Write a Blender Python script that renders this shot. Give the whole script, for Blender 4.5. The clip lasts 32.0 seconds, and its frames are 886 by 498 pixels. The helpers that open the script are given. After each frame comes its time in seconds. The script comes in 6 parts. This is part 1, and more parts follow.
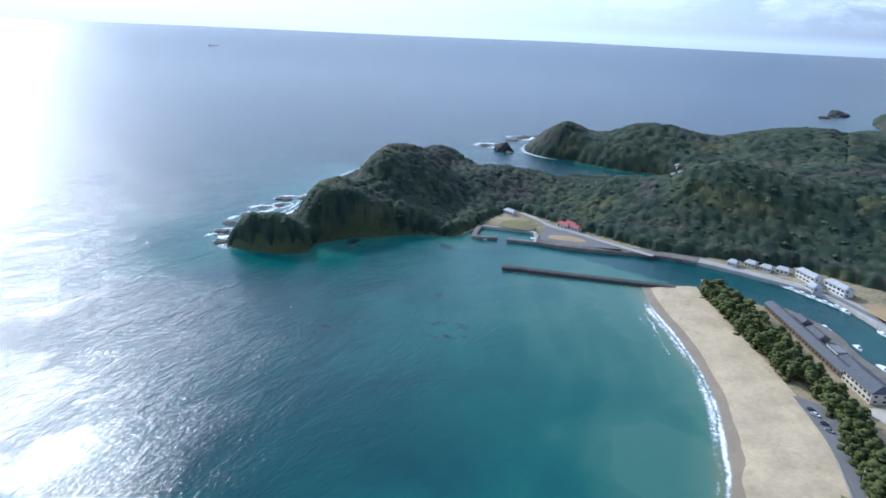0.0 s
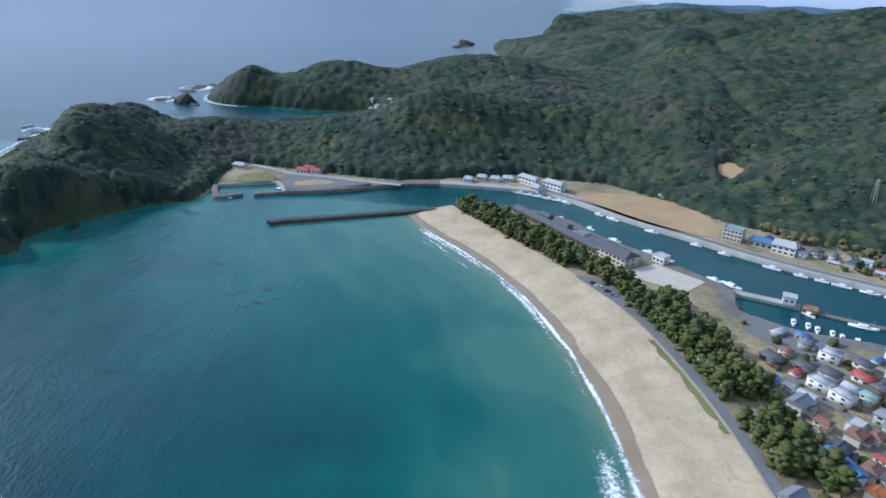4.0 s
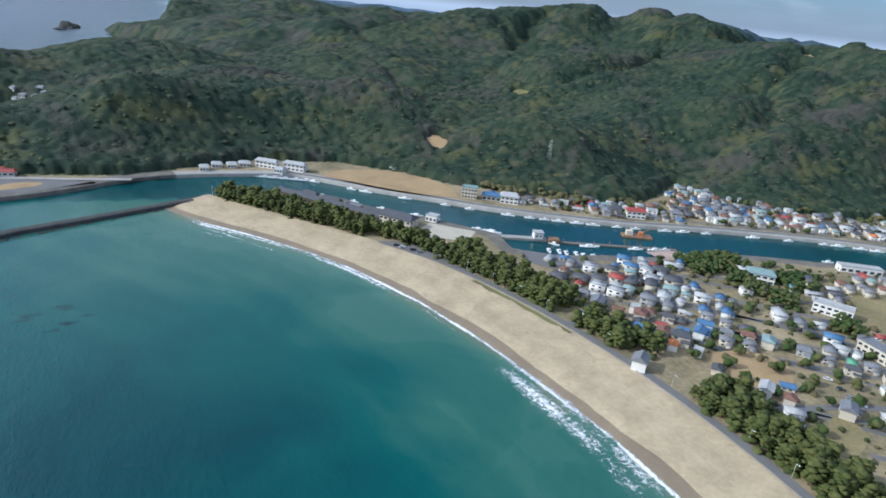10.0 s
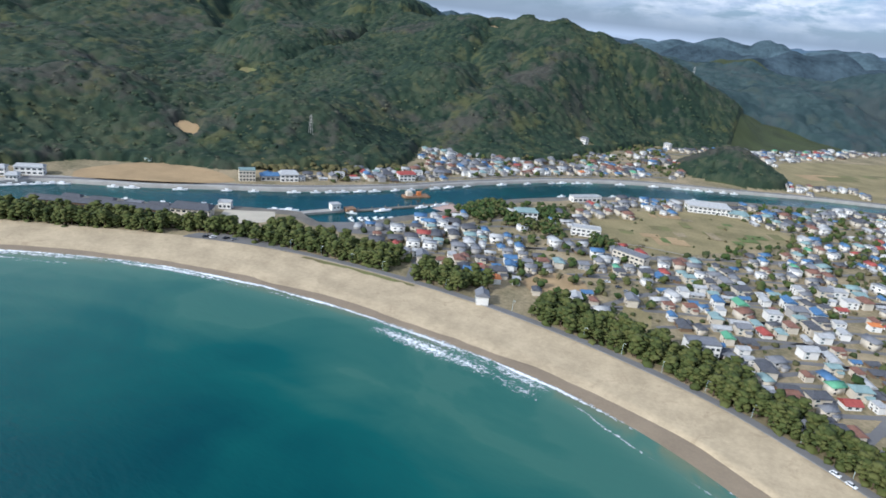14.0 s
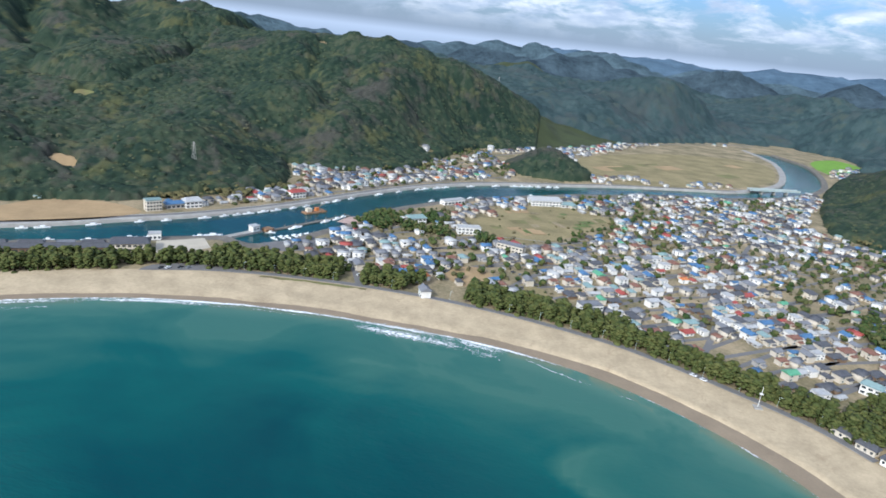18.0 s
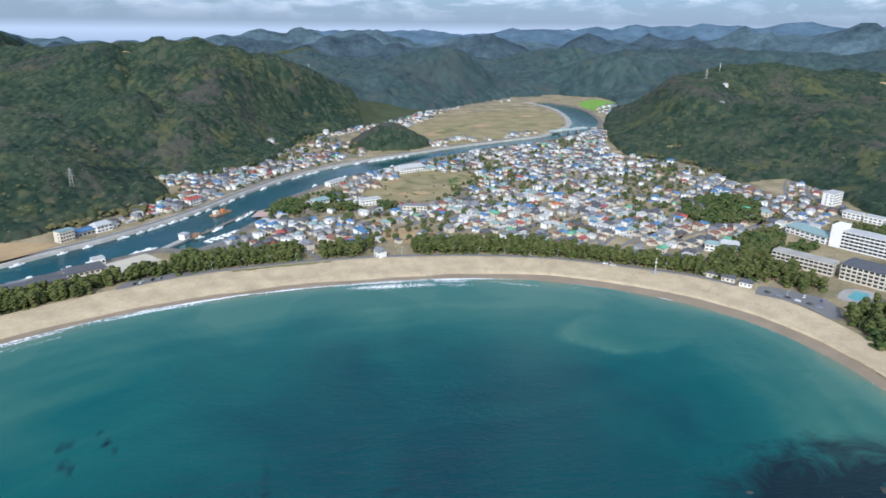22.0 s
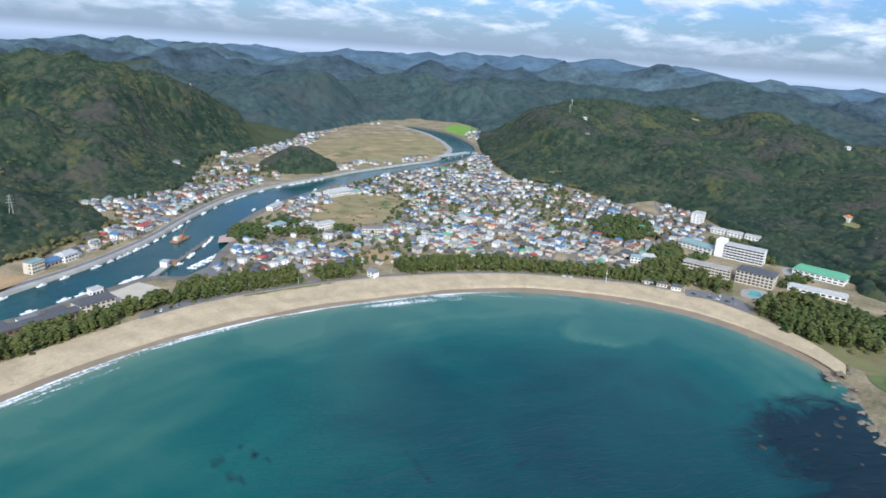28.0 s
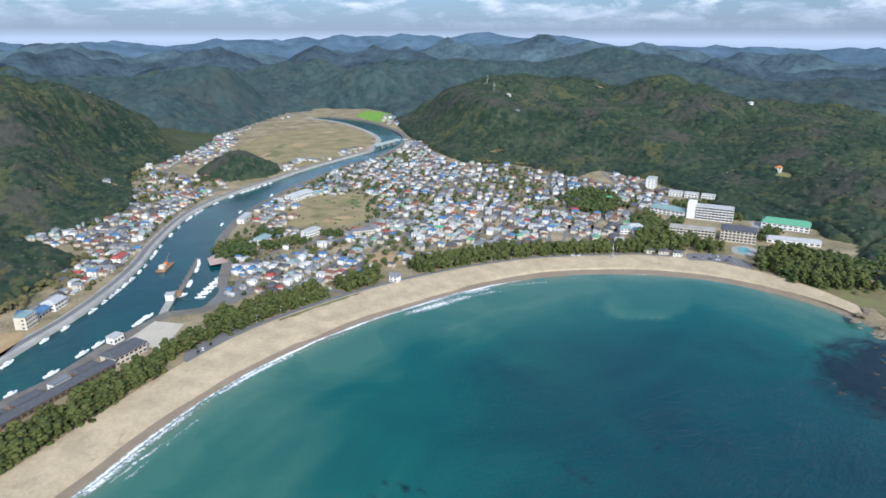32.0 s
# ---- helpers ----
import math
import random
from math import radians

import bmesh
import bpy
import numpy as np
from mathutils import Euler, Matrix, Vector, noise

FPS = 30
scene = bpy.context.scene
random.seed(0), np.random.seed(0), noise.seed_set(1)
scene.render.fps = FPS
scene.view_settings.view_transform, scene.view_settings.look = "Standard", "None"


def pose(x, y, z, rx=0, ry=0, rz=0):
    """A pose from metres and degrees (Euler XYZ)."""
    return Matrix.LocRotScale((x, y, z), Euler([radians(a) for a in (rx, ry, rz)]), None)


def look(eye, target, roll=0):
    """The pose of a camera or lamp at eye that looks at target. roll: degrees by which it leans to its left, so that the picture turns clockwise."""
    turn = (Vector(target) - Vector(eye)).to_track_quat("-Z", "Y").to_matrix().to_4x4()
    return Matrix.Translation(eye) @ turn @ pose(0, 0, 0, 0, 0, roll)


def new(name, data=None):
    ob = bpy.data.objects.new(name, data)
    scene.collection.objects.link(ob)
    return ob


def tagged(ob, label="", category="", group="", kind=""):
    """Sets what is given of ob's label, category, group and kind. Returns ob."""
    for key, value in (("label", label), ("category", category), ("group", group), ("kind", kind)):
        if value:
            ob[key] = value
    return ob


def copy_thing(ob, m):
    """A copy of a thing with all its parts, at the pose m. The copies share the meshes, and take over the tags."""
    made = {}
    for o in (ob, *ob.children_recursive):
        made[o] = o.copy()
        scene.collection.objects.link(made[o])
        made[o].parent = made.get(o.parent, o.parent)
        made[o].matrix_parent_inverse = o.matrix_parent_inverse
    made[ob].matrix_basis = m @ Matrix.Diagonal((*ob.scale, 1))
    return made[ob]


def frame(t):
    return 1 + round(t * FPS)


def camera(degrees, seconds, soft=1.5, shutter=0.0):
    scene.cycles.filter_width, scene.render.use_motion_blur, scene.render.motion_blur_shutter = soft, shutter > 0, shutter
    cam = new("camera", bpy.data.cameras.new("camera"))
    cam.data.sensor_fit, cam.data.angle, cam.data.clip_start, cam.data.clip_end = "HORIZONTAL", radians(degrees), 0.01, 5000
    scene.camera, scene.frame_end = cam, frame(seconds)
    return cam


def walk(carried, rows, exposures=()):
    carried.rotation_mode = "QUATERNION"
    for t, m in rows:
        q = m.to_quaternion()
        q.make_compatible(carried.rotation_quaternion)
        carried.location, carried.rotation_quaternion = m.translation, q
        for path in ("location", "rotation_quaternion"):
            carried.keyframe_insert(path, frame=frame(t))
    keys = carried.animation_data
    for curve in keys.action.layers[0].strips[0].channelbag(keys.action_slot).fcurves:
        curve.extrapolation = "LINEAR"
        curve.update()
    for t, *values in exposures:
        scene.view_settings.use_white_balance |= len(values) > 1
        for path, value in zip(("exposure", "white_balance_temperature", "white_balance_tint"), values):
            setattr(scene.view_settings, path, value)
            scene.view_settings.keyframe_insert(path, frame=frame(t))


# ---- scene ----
cam = camera(68.67, 32.0, soft=1.7)
# seconds, eye, heading (clockwise from +y), pitch, lean
PATH = [
    (0, 136.8, 401.5, 177.7, -118.48, -18.75, 2.45),
    (0.5, 138.3, 391.3, 176.5, -113.53, -18.79, 2.30),
    (1, 139.7, 381.2, 175.3, -109.69, -18.65, 1.12),
    (1.5, 140.9, 371.2, 174.1, -106.05, -18.51, 0.49),
    (2, 142.1, 361.2, 172.9, -101.66, -18.45, 0.50),
    (2.5, 143.5, 351.3, 171.9, -97.17, -18.73, 0.89),
    (3, 145.1, 341.6, 170.9, -93.05, -19.34, 1.61),
    (3.5, 146.9, 332.0, 169.9, -90.08, -20.20, 2.20),
    (4, 148.4, 322.4, 168.8, -87.24, -22.22, 1.92),
    (4.5, 149.5, 312.5, 167.3, -84.75, -24.35, 1.35),
    (6.5, 150.6, 271.7, 160.3, -77.14, -25.03, 0.45),
    (7, 150.0, 261.8, 159.3, -74.51, -24.82, 1.85),
    (7.5, 148.6, 252.1, 158.8, -72.09, -24.42, 2.88),
    (8, 146.5, 242.5, 158.5, -69.44, -24.02, 3.34),
    (8.5, 143.9, 233.2, 158.2, -66.12, -23.73, 3.40),
    (9, 140.9, 224.3, 157.8, -61.86, -23.33, 4.15),
    (9.5, 137.7, 215.7, 157.3, -57.03, -22.19, 5.11),
    (10, 134.0, 207.4, 156.7, -52.12, -20.61, 6.16),
    (10.5, 130.1, 199.4, 155.8, -47.07, -19.74, 7.34),
    (11, 125.7, 191.4, 154.7, -42.23, -19.92, 8.36),
    (11.5, 121.0, 183.4, 153.4, -38.21, -20.40, 8.96),
    (12, 115.9, 175.6, 152.1, -34.91, -20.58, 8.89),
    (12.5, 110.6, 168.0, 151.0, -32.07, -20.22, 7.92),
    (13, 105.0, 160.6, 150.3, -29.42, -20.01, 6.99),
    (13.5, 99.4, 152.8, 150.5, -26.98, -19.93, 6.39),
    (14, 94.0, 143.7, 151.9, -24.67, -19.85, 6.23),
    (14.5, 88.5, 132.4, 155.1, -22.42, -19.50, 6.27),
    (16.5, 63.6, 78.8, 173.3, -13.07, -19.54, 7.53),
    (17, 53.8, 64.8, 175.9, -10.87, -19.40, 6.68),
    (17.5, 42.2, 50.6, 177.5, -8.49, -18.71, 6.43),
    (18, 29.6, 36.5, 178.5, -5.78, -18.26, 6.71),
    (18.5, 16.3, 22.8, 179.0, -3.01, -18.16, 6.81),
    (19, 2.5, 9.9, 179.1, -0.23, -18.36, 6.54),
    (19.5, -11.8, -2.0, 178.9, 2.46, -18.40, 6.12),
    (20, -26.6, -12.3, 178.3, 4.93, -18.29, 5.52),
    (20.5, -42.1, -20.8, 177.7, 7.84, -18.00, 4.95),
    (21, -58.6, -28.4, 177.7, 10.76, -18.02, 3.99),
    (21.5, -75.3, -36.3, 178.3, 12.62, -18.18, 2.17),
    (22, -92.3, -44.4, 179.1, 13.84, -18.62, 0.54),
    (22.5, -109.3, -52.7, 180.2, 14.80, -18.89, -0.25),
    (23, -126.4, -60.9, 181.5, 15.99, -18.75, -0.53),
    (23.5, -143.3, -68.7, 183.0, 17.84, -18.62, -0.44),
    (24, -160.0, -75.9, 184.5, 20.20, -18.21, -0.04),
    (24.5, -176.0, -81.7, 185.9, 22.22, -17.55, 0.61),
    (25, -190.0, -84.0, 187.0, 24.17, -17.22, 1.14),
    (25.5, -201.8, -82.1, 187.7, 25.79, -17.65, 2.95),
    (27.5, -236.0, -57.9, 195.4, 29.75, -17.14, 3.22),
    (28, -245.5, -50.0, 197.1, 30.20, -16.60, 3.94),
    (28.5, -256.7, -41.7, 198.3, 31.00, -16.33, 3.67),
    (29, -268.9, -32.8, 199.2, 32.85, -16.21, 3.68),
    (29.5, -281.3, -23.5, 200.0, 35.04, -15.91, 4.13),
    (30, -293.1, -13.9, 200.8, 36.78, -15.87, 4.29),
    (30.5, -304.1, -4.0, 201.7, 37.55, -16.47, 3.44),
    (31, -314.7, 6.3, 202.5, 38.37, -17.15, 2.37),
    (31.5, -325.2, 16.7, 203.4, 39.42, -17.64, 1.33),
    (32, -335.7, 27.1, 204.2, 40.75, -17.98, 0.17),
]


def aim(x, y, z, heading, pitch, lean):
    h, p = radians(heading), radians(pitch)
    way = (100 * math.sin(h) * math.cos(p), 100 * math.cos(h) * math.cos(p), 100 * math.sin(p))
    return look((x, y, z), (x + way[0], y + way[1], z + way[2]), lean)


EXPOSURES = [(0, 0.36, 5300, 10), (2, 0.32, 5250, 10), (6, 0.22, 5350, 10), (9, 0.25, 5600, 8), (13, 0.26, 5800, 10), (17, 0.40, 5850, 10), (25, 0.40, 5800, 10), (32, 0.43, 5850, 10)]
walk(cam, [(t, aim(*v)) for t, *v in PATH], exposures=EXPOSURES)

# ---- world and sun ----
SUN_AZ, SUN_EL = 204.0, 32.0
world = bpy.data.worlds.new("world")
scene.world = world
world.use_nodes = True
wt = world.node_tree
wt.nodes.clear()


def nd(tree, kind, **sets):
    n = tree.nodes.new(kind)
    for k, v in sets.items():
        n.inputs[k.replace("_", " ")].default_value = v
    return n


def mathn(tree, op, a, b=None, clamp=False):
    n = tree.nodes.new("ShaderNodeMath")
    n.operation, n.use_clamp = op, clamp
    for i, v in enumerate((a, b)):
        if v is None:
            continue
        if isinstance(v, (int, float)):
            n.inputs[i].default_value = v
        else:
            tree.links.new(v, n.inputs[i])
    return n.outputs[0]


def ramp(tree, fac, stops, mode="LINEAR"):
    n = tree.nodes.new("ShaderNodeValToRGB")
    n.color_ramp.interpolation = mode
    els = n.color_ramp.elements
    while len(els) < len(stops):
        els.new(0.5)
    for e, (p, c) in zip(els, stops):
        e.position = p
        e.color = (*c, 1) if len(c) == 3 else c
    tree.links.new(fac, n.inputs[0])
    return n.outputs[0]


def mixc(tree, fac, a, b, blend="MIX"):
    n = tree.nodes.new("ShaderNodeMix")
    n.data_type, n.blend_type = "RGBA", blend
    for sock, v in ((n.inputs[0], fac), (n.inputs[6], a), (n.inputs[7], b)):
        if isinstance(v, (int, float)):
            sock.default_value = v
        elif isinstance(v, tuple):
            sock.default_value = (*v, 1) if len(v) == 3 else v
        else:
            tree.links.new(v, sock)
    return n.outputs[2]


sky = wt.nodes.new("ShaderNodeTexSky")
sky.sky_type, sky.sun_disc = "NISHITA", False
sky.sun_elevation, sky.sun_rotation = radians(SUN_EL), radians(SUN_AZ)
sky.altitude, sky.air_density, sky.dust_density, sky.ozone_density = 100, 1.0, 2.4, 2.0
geo = wt.nodes.new("ShaderNodeTexCoord")
sep = wt.nodes.new("ShaderNodeSeparateXYZ")
wt.links.new(geo.outputs["Generated"], sep.inputs[0])
up = mathn(wt, "MAXIMUM", sep.outputs[2], 0.02)
cmb = wt.nodes.new("ShaderNodeCombineXYZ")
wt.links.new(mathn(wt, "DIVIDE", sep.outputs[0], mathn(wt, "ADD", up, 0.25)), cmb.inputs[0])
wt.links.new(mathn(wt, "DIVIDE", sep.outputs[1], mathn(wt, "ADD", up, 0.25)), cmb.inputs[1])
cl = nd(wt, "ShaderNodeTexNoise", Scale=3.4, Detail=9.0, Roughness=0.62, Distortion=0.3)
wt.links.new(cmb.outputs[0], cl.inputs["Vector"])
cl2 = nd(wt, "ShaderNodeTexNoise", Scale=0.55, Detail=3.0)
wt.links.new(cmb.outputs[0], cl2.inputs["Vector"])
cover = ramp(wt, mathn(wt, "ADD", cl.outputs[0], mathn(wt, "MULTIPLY", mathn(wt, "SUBTRACT", cl2.outputs[0], 0.5), 0.7)), [(0.41, (0, 0, 0)), (0.55, (1, 1, 1))])
lift = ramp(wt, sep.outputs[2], [(0.01, (0.0, 0.0, 0.0)), (0.05, (1, 1, 1))])
clear = mixc(wt, 1.0, sky.outputs[0], (0.58, 0.74, 1.0), "MULTIPLY")
shade = nd(wt, "ShaderNodeTexNoise", Scale=4.8, Detail=6.0, Roughness=0.6)
wt.links.new(cmb.outputs[0], shade.inputs["Vector"])
puff = ramp(wt, shade.outputs[0], [(0.38, (3.5, 4.1, 5.1)), (0.64, (6.6, 6.8, 7.2))])
thin = ramp(wt, mathn(wt, "ADD", mathn(wt, "MULTIPLY", sep.outputs[0], 0.5), 0.5), [(0.10, (1, 1, 1)), (0.18, (0.15, 0.15, 0.15)), (0.30, (0.15, 0.15, 0.15)), (0.42, (1, 1, 1))])
cloudy = mixc(wt, mathn(wt, "MULTIPLY", mathn(wt, "MULTIPLY", mathn(wt, "MULTIPLY", cover, lift), thin), 0.85), clear, puff)
# pale haze along the horizon
haze = ramp(wt, mathn(wt, "ADD", mathn(wt, "MULTIPLY", sep.outputs[2], 5.0), 0.5), [(0.30, (1.6, 2.2, 3.0)), (0.50, (3.6, 4.3, 5.4))])
below = ramp(wt, mathn(wt, "ADD", mathn(wt, "MULTIPLY", sep.outputs[2], 5.0), 0.5), [(0.49, (1, 1, 1)), (0.56, (0.45, 0.45, 0.45)), (0.85, (0, 0, 0))])
full = mixc(wt, below, cloudy, haze)
# bright veil of haze round the sun
veil = nd(wt, "ShaderNodeVectorMath")
veil.operation = "DOT_PRODUCT"
wt.links.new(geo.outputs["Generated"], veil.inputs[0])
veil.inputs[1].default_value = (math.sin(radians(SUN_AZ)) * math.cos(radians(SUN_EL)), math.cos(radians(SUN_AZ)) * math.cos(radians(SUN_EL)), math.sin(radians(SUN_EL)))
full = mixc(wt, ramp(wt, veil.outputs["Value"], [(0.20, (0, 0, 0)), (0.70, (0.65, 0.65, 0.65)), (1.0, (0.9, 0.9, 0.9))]), full, (7.6, 8.4, 9.6))
bg = nd(wt, "ShaderNodeBackground", Strength=0.125)
wt.links.new(full, bg.inputs[0])
wo = wt.nodes.new("ShaderNodeOutputWorld")
wt.links.new(bg.outputs[0], wo.inputs[0])

sun_data = bpy.data.lights.new("sun", "SUN")
sun_data.energy, sun_data.angle, sun_data.color = 3.0, radians(0.55), (1.0, 0.95, 0.87)
sun = new("sun", sun_data)
sa, se = radians(SUN_AZ), radians(SUN_EL)
sun.matrix_world = look((900 * math.sin(sa) * math.cos(se), 900 * math.cos(sa) * math.cos(se), 900 * math.sin(se)), (0, 0, 0))


# ---- materials ----
def material(name, base, rough=0.8, noise_amt=0.25, scale=0.4, fine=4.0, bump=0.3, metal=0.0, spec=0.4, vary=0.0, island=False, second=None, dist=0.3):
    m = bpy.data.materials.new(name)
    m.use_nodes = True
    t = m.node_tree
    p = t.nodes["Principled BSDF"]
    co = t.nodes.new("ShaderNodeNewGeometry")
    n1 = nd(t, "ShaderNodeTexNoise", Scale=scale, Detail=4.0, Roughness=0.6)
    n2 = nd(t, "ShaderNodeTexNoise", Scale=fine, Detail=5.0, Roughness=0.7)
    t.links.new(co.outputs["Position"], n1.inputs["Vector"])
    t.links.new(co.outputs["Position"], n2.inputs["Vector"])
    both = mathn(t, "ADD", mathn(t, "MULTIPLY", n1.outputs[0], 0.6), mathn(t, "MULTIPLY", n2.outputs[0], 0.4))
    dark = tuple(c * (1 - noise_amt) for c in base)
    light = tuple(min(1, c * (1 + noise_amt)) for c in (second or base))
    col = ramp(t, both, [(0.36, dark), (0.64, light)])
    if vary:
        info = t.nodes.new("ShaderNodeNewGeometry" if island else "ShaderNodeObjectInfo")
        rnd = info.outputs["Random Per Island" if island else "Random"]
        h = nd(t, "ShaderNodeHueSaturation")
        t.links.new(mathn(t, "ADD", mathn(t, "MULTIPLY", rnd, vary), 1 - vary / 2), h.inputs["Value"])
        t.links.new(mathn(t, "ADD", mathn(t, "MULTIPLY", rnd, vary * 0.08), 0.5 - vary * 0.04), h.inputs["Hue"])
        t.links.new(col, h.inputs["Color"])
        col = h.outputs[0]
    t.links.new(col, p.inputs["Base Color"])
    p.inputs["Roughness"].default_value = rough
    p.inputs["Metallic"].default_value = metal
    p.inputs["Specular IOR Level"].default_value = spec
    if bump:
        b = nd(t, "ShaderNodeBump", Strength=bump, Distance=dist)
        t.links.new(n2.outputs[0], b.inputs["Height"])
        t.links.new(b.outputs[0], p.inputs["Normal"])
    return m


M_SAND = material("beach_sand", (0.450, 0.360, 0.235), 0.95, 0.19, 0.06, 0.45, 0.5, spec=0.15)
st = M_SAND.node_tree
sp = st.nodes["Principled BSDF"]
sg = st.nodes.new("ShaderNodeNewGeometry")
smudge = nd(st, "ShaderNodeTexNoise", Scale=0.085, Detail=7.0, Roughness=0.72, Distortion=1.4)
st.links.new(sg.outputs["Position"], smudge.inputs["Vector"])
damp = ramp(st, smudge.outputs[0], [(0.56, (0, 0, 0)), (0.68, (0.55, 0.55, 0.55))])
st.links.new(mixc(st, damp, sp.inputs["Base Color"].links[0].from_socket, (0.285, 0.215, 0.135)), sp.inputs["Base Color"])
M_WETSAND = material("wet_sand", (0.255, 0.196, 0.128), 0.55, 0.15, 0.06, 0.8, 0.1)
M_SOIL = material("town_ground", (0.155, 0.145, 0.068), 0.95, 0.35, 0.028, 0.35, 0.3, second=(0.29, 0.225, 0.135))
M_DRY = material("dry_grass", (0.235, 0.200, 0.090), 0.95, 0.3, 0.03, 0.6, 0.4, second=(0.25, 0.2, 0.1))
M_BARE = material("bare_lot", (0.36, 0.25, 0.13), 0.95, 0.22, 0.04, 0.8, 0.2)
M_GREEN = material("green_crop", (0.16, 0.30, 0.035), 0.9, 0.2, 0.05, 0.8, 0.3)
M_LAWN = material("lawn", (0.115, 0.15, 0.045), 0.9, 0.25, 0.06, 1.0, 0.3)
M_HILL = material("forest_floor", (0.048, 0.062, 0.022), 0.95, 0.35, 0.02, 0.25, 0.8, dist=2.0)
M_ROCK = material("sea_rock", (0.050, 0.046, 0.040), 0.85, 0.4, 0.12, 1.5, 0.8)
M_TANROCK = material("tan_shore_rock", (0.20, 0.165, 0.115), 0.9, 0.4, 0.12, 1.5, 0.8)
M_POOL = material("pool_water", (0.10, 0.34, 0.36), 0.1, 0.1, 0.4, 3.0, 0.0)
M_TURF = material("dry_turf", (0.22, 0.17, 0.085), 0.95, 0.35, 0.05, 0.7, 0.4, second=(0.14, 0.15, 0.05))
M_ASPH = material("asphalt", (0.16, 0.155, 0.15), 0.9, 0.15, 0.08, 1.5, 0.2)
M_CONC = material("concrete", (0.33, 0.315, 0.285), 0.85, 0.2, 0.1, 1.2, 0.25)
M_DARKCONC = material("weathered_concrete", (0.16, 0.145, 0.12), 0.9, 0.3, 0.1, 1.2, 0.5)
M_JETTY = material("sea_stained_stone", (0.056, 0.056, 0.052), 0.9, 0.35, 0.15, 1.4, 0.6)
M_GRAVEL = material("pale_gravel", (0.47, 0.42, 0.33), 0.95, 0.12, 0.08, 1.2, 0.2)
M_WALLW = material("white_render_wall", (0.74, 0.72, 0.67), 0.8, 0.08, 0.3, 3.0, 0.1)
M_WALLC = material("cream_wall", (0.58, 0.52, 0.42), 0.8, 0.1, 0.3, 3.0, 0.1)
M_WALLG = material("grey_wall", (0.40, 0.38, 0.35), 0.8, 0.12, 0.3, 3.0, 0.1)
M_WALLB = material("brown_timber_wall", (0.18, 0.12, 0.075), 0.8, 0.2, 0.4, 3.0, 0.15)
M_GLASS = material("window_glass", (0.03, 0.04, 0.05), 0.12, 0.2, 0.4, 3.0, 0.0, spec=0.6)
ROOFS = {
    "dark grey": material("dark_tile_roof", (0.085, 0.087, 0.095), 0.55, 0.25, 0.5, 3.0, 0.3),
    "grey": material("grey_tile_roof", (0.185, 0.190, 0.202), 0.6, 0.2, 0.5, 3.0, 0.3),
    "pale": material("pale_metal_roof", (0.42, 0.42, 0.41), 0.5, 0.2, 0.5, 3.0, 0.2),
    "blue": material("blue_metal_roof", (0.08, 0.17, 0.30), 0.45, 0.2, 0.5, 3.0, 0.2),
    "teal": material("teal_metal_roof", (0.22, 0.31, 0.30), 0.5, 0.15, 0.5, 3.0, 0.2),
    "brown": material("brown_tile_roof", (0.20, 0.10, 0.07), 0.6, 0.25, 0.5, 3.0, 0.3),
    "red": material("red_metal_roof", (0.33, 0.075, 0.06), 0.5, 0.2, 0.5, 3.0, 0.2),
    "orange": material("orange_tile_roof", (0.55, 0.19, 0.06), 0.6, 0.15, 0.5, 3.0, 0.2),
    "green": material("green_metal_roof", (0.12, 0.34, 0.20), 0.5, 0.15, 0.5, 3.0, 0.2),
}
M_BOAT = material("white_hull", (0.80, 0.80, 0.78), 0.3, 0.05, 0.8, 4.0, 0.0, spec=0.5)
M_STEEL = material("rusty_steel", (0.26, 0.15, 0.08), 0.6, 0.35, 0.4, 3.0, 0.2)
M_PALESTEEL = material("pale_steel", (0.45, 0.55, 0.54), 0.5, 0.1, 0.5, 3.0, 0.1)
M_BARK = material("pine_bark", (0.11, 0.075, 0.05), 0.95, 0.3, 1.0, 5.0, 0.6)
M_RUBBER = material("tyre_rubber", (0.02, 0.02, 0.02), 0.9, 0.2, 2.0, 8.0, 0.1)


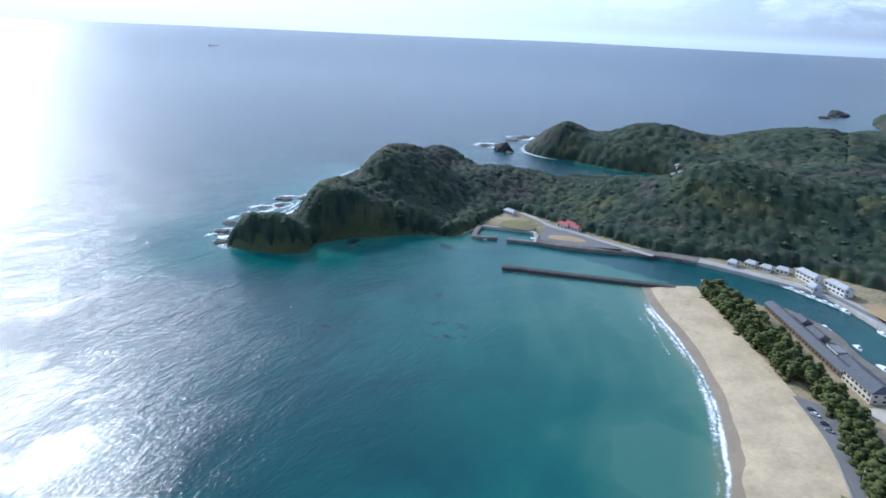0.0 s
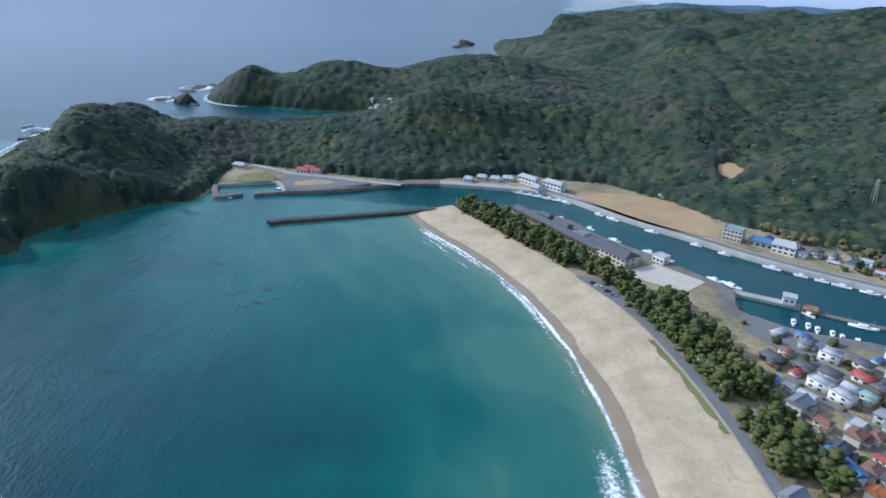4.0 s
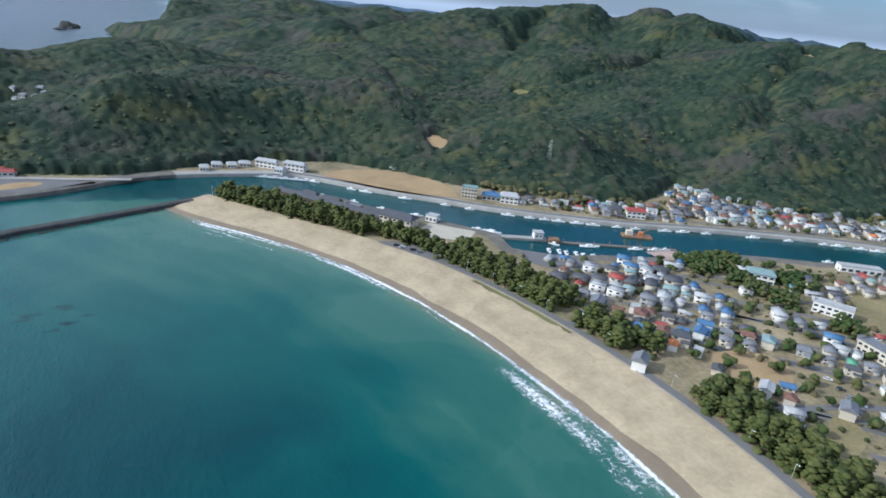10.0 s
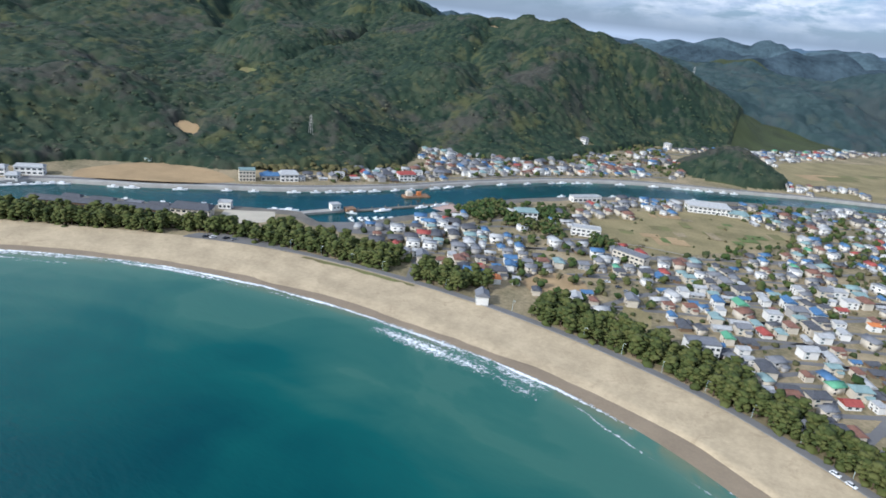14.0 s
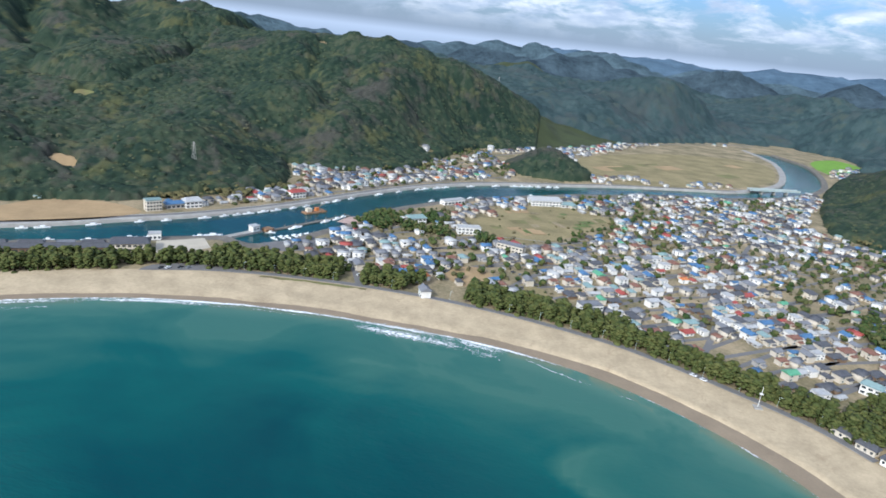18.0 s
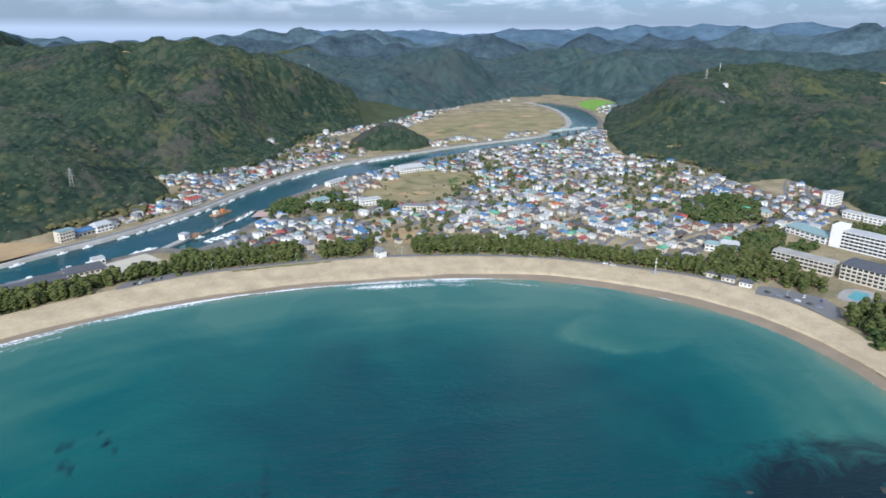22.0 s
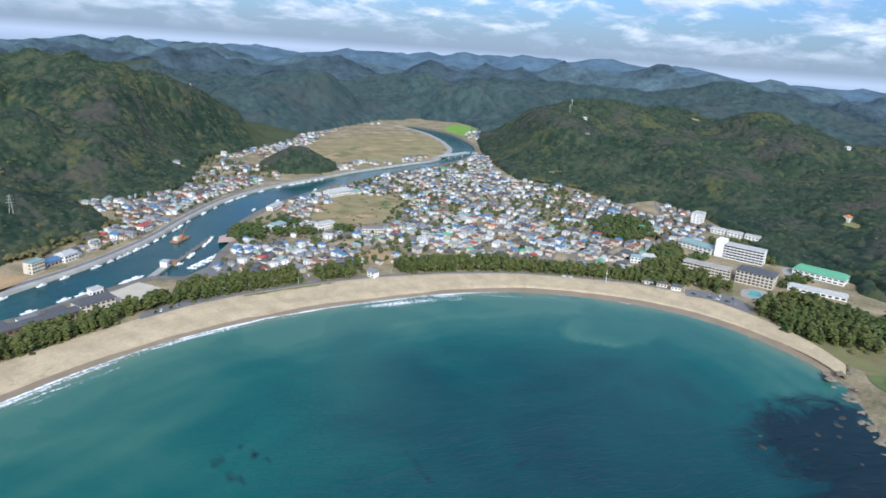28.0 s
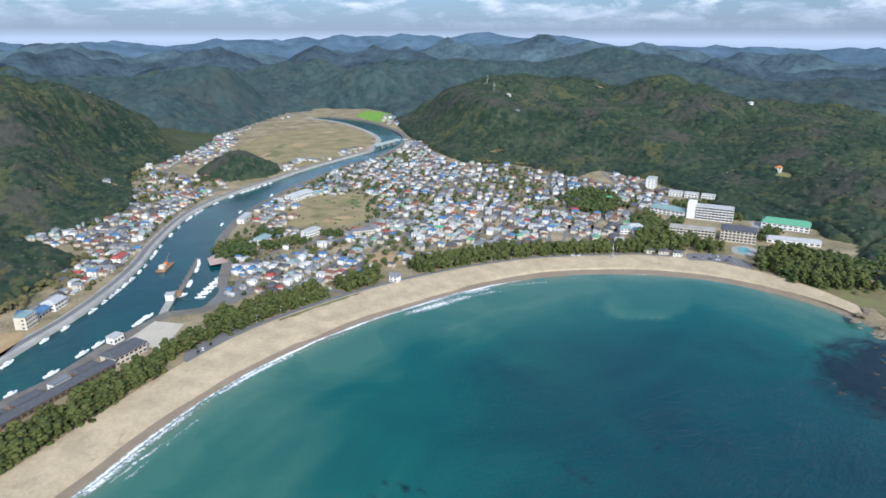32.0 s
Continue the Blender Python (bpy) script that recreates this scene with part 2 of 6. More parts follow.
def foliage(name, a, b, c, fine=0.35, vary=0.6, bare=None, sheet=False):
    m = bpy.data.materials.new(name)
    m.use_nodes = True
    t = m.node_tree
    p = t.nodes["Principled BSDF"]
    g = t.nodes.new("ShaderNodeNewGeometry")
    big = nd(t, "ShaderNodeTexNoise", Scale=0.012, Detail=4.0, Roughness=0.6)
    t.links.new(g.outputs["Position"], big.inputs["Vector"])
    small = nd(t, "ShaderNodeTexNoise", Scale=fine, Detail=6.0, Roughness=0.8)
    t.links.new(g.outputs["Position"], small.inputs["Vector"])
    if sheet:
        tone = t.nodes.new("ShaderNodeAttribute")
        tone.attribute_name = "tone"
        each = tone.outputs["Fac"]
    else:
        each = g.outputs["Random Per Island"]
    f = mathn(t, "ADD", mathn(t, "MULTIPLY", big.outputs[0], 0.75), mathn(t, "MULTIPLY", each, 0.50))
    col = ramp(t, mathn(t, "SUBTRACT", f, 0.08), [(0.30, a), (0.52, b), (0.74, c)])
    if bare:
        # leafless and yellow patches, tree by tree
        w1 = nd(t, "ShaderNodeTexNoise", Scale=0.0085, Detail=5.0, Roughness=0.65, Distortion=0.6)
        w2 = nd(t, "ShaderNodeTexNoise", Scale=0.016, Detail=5.0, Roughness=0.6, Distortion=0.5)
        off = t.nodes.new("ShaderNodeVectorMath")
        off.inputs[1].default_value = (410, 170, 60)
        t.links.new(g.outputs["Position"], off.inputs[0])
        t.links.new(off.outputs[0], w1.inputs["Vector"])
        t.links.new(off.outputs[0], w2.inputs["Vector"])
        isl = mathn(t, "MULTIPLY", mathn(t, "SUBTRACT", each, 0.5), 0.16)
        k1 = ramp(t, mathn(t, "ADD", w1.outputs[0], isl), [(0.52, (0, 0, 0)), (0.64, (1, 1, 1))])
        k2 = ramp(t, mathn(t, "ADD", w2.outputs[0], isl), [(0.56, (0, 0, 0)), (0.68, (1, 1, 1))])
        col = mixc(t, mathn(t, "MULTIPLY", k1, 0.8), col, bare[0])
        col = mixc(t, mathn(t, "MULTIPLY", k2, 0.8), col, bare[1])
    h = nd(t, "ShaderNodeHueSaturation")
    t.links.new(mathn(t, "ADD", mathn(t, "MULTIPLY", small.outputs[0], vary), 1 - vary / 2), h.inputs["Value"])
    t.links.new(col, h.inputs["Color"])
    t.links.new(h.outputs[0], p.inputs["Base Color"])
    p.inputs["Roughness"].default_value = 0.85
    p.inputs["Specular IOR Level"].default_value = 0.2
    bp = nd(t, "ShaderNodeBump", Strength=0.5, Distance=0.8)
    t.links.new(small.outputs[0], bp.inputs["Height"])
    t.links.new(bp.outputs[0], p.inputs["Normal"])
    return m


M_FOREST = foliage("mixed_forest", (0.010, 0.024, 0.016), (0.024, 0.042, 0.024), (0.051, 0.064, 0.036), bare=((0.060, 0.056, 0.047), (0.076, 0.080, 0.032)), sheet=True, fine=0.45, vary=0.9)
M_PINE = foliage("pine_needles", (0.046, 0.062, 0.018), (0.070, 0.086, 0.024), (0.100, 0.107, 0.033), fine=0.8)
M_BAMBOO = foliage("dry_bamboo", (0.072, 0.070, 0.030), (0.100, 0.092, 0.038), (0.125, 0.108, 0.046))
M_BUSH = foliage("garden_shrubs", (0.040, 0.056, 0.022), (0.066, 0.076, 0.030), (0.115, 0.098, 0.050))
# distant woods: blue aerial haze is mixed into these four base colours
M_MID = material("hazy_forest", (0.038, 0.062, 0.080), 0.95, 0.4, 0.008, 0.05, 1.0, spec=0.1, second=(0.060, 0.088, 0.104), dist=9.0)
M_DIM = material("haze_paled_forest", (0.050, 0.080, 0.098), 0.95, 0.35, 0.007, 0.04, 1.0, spec=0.1, second=(0.078, 0.116, 0.134), dist=9.0)
M_FOREST2 = foliage("haze_tinted_forest", (0.022, 0.042, 0.044), (0.036, 0.062, 0.062), (0.056, 0.084, 0.082), fine=0.2, vary=0.5, bare=((0.048, 0.060, 0.060), (0.054, 0.072, 0.058)), sheet=True)
M_FAR = material("far_haze_forest", (0.072, 0.118, 0.165), 0.95, 0.22, 0.006, 0.03, 0.9, spec=0.1, second=(0.088, 0.138, 0.186), dist=8.0)


# ---- mesh helpers ----
def raw_mesh(name, verts, faces, mats, index=None, smooth=False):
    me = bpy.data.meshes.new(name)
    v = np.asarray(verts, dtype=np.float32)
    f = np.asarray(faces, dtype=np.int32)
    k = f.shape[1]
    me.vertices.add(len(v))
    me.vertices.foreach_set("co", v.ravel())
    me.loops.add(f.size)
    me.loops.foreach_set("vertex_index", f.ravel())
    me.polygons.add(len(f))
    me.polygons.foreach_set("loop_start", np.arange(0, f.size, k, dtype=np.int32))
    me.polygons.foreach_set("loop_total", np.full(len(f), k, dtype=np.int32))
    for mt in mats if isinstance(mats, (list, tuple)) else [mats]:
        me.materials.append(mt)
    if index is not None:
        me.polygons.foreach_set("material_index", np.asarray(index, dtype=np.int32))
    if smooth:
        me.polygons.foreach_set("use_smooth", np.ones(len(f), dtype=bool))
    me.update(calc_edges=True)
    me.validate()
    return me


def bm_mesh(name, bm, mat):
    me = bpy.data.meshes.new(name)
    bm.normal_update()
    bm.to_mesh(me)
    bm.free()
    me.materials.append(mat)
    return me


def part(name, data, mat, parent, label="", loc=(0, 0, 0), rz=0.0):
    me = data if isinstance(data, bpy.types.Mesh) else bm_mesh(name, data, mat)
    ob = new(name, me)
    ob.parent = parent
    ob.location = loc
    ob.rotation_euler = (0, 0, rz)
    return tagged(ob, label)


def thing(name, label, category, group="", kind="", loc=(0, 0, 0), rz=0.0):
    e = new(name)
    e.empty_display_size = 1
    e.location, e.rotation_euler = loc, (0, 0, rz)
    return tagged(e, label, category, group, kind)


def box(bm, x0, y0, z0, x1, y1, z1, bevel=0.0):
    vs = [bm.verts.new((x, y, z)) for z in (z0, z1) for x, y in ((x0, y0), (x1, y0), (x1, y1), (x0, y1))]
    fs = [bm.faces.new([vs[i] for i in q]) for q in ((3, 2, 1, 0), (4, 5, 6, 7), (0, 1, 5, 4), (1, 2, 6, 5), (2, 3, 7, 6), (3, 0, 4, 7))]
    if bevel:
        es = list({e for f in fs for e in f.edges})
        bmesh.ops.bevel(bm, geom=es, offset=bevel, segments=1, affect="EDGES")
    return bm


def boxm(*a, bevel=0.0):
    return box(bmesh.new(), *a, bevel=bevel)


def cyl(r0, r1, z0, z1, n=10, axis="Z", bm=None, at=(0, 0, 0)):
    bm = bm or bmesh.new()
    rings = []
    for r, z in ((r0, z0), (r1, z1)):
        ring = []
        for i in range(n):
            a = 2 * math.pi * i / n
            p = (r * math.cos(a), r * math.sin(a), z)
            p = {"Z": p, "X": (p[2], p[0], p[1]), "Y": (p[0], p[2], p[1])}[axis]
            ring.append(bm.verts.new((p[0] + at[0], p[1] + at[1], p[2] + at[2])))
        rings.append(ring)
    for i in range(n):
        j = (i + 1) % n
        bm.faces.new((rings[0][i], rings[0][j], rings[1][j], rings[1][i]))
    bm.faces.new(rings[0][::-1])
    bm.faces.new(rings[1])
    return bm


# ---- the plan ----
def dense(pts, step):
    p = np.array(pts, float)
    out = []
    for i in range(len(p) - 1):
        a, b, c, d = p[max(i - 1, 0)], p[i], p[i + 1], p[min(i + 2, len(p) - 1)]
        n = max(1, int(np.hypot(*(c - b)) / step))
        for k in range(n):
            t = k / n
            out.append(0.5 * (2 * b + (c - a) * t + (2 * a - 5 * b + 4 * c - d) * t * t + (3 * b - a - 3 * c + d) * t ** 3))
    out.append(p[-1])
    return np.array(out)


SHORE = dense([(-336, 316), (-296, 335), (-262, 356), (-229, 373), (-195, 387), (-153, 398), (-114, 404), (-78, 407), (-40, 406), (6, 404), (43, 398), (80, 387), (117, 368), (151, 342), (177, 315), (198, 279), (208, 240), (210, 212), (207, 182), (198, 156)], 6)
BACK = dense([(-350, 351), (-315, 368), (-280, 388), (-243, 408), (-207, 426), (-175, 438), (-138, 446), (-91, 451), (-54, 452), (-15, 450), (26, 444), (64, 435), (106, 421), (142, 401), (173, 380), (205, 355), (228, 322), (240, 288), (243, 245), (237, 205), (224, 172)], 6)
NEARBANK = dense([(-350, 356), (-349, 405), (-320, 443), (-290, 456), (-248, 487), (-215, 507), (-196, 516), (-173, 507), (-150, 529), (-138, 559), (-114, 607), (-100, 660), (-54, 726), (0, 782), (60, 830), (100, 862), (139, 884), (228, 940), (330, 985), (447, 1068), (545, 1205), (608, 1430), (585, 1580)], 10)
FARBANK = dense([(-381, 214), (-384, 240), (-393, 270), (-405, 300), (-411, 345), (-401, 402), (-388, 442), (-373, 453), (-325, 487), (-280, 527), (-238, 565), (-183, 634), (-138, 708), (-75, 795), (0, 860), (95, 914), (180, 962), (300, 1016), (372, 1052), (475, 1180), (545, 1420), (535, 1600)], 10)
HEADLAND = dense([(-381, 214), (-388, 211), (-412, 205), (-408, 185), (-402, 162), (-399, 150), (-376, 149), (-357, 143), (-345, 112), (-332, 98), (-318, 92), (-306, 74), (-288, 62), (-270, 56), (-250, 66), (-238, 54), (-224, 4), (-238, -14), (-262, 2), (-284, 6), (-312, -14), (-345, -20), (-380, -35), (-430, -60), (-500, -75), (-560, -80), (-600, -60), (-590, 0), (-575, 60), (-600, 110), (-650, 150), (-685, 205), (-705, 250), (-745, 275), (-770, 240), (-765, 180), (-785, 120), (-795, 60), (-830, 20), (-900, 10), (-960, 60), (-985, 150), (-960, 260), (-1000, 330), (-1180, 400), (-1390, 500), (-1358, 600), (-1600, 560), (-1830, 555), (-2000, 720), (-2600, 900), (-3000, 1000), (-3441, 1095), (-4300, 1300)], 16)
EASTCOAST = [(197, 156), (176, 134), (150, 108), (134, 84), (118, 40), (126, -20), (180, -80), (260, -130), (600, -300), (1500, -500), (4800, -800)]
LAND = np.vstack([HEADLAND, [(-4800, 1500), (-4800, 4900), (4900, 4900), (4900, -800)], EASTCOAST[::-1], SHORE[::-1], NEARBANK, FARBANK[::-1]])
BEACH = np.vstack([SHORE, BACK[::-1]])
FLATS = np.array([(-463, 157), (-430, 253), (-414, 308), (-432, 391), (-440, 420), (-415, 500), (-384, 524), (-358, 545), (-315, 566), (-274, 614), (-242, 648), (-211, 690), (-225, 750), (-251, 813), (-201, 800), (-151, 829), (-104, 885), (-76, 1000), (-60, 1060), (-30, 1130), (31, 1165), (134, 1255), (250, 1450), (420, 1620), (560, 1760), (700, 1780), (790, 1680), (770, 1540), (690, 1420), (600, 1280), (521, 1137), (450, 980), (405, 839), (440, 790), (465, 764), (455, 690), (451, 627), (490, 640), (530, 640), (520, 560), (495, 500), (485, 440), (500, 398), (470, 340), (440, 270), (400, 235), (345, 215), (300, 190), (270, 160), (240, 130), (190, 120), (100, 0), (-200, 200), (-330, 150), (-378, 150)], float)


def inside(x, y, poly):
    hit = np.zeros(x.shape, bool)
    x0, y0 = poly[-1]
    for x1, y1 in poly:
        if y0 != y1:
            hit ^= ((y0 > y) != (y1 > y)) & (x < (x1 - x0) * (y - y0) / (y1 - y0) + x0)
        x0, y0 = x1, y1
    return hit


def away(x, y, line, closed=False):
    best = np.full(x.shape, 1e12)
    pts = list(map(tuple, line)) + ([tuple(line[0])] if closed else [])
    for (ax, ay), (bx, by) in zip(pts[:-1], pts[1:]):
        dx, dy = bx - ax, by - ay
        s = np.clip(((x - ax) * dx + (y - ay) * dy) / max(dx * dx + dy * dy, 1e-9), 0, 1)
        best = np.minimum(best, (x - ax - s * dx) ** 2 + (y - ay - s * dy) ** 2)
    return np.sqrt(best)


def smooth(a, b, v):
    t = np.clip((v - a) / (b - a), 0, 1)
    return t * t * (3 - 2 * t)


RNG = np.random.default_rng(7)
LATTICE = RNG.random((256, 256))


def vnoise(x, y):
    xi, yi = np.floor(x).astype(int), np.floor(y).astype(int)
    fx, fy = x - xi, y - yi
    fx, fy = fx * fx * (3 - 2 * fx), fy * fy * (3 - 2 * fy)
    a, b = LATTICE[xi & 255, yi & 255], LATTICE[(xi + 1) & 255, yi & 255]
    c, d = LATTICE[xi & 255, (yi + 1) & 255], LATTICE[(xi + 1) & 255, (yi + 1) & 255]
    return (a * (1 - fx) + b * fx) * (1 - fy) + (c * (1 - fx) + d * fx) * fy


def fbm(x, y, n=4):
    s, a = 0.0, 0.5
    for k in range(n):
        s = s + a * vnoise(x * 2 ** k + 17.3 * k, y * 2 ** k + 9.1 * k)
        a *= 0.5
    return s


def ridged(x, y, n=4):
    s, a = 0.0, 0.55
    for k in range(n):
        s = s + a * (1 - np.abs(2 * vnoise(x * 2 ** k + 31.7 * k, y * 2 ** k + 5.3 * k) - 1))
        a *= 0.45
    return s


BUMPS = []


def hill(x, y, h, rx, ry=None, turn=0.0, bluff=1.0):
    BUMPS.append((x, y, h, rx, ry or rx, radians(turn), bluff))


# west of the river
hill(-222, 1220, 141, 190, 200)
hill(-395, 1240, 138, 230, 200)
hill(-690, 1400, 172, 250, 250)
hill(-880, 1300, 160, 200, 230)
hill(-620, 1040, 98, 190, 190)
hill(-330, 960, 75, 140, 150)
hill(-320, 690, 58, 100, 110)
hill(-505, 585, 60, 120, 120)
hill(-520, 370, 65, 75, 140)
hill(-660, 480, 52, 120, 140)
hill(-900, 430, 58, 140, 150)
hill(-820, 760, 62, 180, 160)
hill(-100, 1300, 92, 150, 160)
hill(-20, 1290, 52, 130, 120)
hill(-30, 1460, 58, 130, 140)
hill(120, 1620, 70, 170, 150)
hill(-1290, 1290, 105, 330, 300)
hill(-1080, 880, 104, 240, 220)
hill(-960, 1090, 136, 200, 200)
hill(-1500, 850, 70, 300, 220)
hill(-2100, 1200, 95, 450, 330)
hill(-3000, 1500, 105, 600, 350)
hill(-880, 200, 48, 75, 95)
hill(-840, 80, 44, 65, 50)
hill(347, 1754, 122, 230, 130)
hill(989, 1830, 116, 270, 140)
# the headland
hill(-425, 60, 58, 60, 54, 0, 2.2)
hill(-364, 92, 40, 33, 34, 0, 2.2)
hill(-378, 52, 42, 34, 34, 0, 2.0)
hill(-322, 50, 41, 40, 36, 0, 2.3)
hill(-243, 32, 19, 22, 32, 20, 2.2)
hill(-500, 125, 46, 65, 60)
hill(-455, 215, 30, 40, 50)
hill(-535, 22, 36, 52, 44)
# east side
hill(650, 1040, 96, 150, 170)
hill(890, 1190, 110, 210, 210)
hill(740, 800, 66, 160, 150)
hill(1000, 720, 84, 220, 200)
hill(1180, 1230, 96, 250, 220)
hill(1190, 930, 108, 170, 160)
hill(1500, 1200, 100, 260, 240)
hill(1800, 1390, 102, 300, 260)
hill(640, 640, 40, 80, 90)
hill(900, 420, 58, 190, 160)
hill(600, 280, 34, 100, 90)
hill(1500, 600, 90, 380, 300)
hill(340, 70, 30, 90, 70)
hill(230, 40, 16, 50, 60)
# the wooded knoll by the river
KNOLL = (72, 985, 30, 48, 40)


def billow(x, y, n=4):
    s, a = 0.0, 0.6
    for k in range(n):
        s = s + a * np.abs(2 * vnoise(x * 2 ** k + 31.7 * k, y * 2 ** k + 5.3 * k) - 1)
        a *= 0.42
    return s


# ridges that ring the valley: distance from the town, height, width
RINGS = ((1960, 84, 200), (2450, 128, 230), (3000, 158, 260), (3600, 180, 320), (4350, 192, 420))


def terrain(x, y):
    x, y = np.asarray(x, float), np.asarray(y, float)
    h, top = np.zeros(x.shape), np.zeros(x.shape)
    for bx, by, bh, rx, ry, turn, bluff in BUMPS:
        c, s = math.cos(turn), math.sin(turn)
        u, v = ((x - bx) * c + (y - by) * s) / rx, (-(x - bx) * s + (y - by) * c) / ry
        q = u * u + v * v
        h += (bh * np.exp(-0.75 * q ** bluff)) ** 3
        top = np.maximum(top, np.exp(-2.2 * q))
    h = np.cbrt(h)
    # rounded spurs between narrow ravines
    wx, wy = x + 70 * (fbm(x / 130, y / 130, 2) - 0.4), y + 70 * (fbm(y / 130 + 8, x / 130, 2) - 0.4)
    size = np.where((x < -222) & (y < 235) & (x > -640), 62.0, 150.0)
    cut = 1 - smooth(0.02, 0.40, billow(wx / size + 4.2, wy / size + 0.6, 3))
    h = h * (1.0 - np.where(size < 100, 0.08, 0.42) * cut * (1 - 0.8 * top)) + np.where(size < 100, 4, 10) * (fbm(x / 55, y / 55, 3) - 0.45) * smooth(8, 60, h)
    r = np.hypot(x, y - 600) + 420 * (fbm(x / 700 + 2.0, y / 700 + 5.0, 3) - 0.45)
    west = smooth(-500, -1500, x) * smooth(2600, 1200, y)
    bearing = np.degrees(np.arctan2(x + 150, y + 60))
    swell = np.interp(bearing, [-15, -8, -3, 2, 15, 30, 38, 47, 55, 70], [0.5, 0.52, 0.7, 0.95, 1.0, 1.0, 1.05, 1.1, 0.85, 0.7])
    far = np.zeros(x.shape)
    for rad, rh, rw in RINGS:
        hump = (0.26 if rad < 3300 else 0.62) + (1.5 if rad < 3300 else 0.75) * fbm(x / (rw * 1.5) + rad, y / (rw * 1.5) + 0.3 * rad, 4)
        spur = (0.70 if rad < 3300 else 0.87) + (0.85 if rad < 3300 else 0.35) * billow(wx / 260 + rad, wy / 260, 3)
        far = np.maximum(far, rh * hump * spur * np.exp(-(((r - rad) / rw) ** 2)) * (1 - 0.5 * west) * (1 + (swell - 1) * smooth(2300, 3400, r)))
    h = np.maximum(h, far) + 0.25 * np.minimum(h, far) * smooth(1500, 1800, r)
    h = np.maximum(h, 0)
    land = inside(x, y, LAND)
    dflat = np.where(inside(x, y, FLATS), 0, away(x, y, FLATS, True))
    edge = away(x, y, LAND, True)
    cape = (x < -222) & (y < 140) & (x > -620)
    h = h * smooth(0, np.where(y > 800, 130, np.where(x < -250, 140, 90)), dflat) * np.where(cape, np.sqrt(np.clip(edge / 14, 0, 1)), smooth(0, 26, edge))
    kx, ky, kh, krx, kry = KNOLL
    q = ((x - kx) / krx) ** 2 + ((y - ky) / kry) ** 2
    h = np.maximum(h, kh * np.clip(1.15 * np.exp(-0.9 * q) - 0.15, 0, 1))
    base = np.where(land, np.clip(edge * 0.35 - 0.6, -0.6, 3.0), np.clip(-edge * 0.25 - 0.6, -7, -0.6))
    base = np.where(inside(x, y, BEACH), np.minimum(base, 0.1), base)
    return base + np.where(land, h, 0), land, dflat, edge


def axis(lo, a, b, hi, step, grow=1.12):
    mid = list(np.arange(a, b + step, step))
    left, s, v = [], step, a
    while v > lo:
        s = min(s * grow, 75)
        v -= s
        left.append(v)
    right, s, v = [], step, mid[-1]
    while v < hi:
        s = min(s * grow, 75)
        v += s
        right.append(v)
    return np.array(left[::-1] + mid + right)


def grid_faces(nx, ny):
    i = np.arange((ny - 1) * nx).reshape(ny - 1, nx)[:, :-1].ravel()
    return np.stack([i, i + 1, i + nx + 1, i + nx], 1)


GX, GY = axis(-4600, -1000, 700, 4600, 5.0), axis(-800, -90, 1420, 4850, 5.0)
X, Y = np.meshgrid(GX, GY)
Z, ISLAND, DFLAT, EDGE = terrain(X, Y)
F = grid_faces(len(GX), len(GY))
cx, cy = X.ravel()[F].mean(1), Y.ravel()[F].mean(1)
cz, cd = Z.ravel()[F].mean(1), DFLAT.ravel()[F].mean(1)
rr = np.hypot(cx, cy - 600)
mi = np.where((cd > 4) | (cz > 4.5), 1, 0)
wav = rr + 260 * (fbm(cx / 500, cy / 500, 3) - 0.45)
# outer rings take ever bluer, paler materials, painting haze by distance
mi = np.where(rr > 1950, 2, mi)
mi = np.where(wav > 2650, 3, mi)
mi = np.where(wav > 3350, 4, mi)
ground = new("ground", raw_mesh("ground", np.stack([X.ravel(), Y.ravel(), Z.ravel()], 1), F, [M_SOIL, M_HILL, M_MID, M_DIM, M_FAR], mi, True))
tagged(ground, "valley floor and wooded hills rising to far ridges", "ground", kind="structure")


def height(x, y):
    i = np.clip(np.searchsorted(GX, x) - 1, 0, len(GX) - 2)
    j = np.clip(np.searchsorted(GY, y) - 1, 0, len(GY) - 2)
    u, v = (x - GX[i]) / (GX[i + 1] - GX[i]), (y - GY[j]) / (GY[j + 1] - GY[j])
    return Z[j, i] * (1 - u) * (1 - v) + Z[j, i + 1] * u * (1 - v) + Z[j + 1, i] * (1 - u) * v + Z[j + 1, i + 1] * u * v


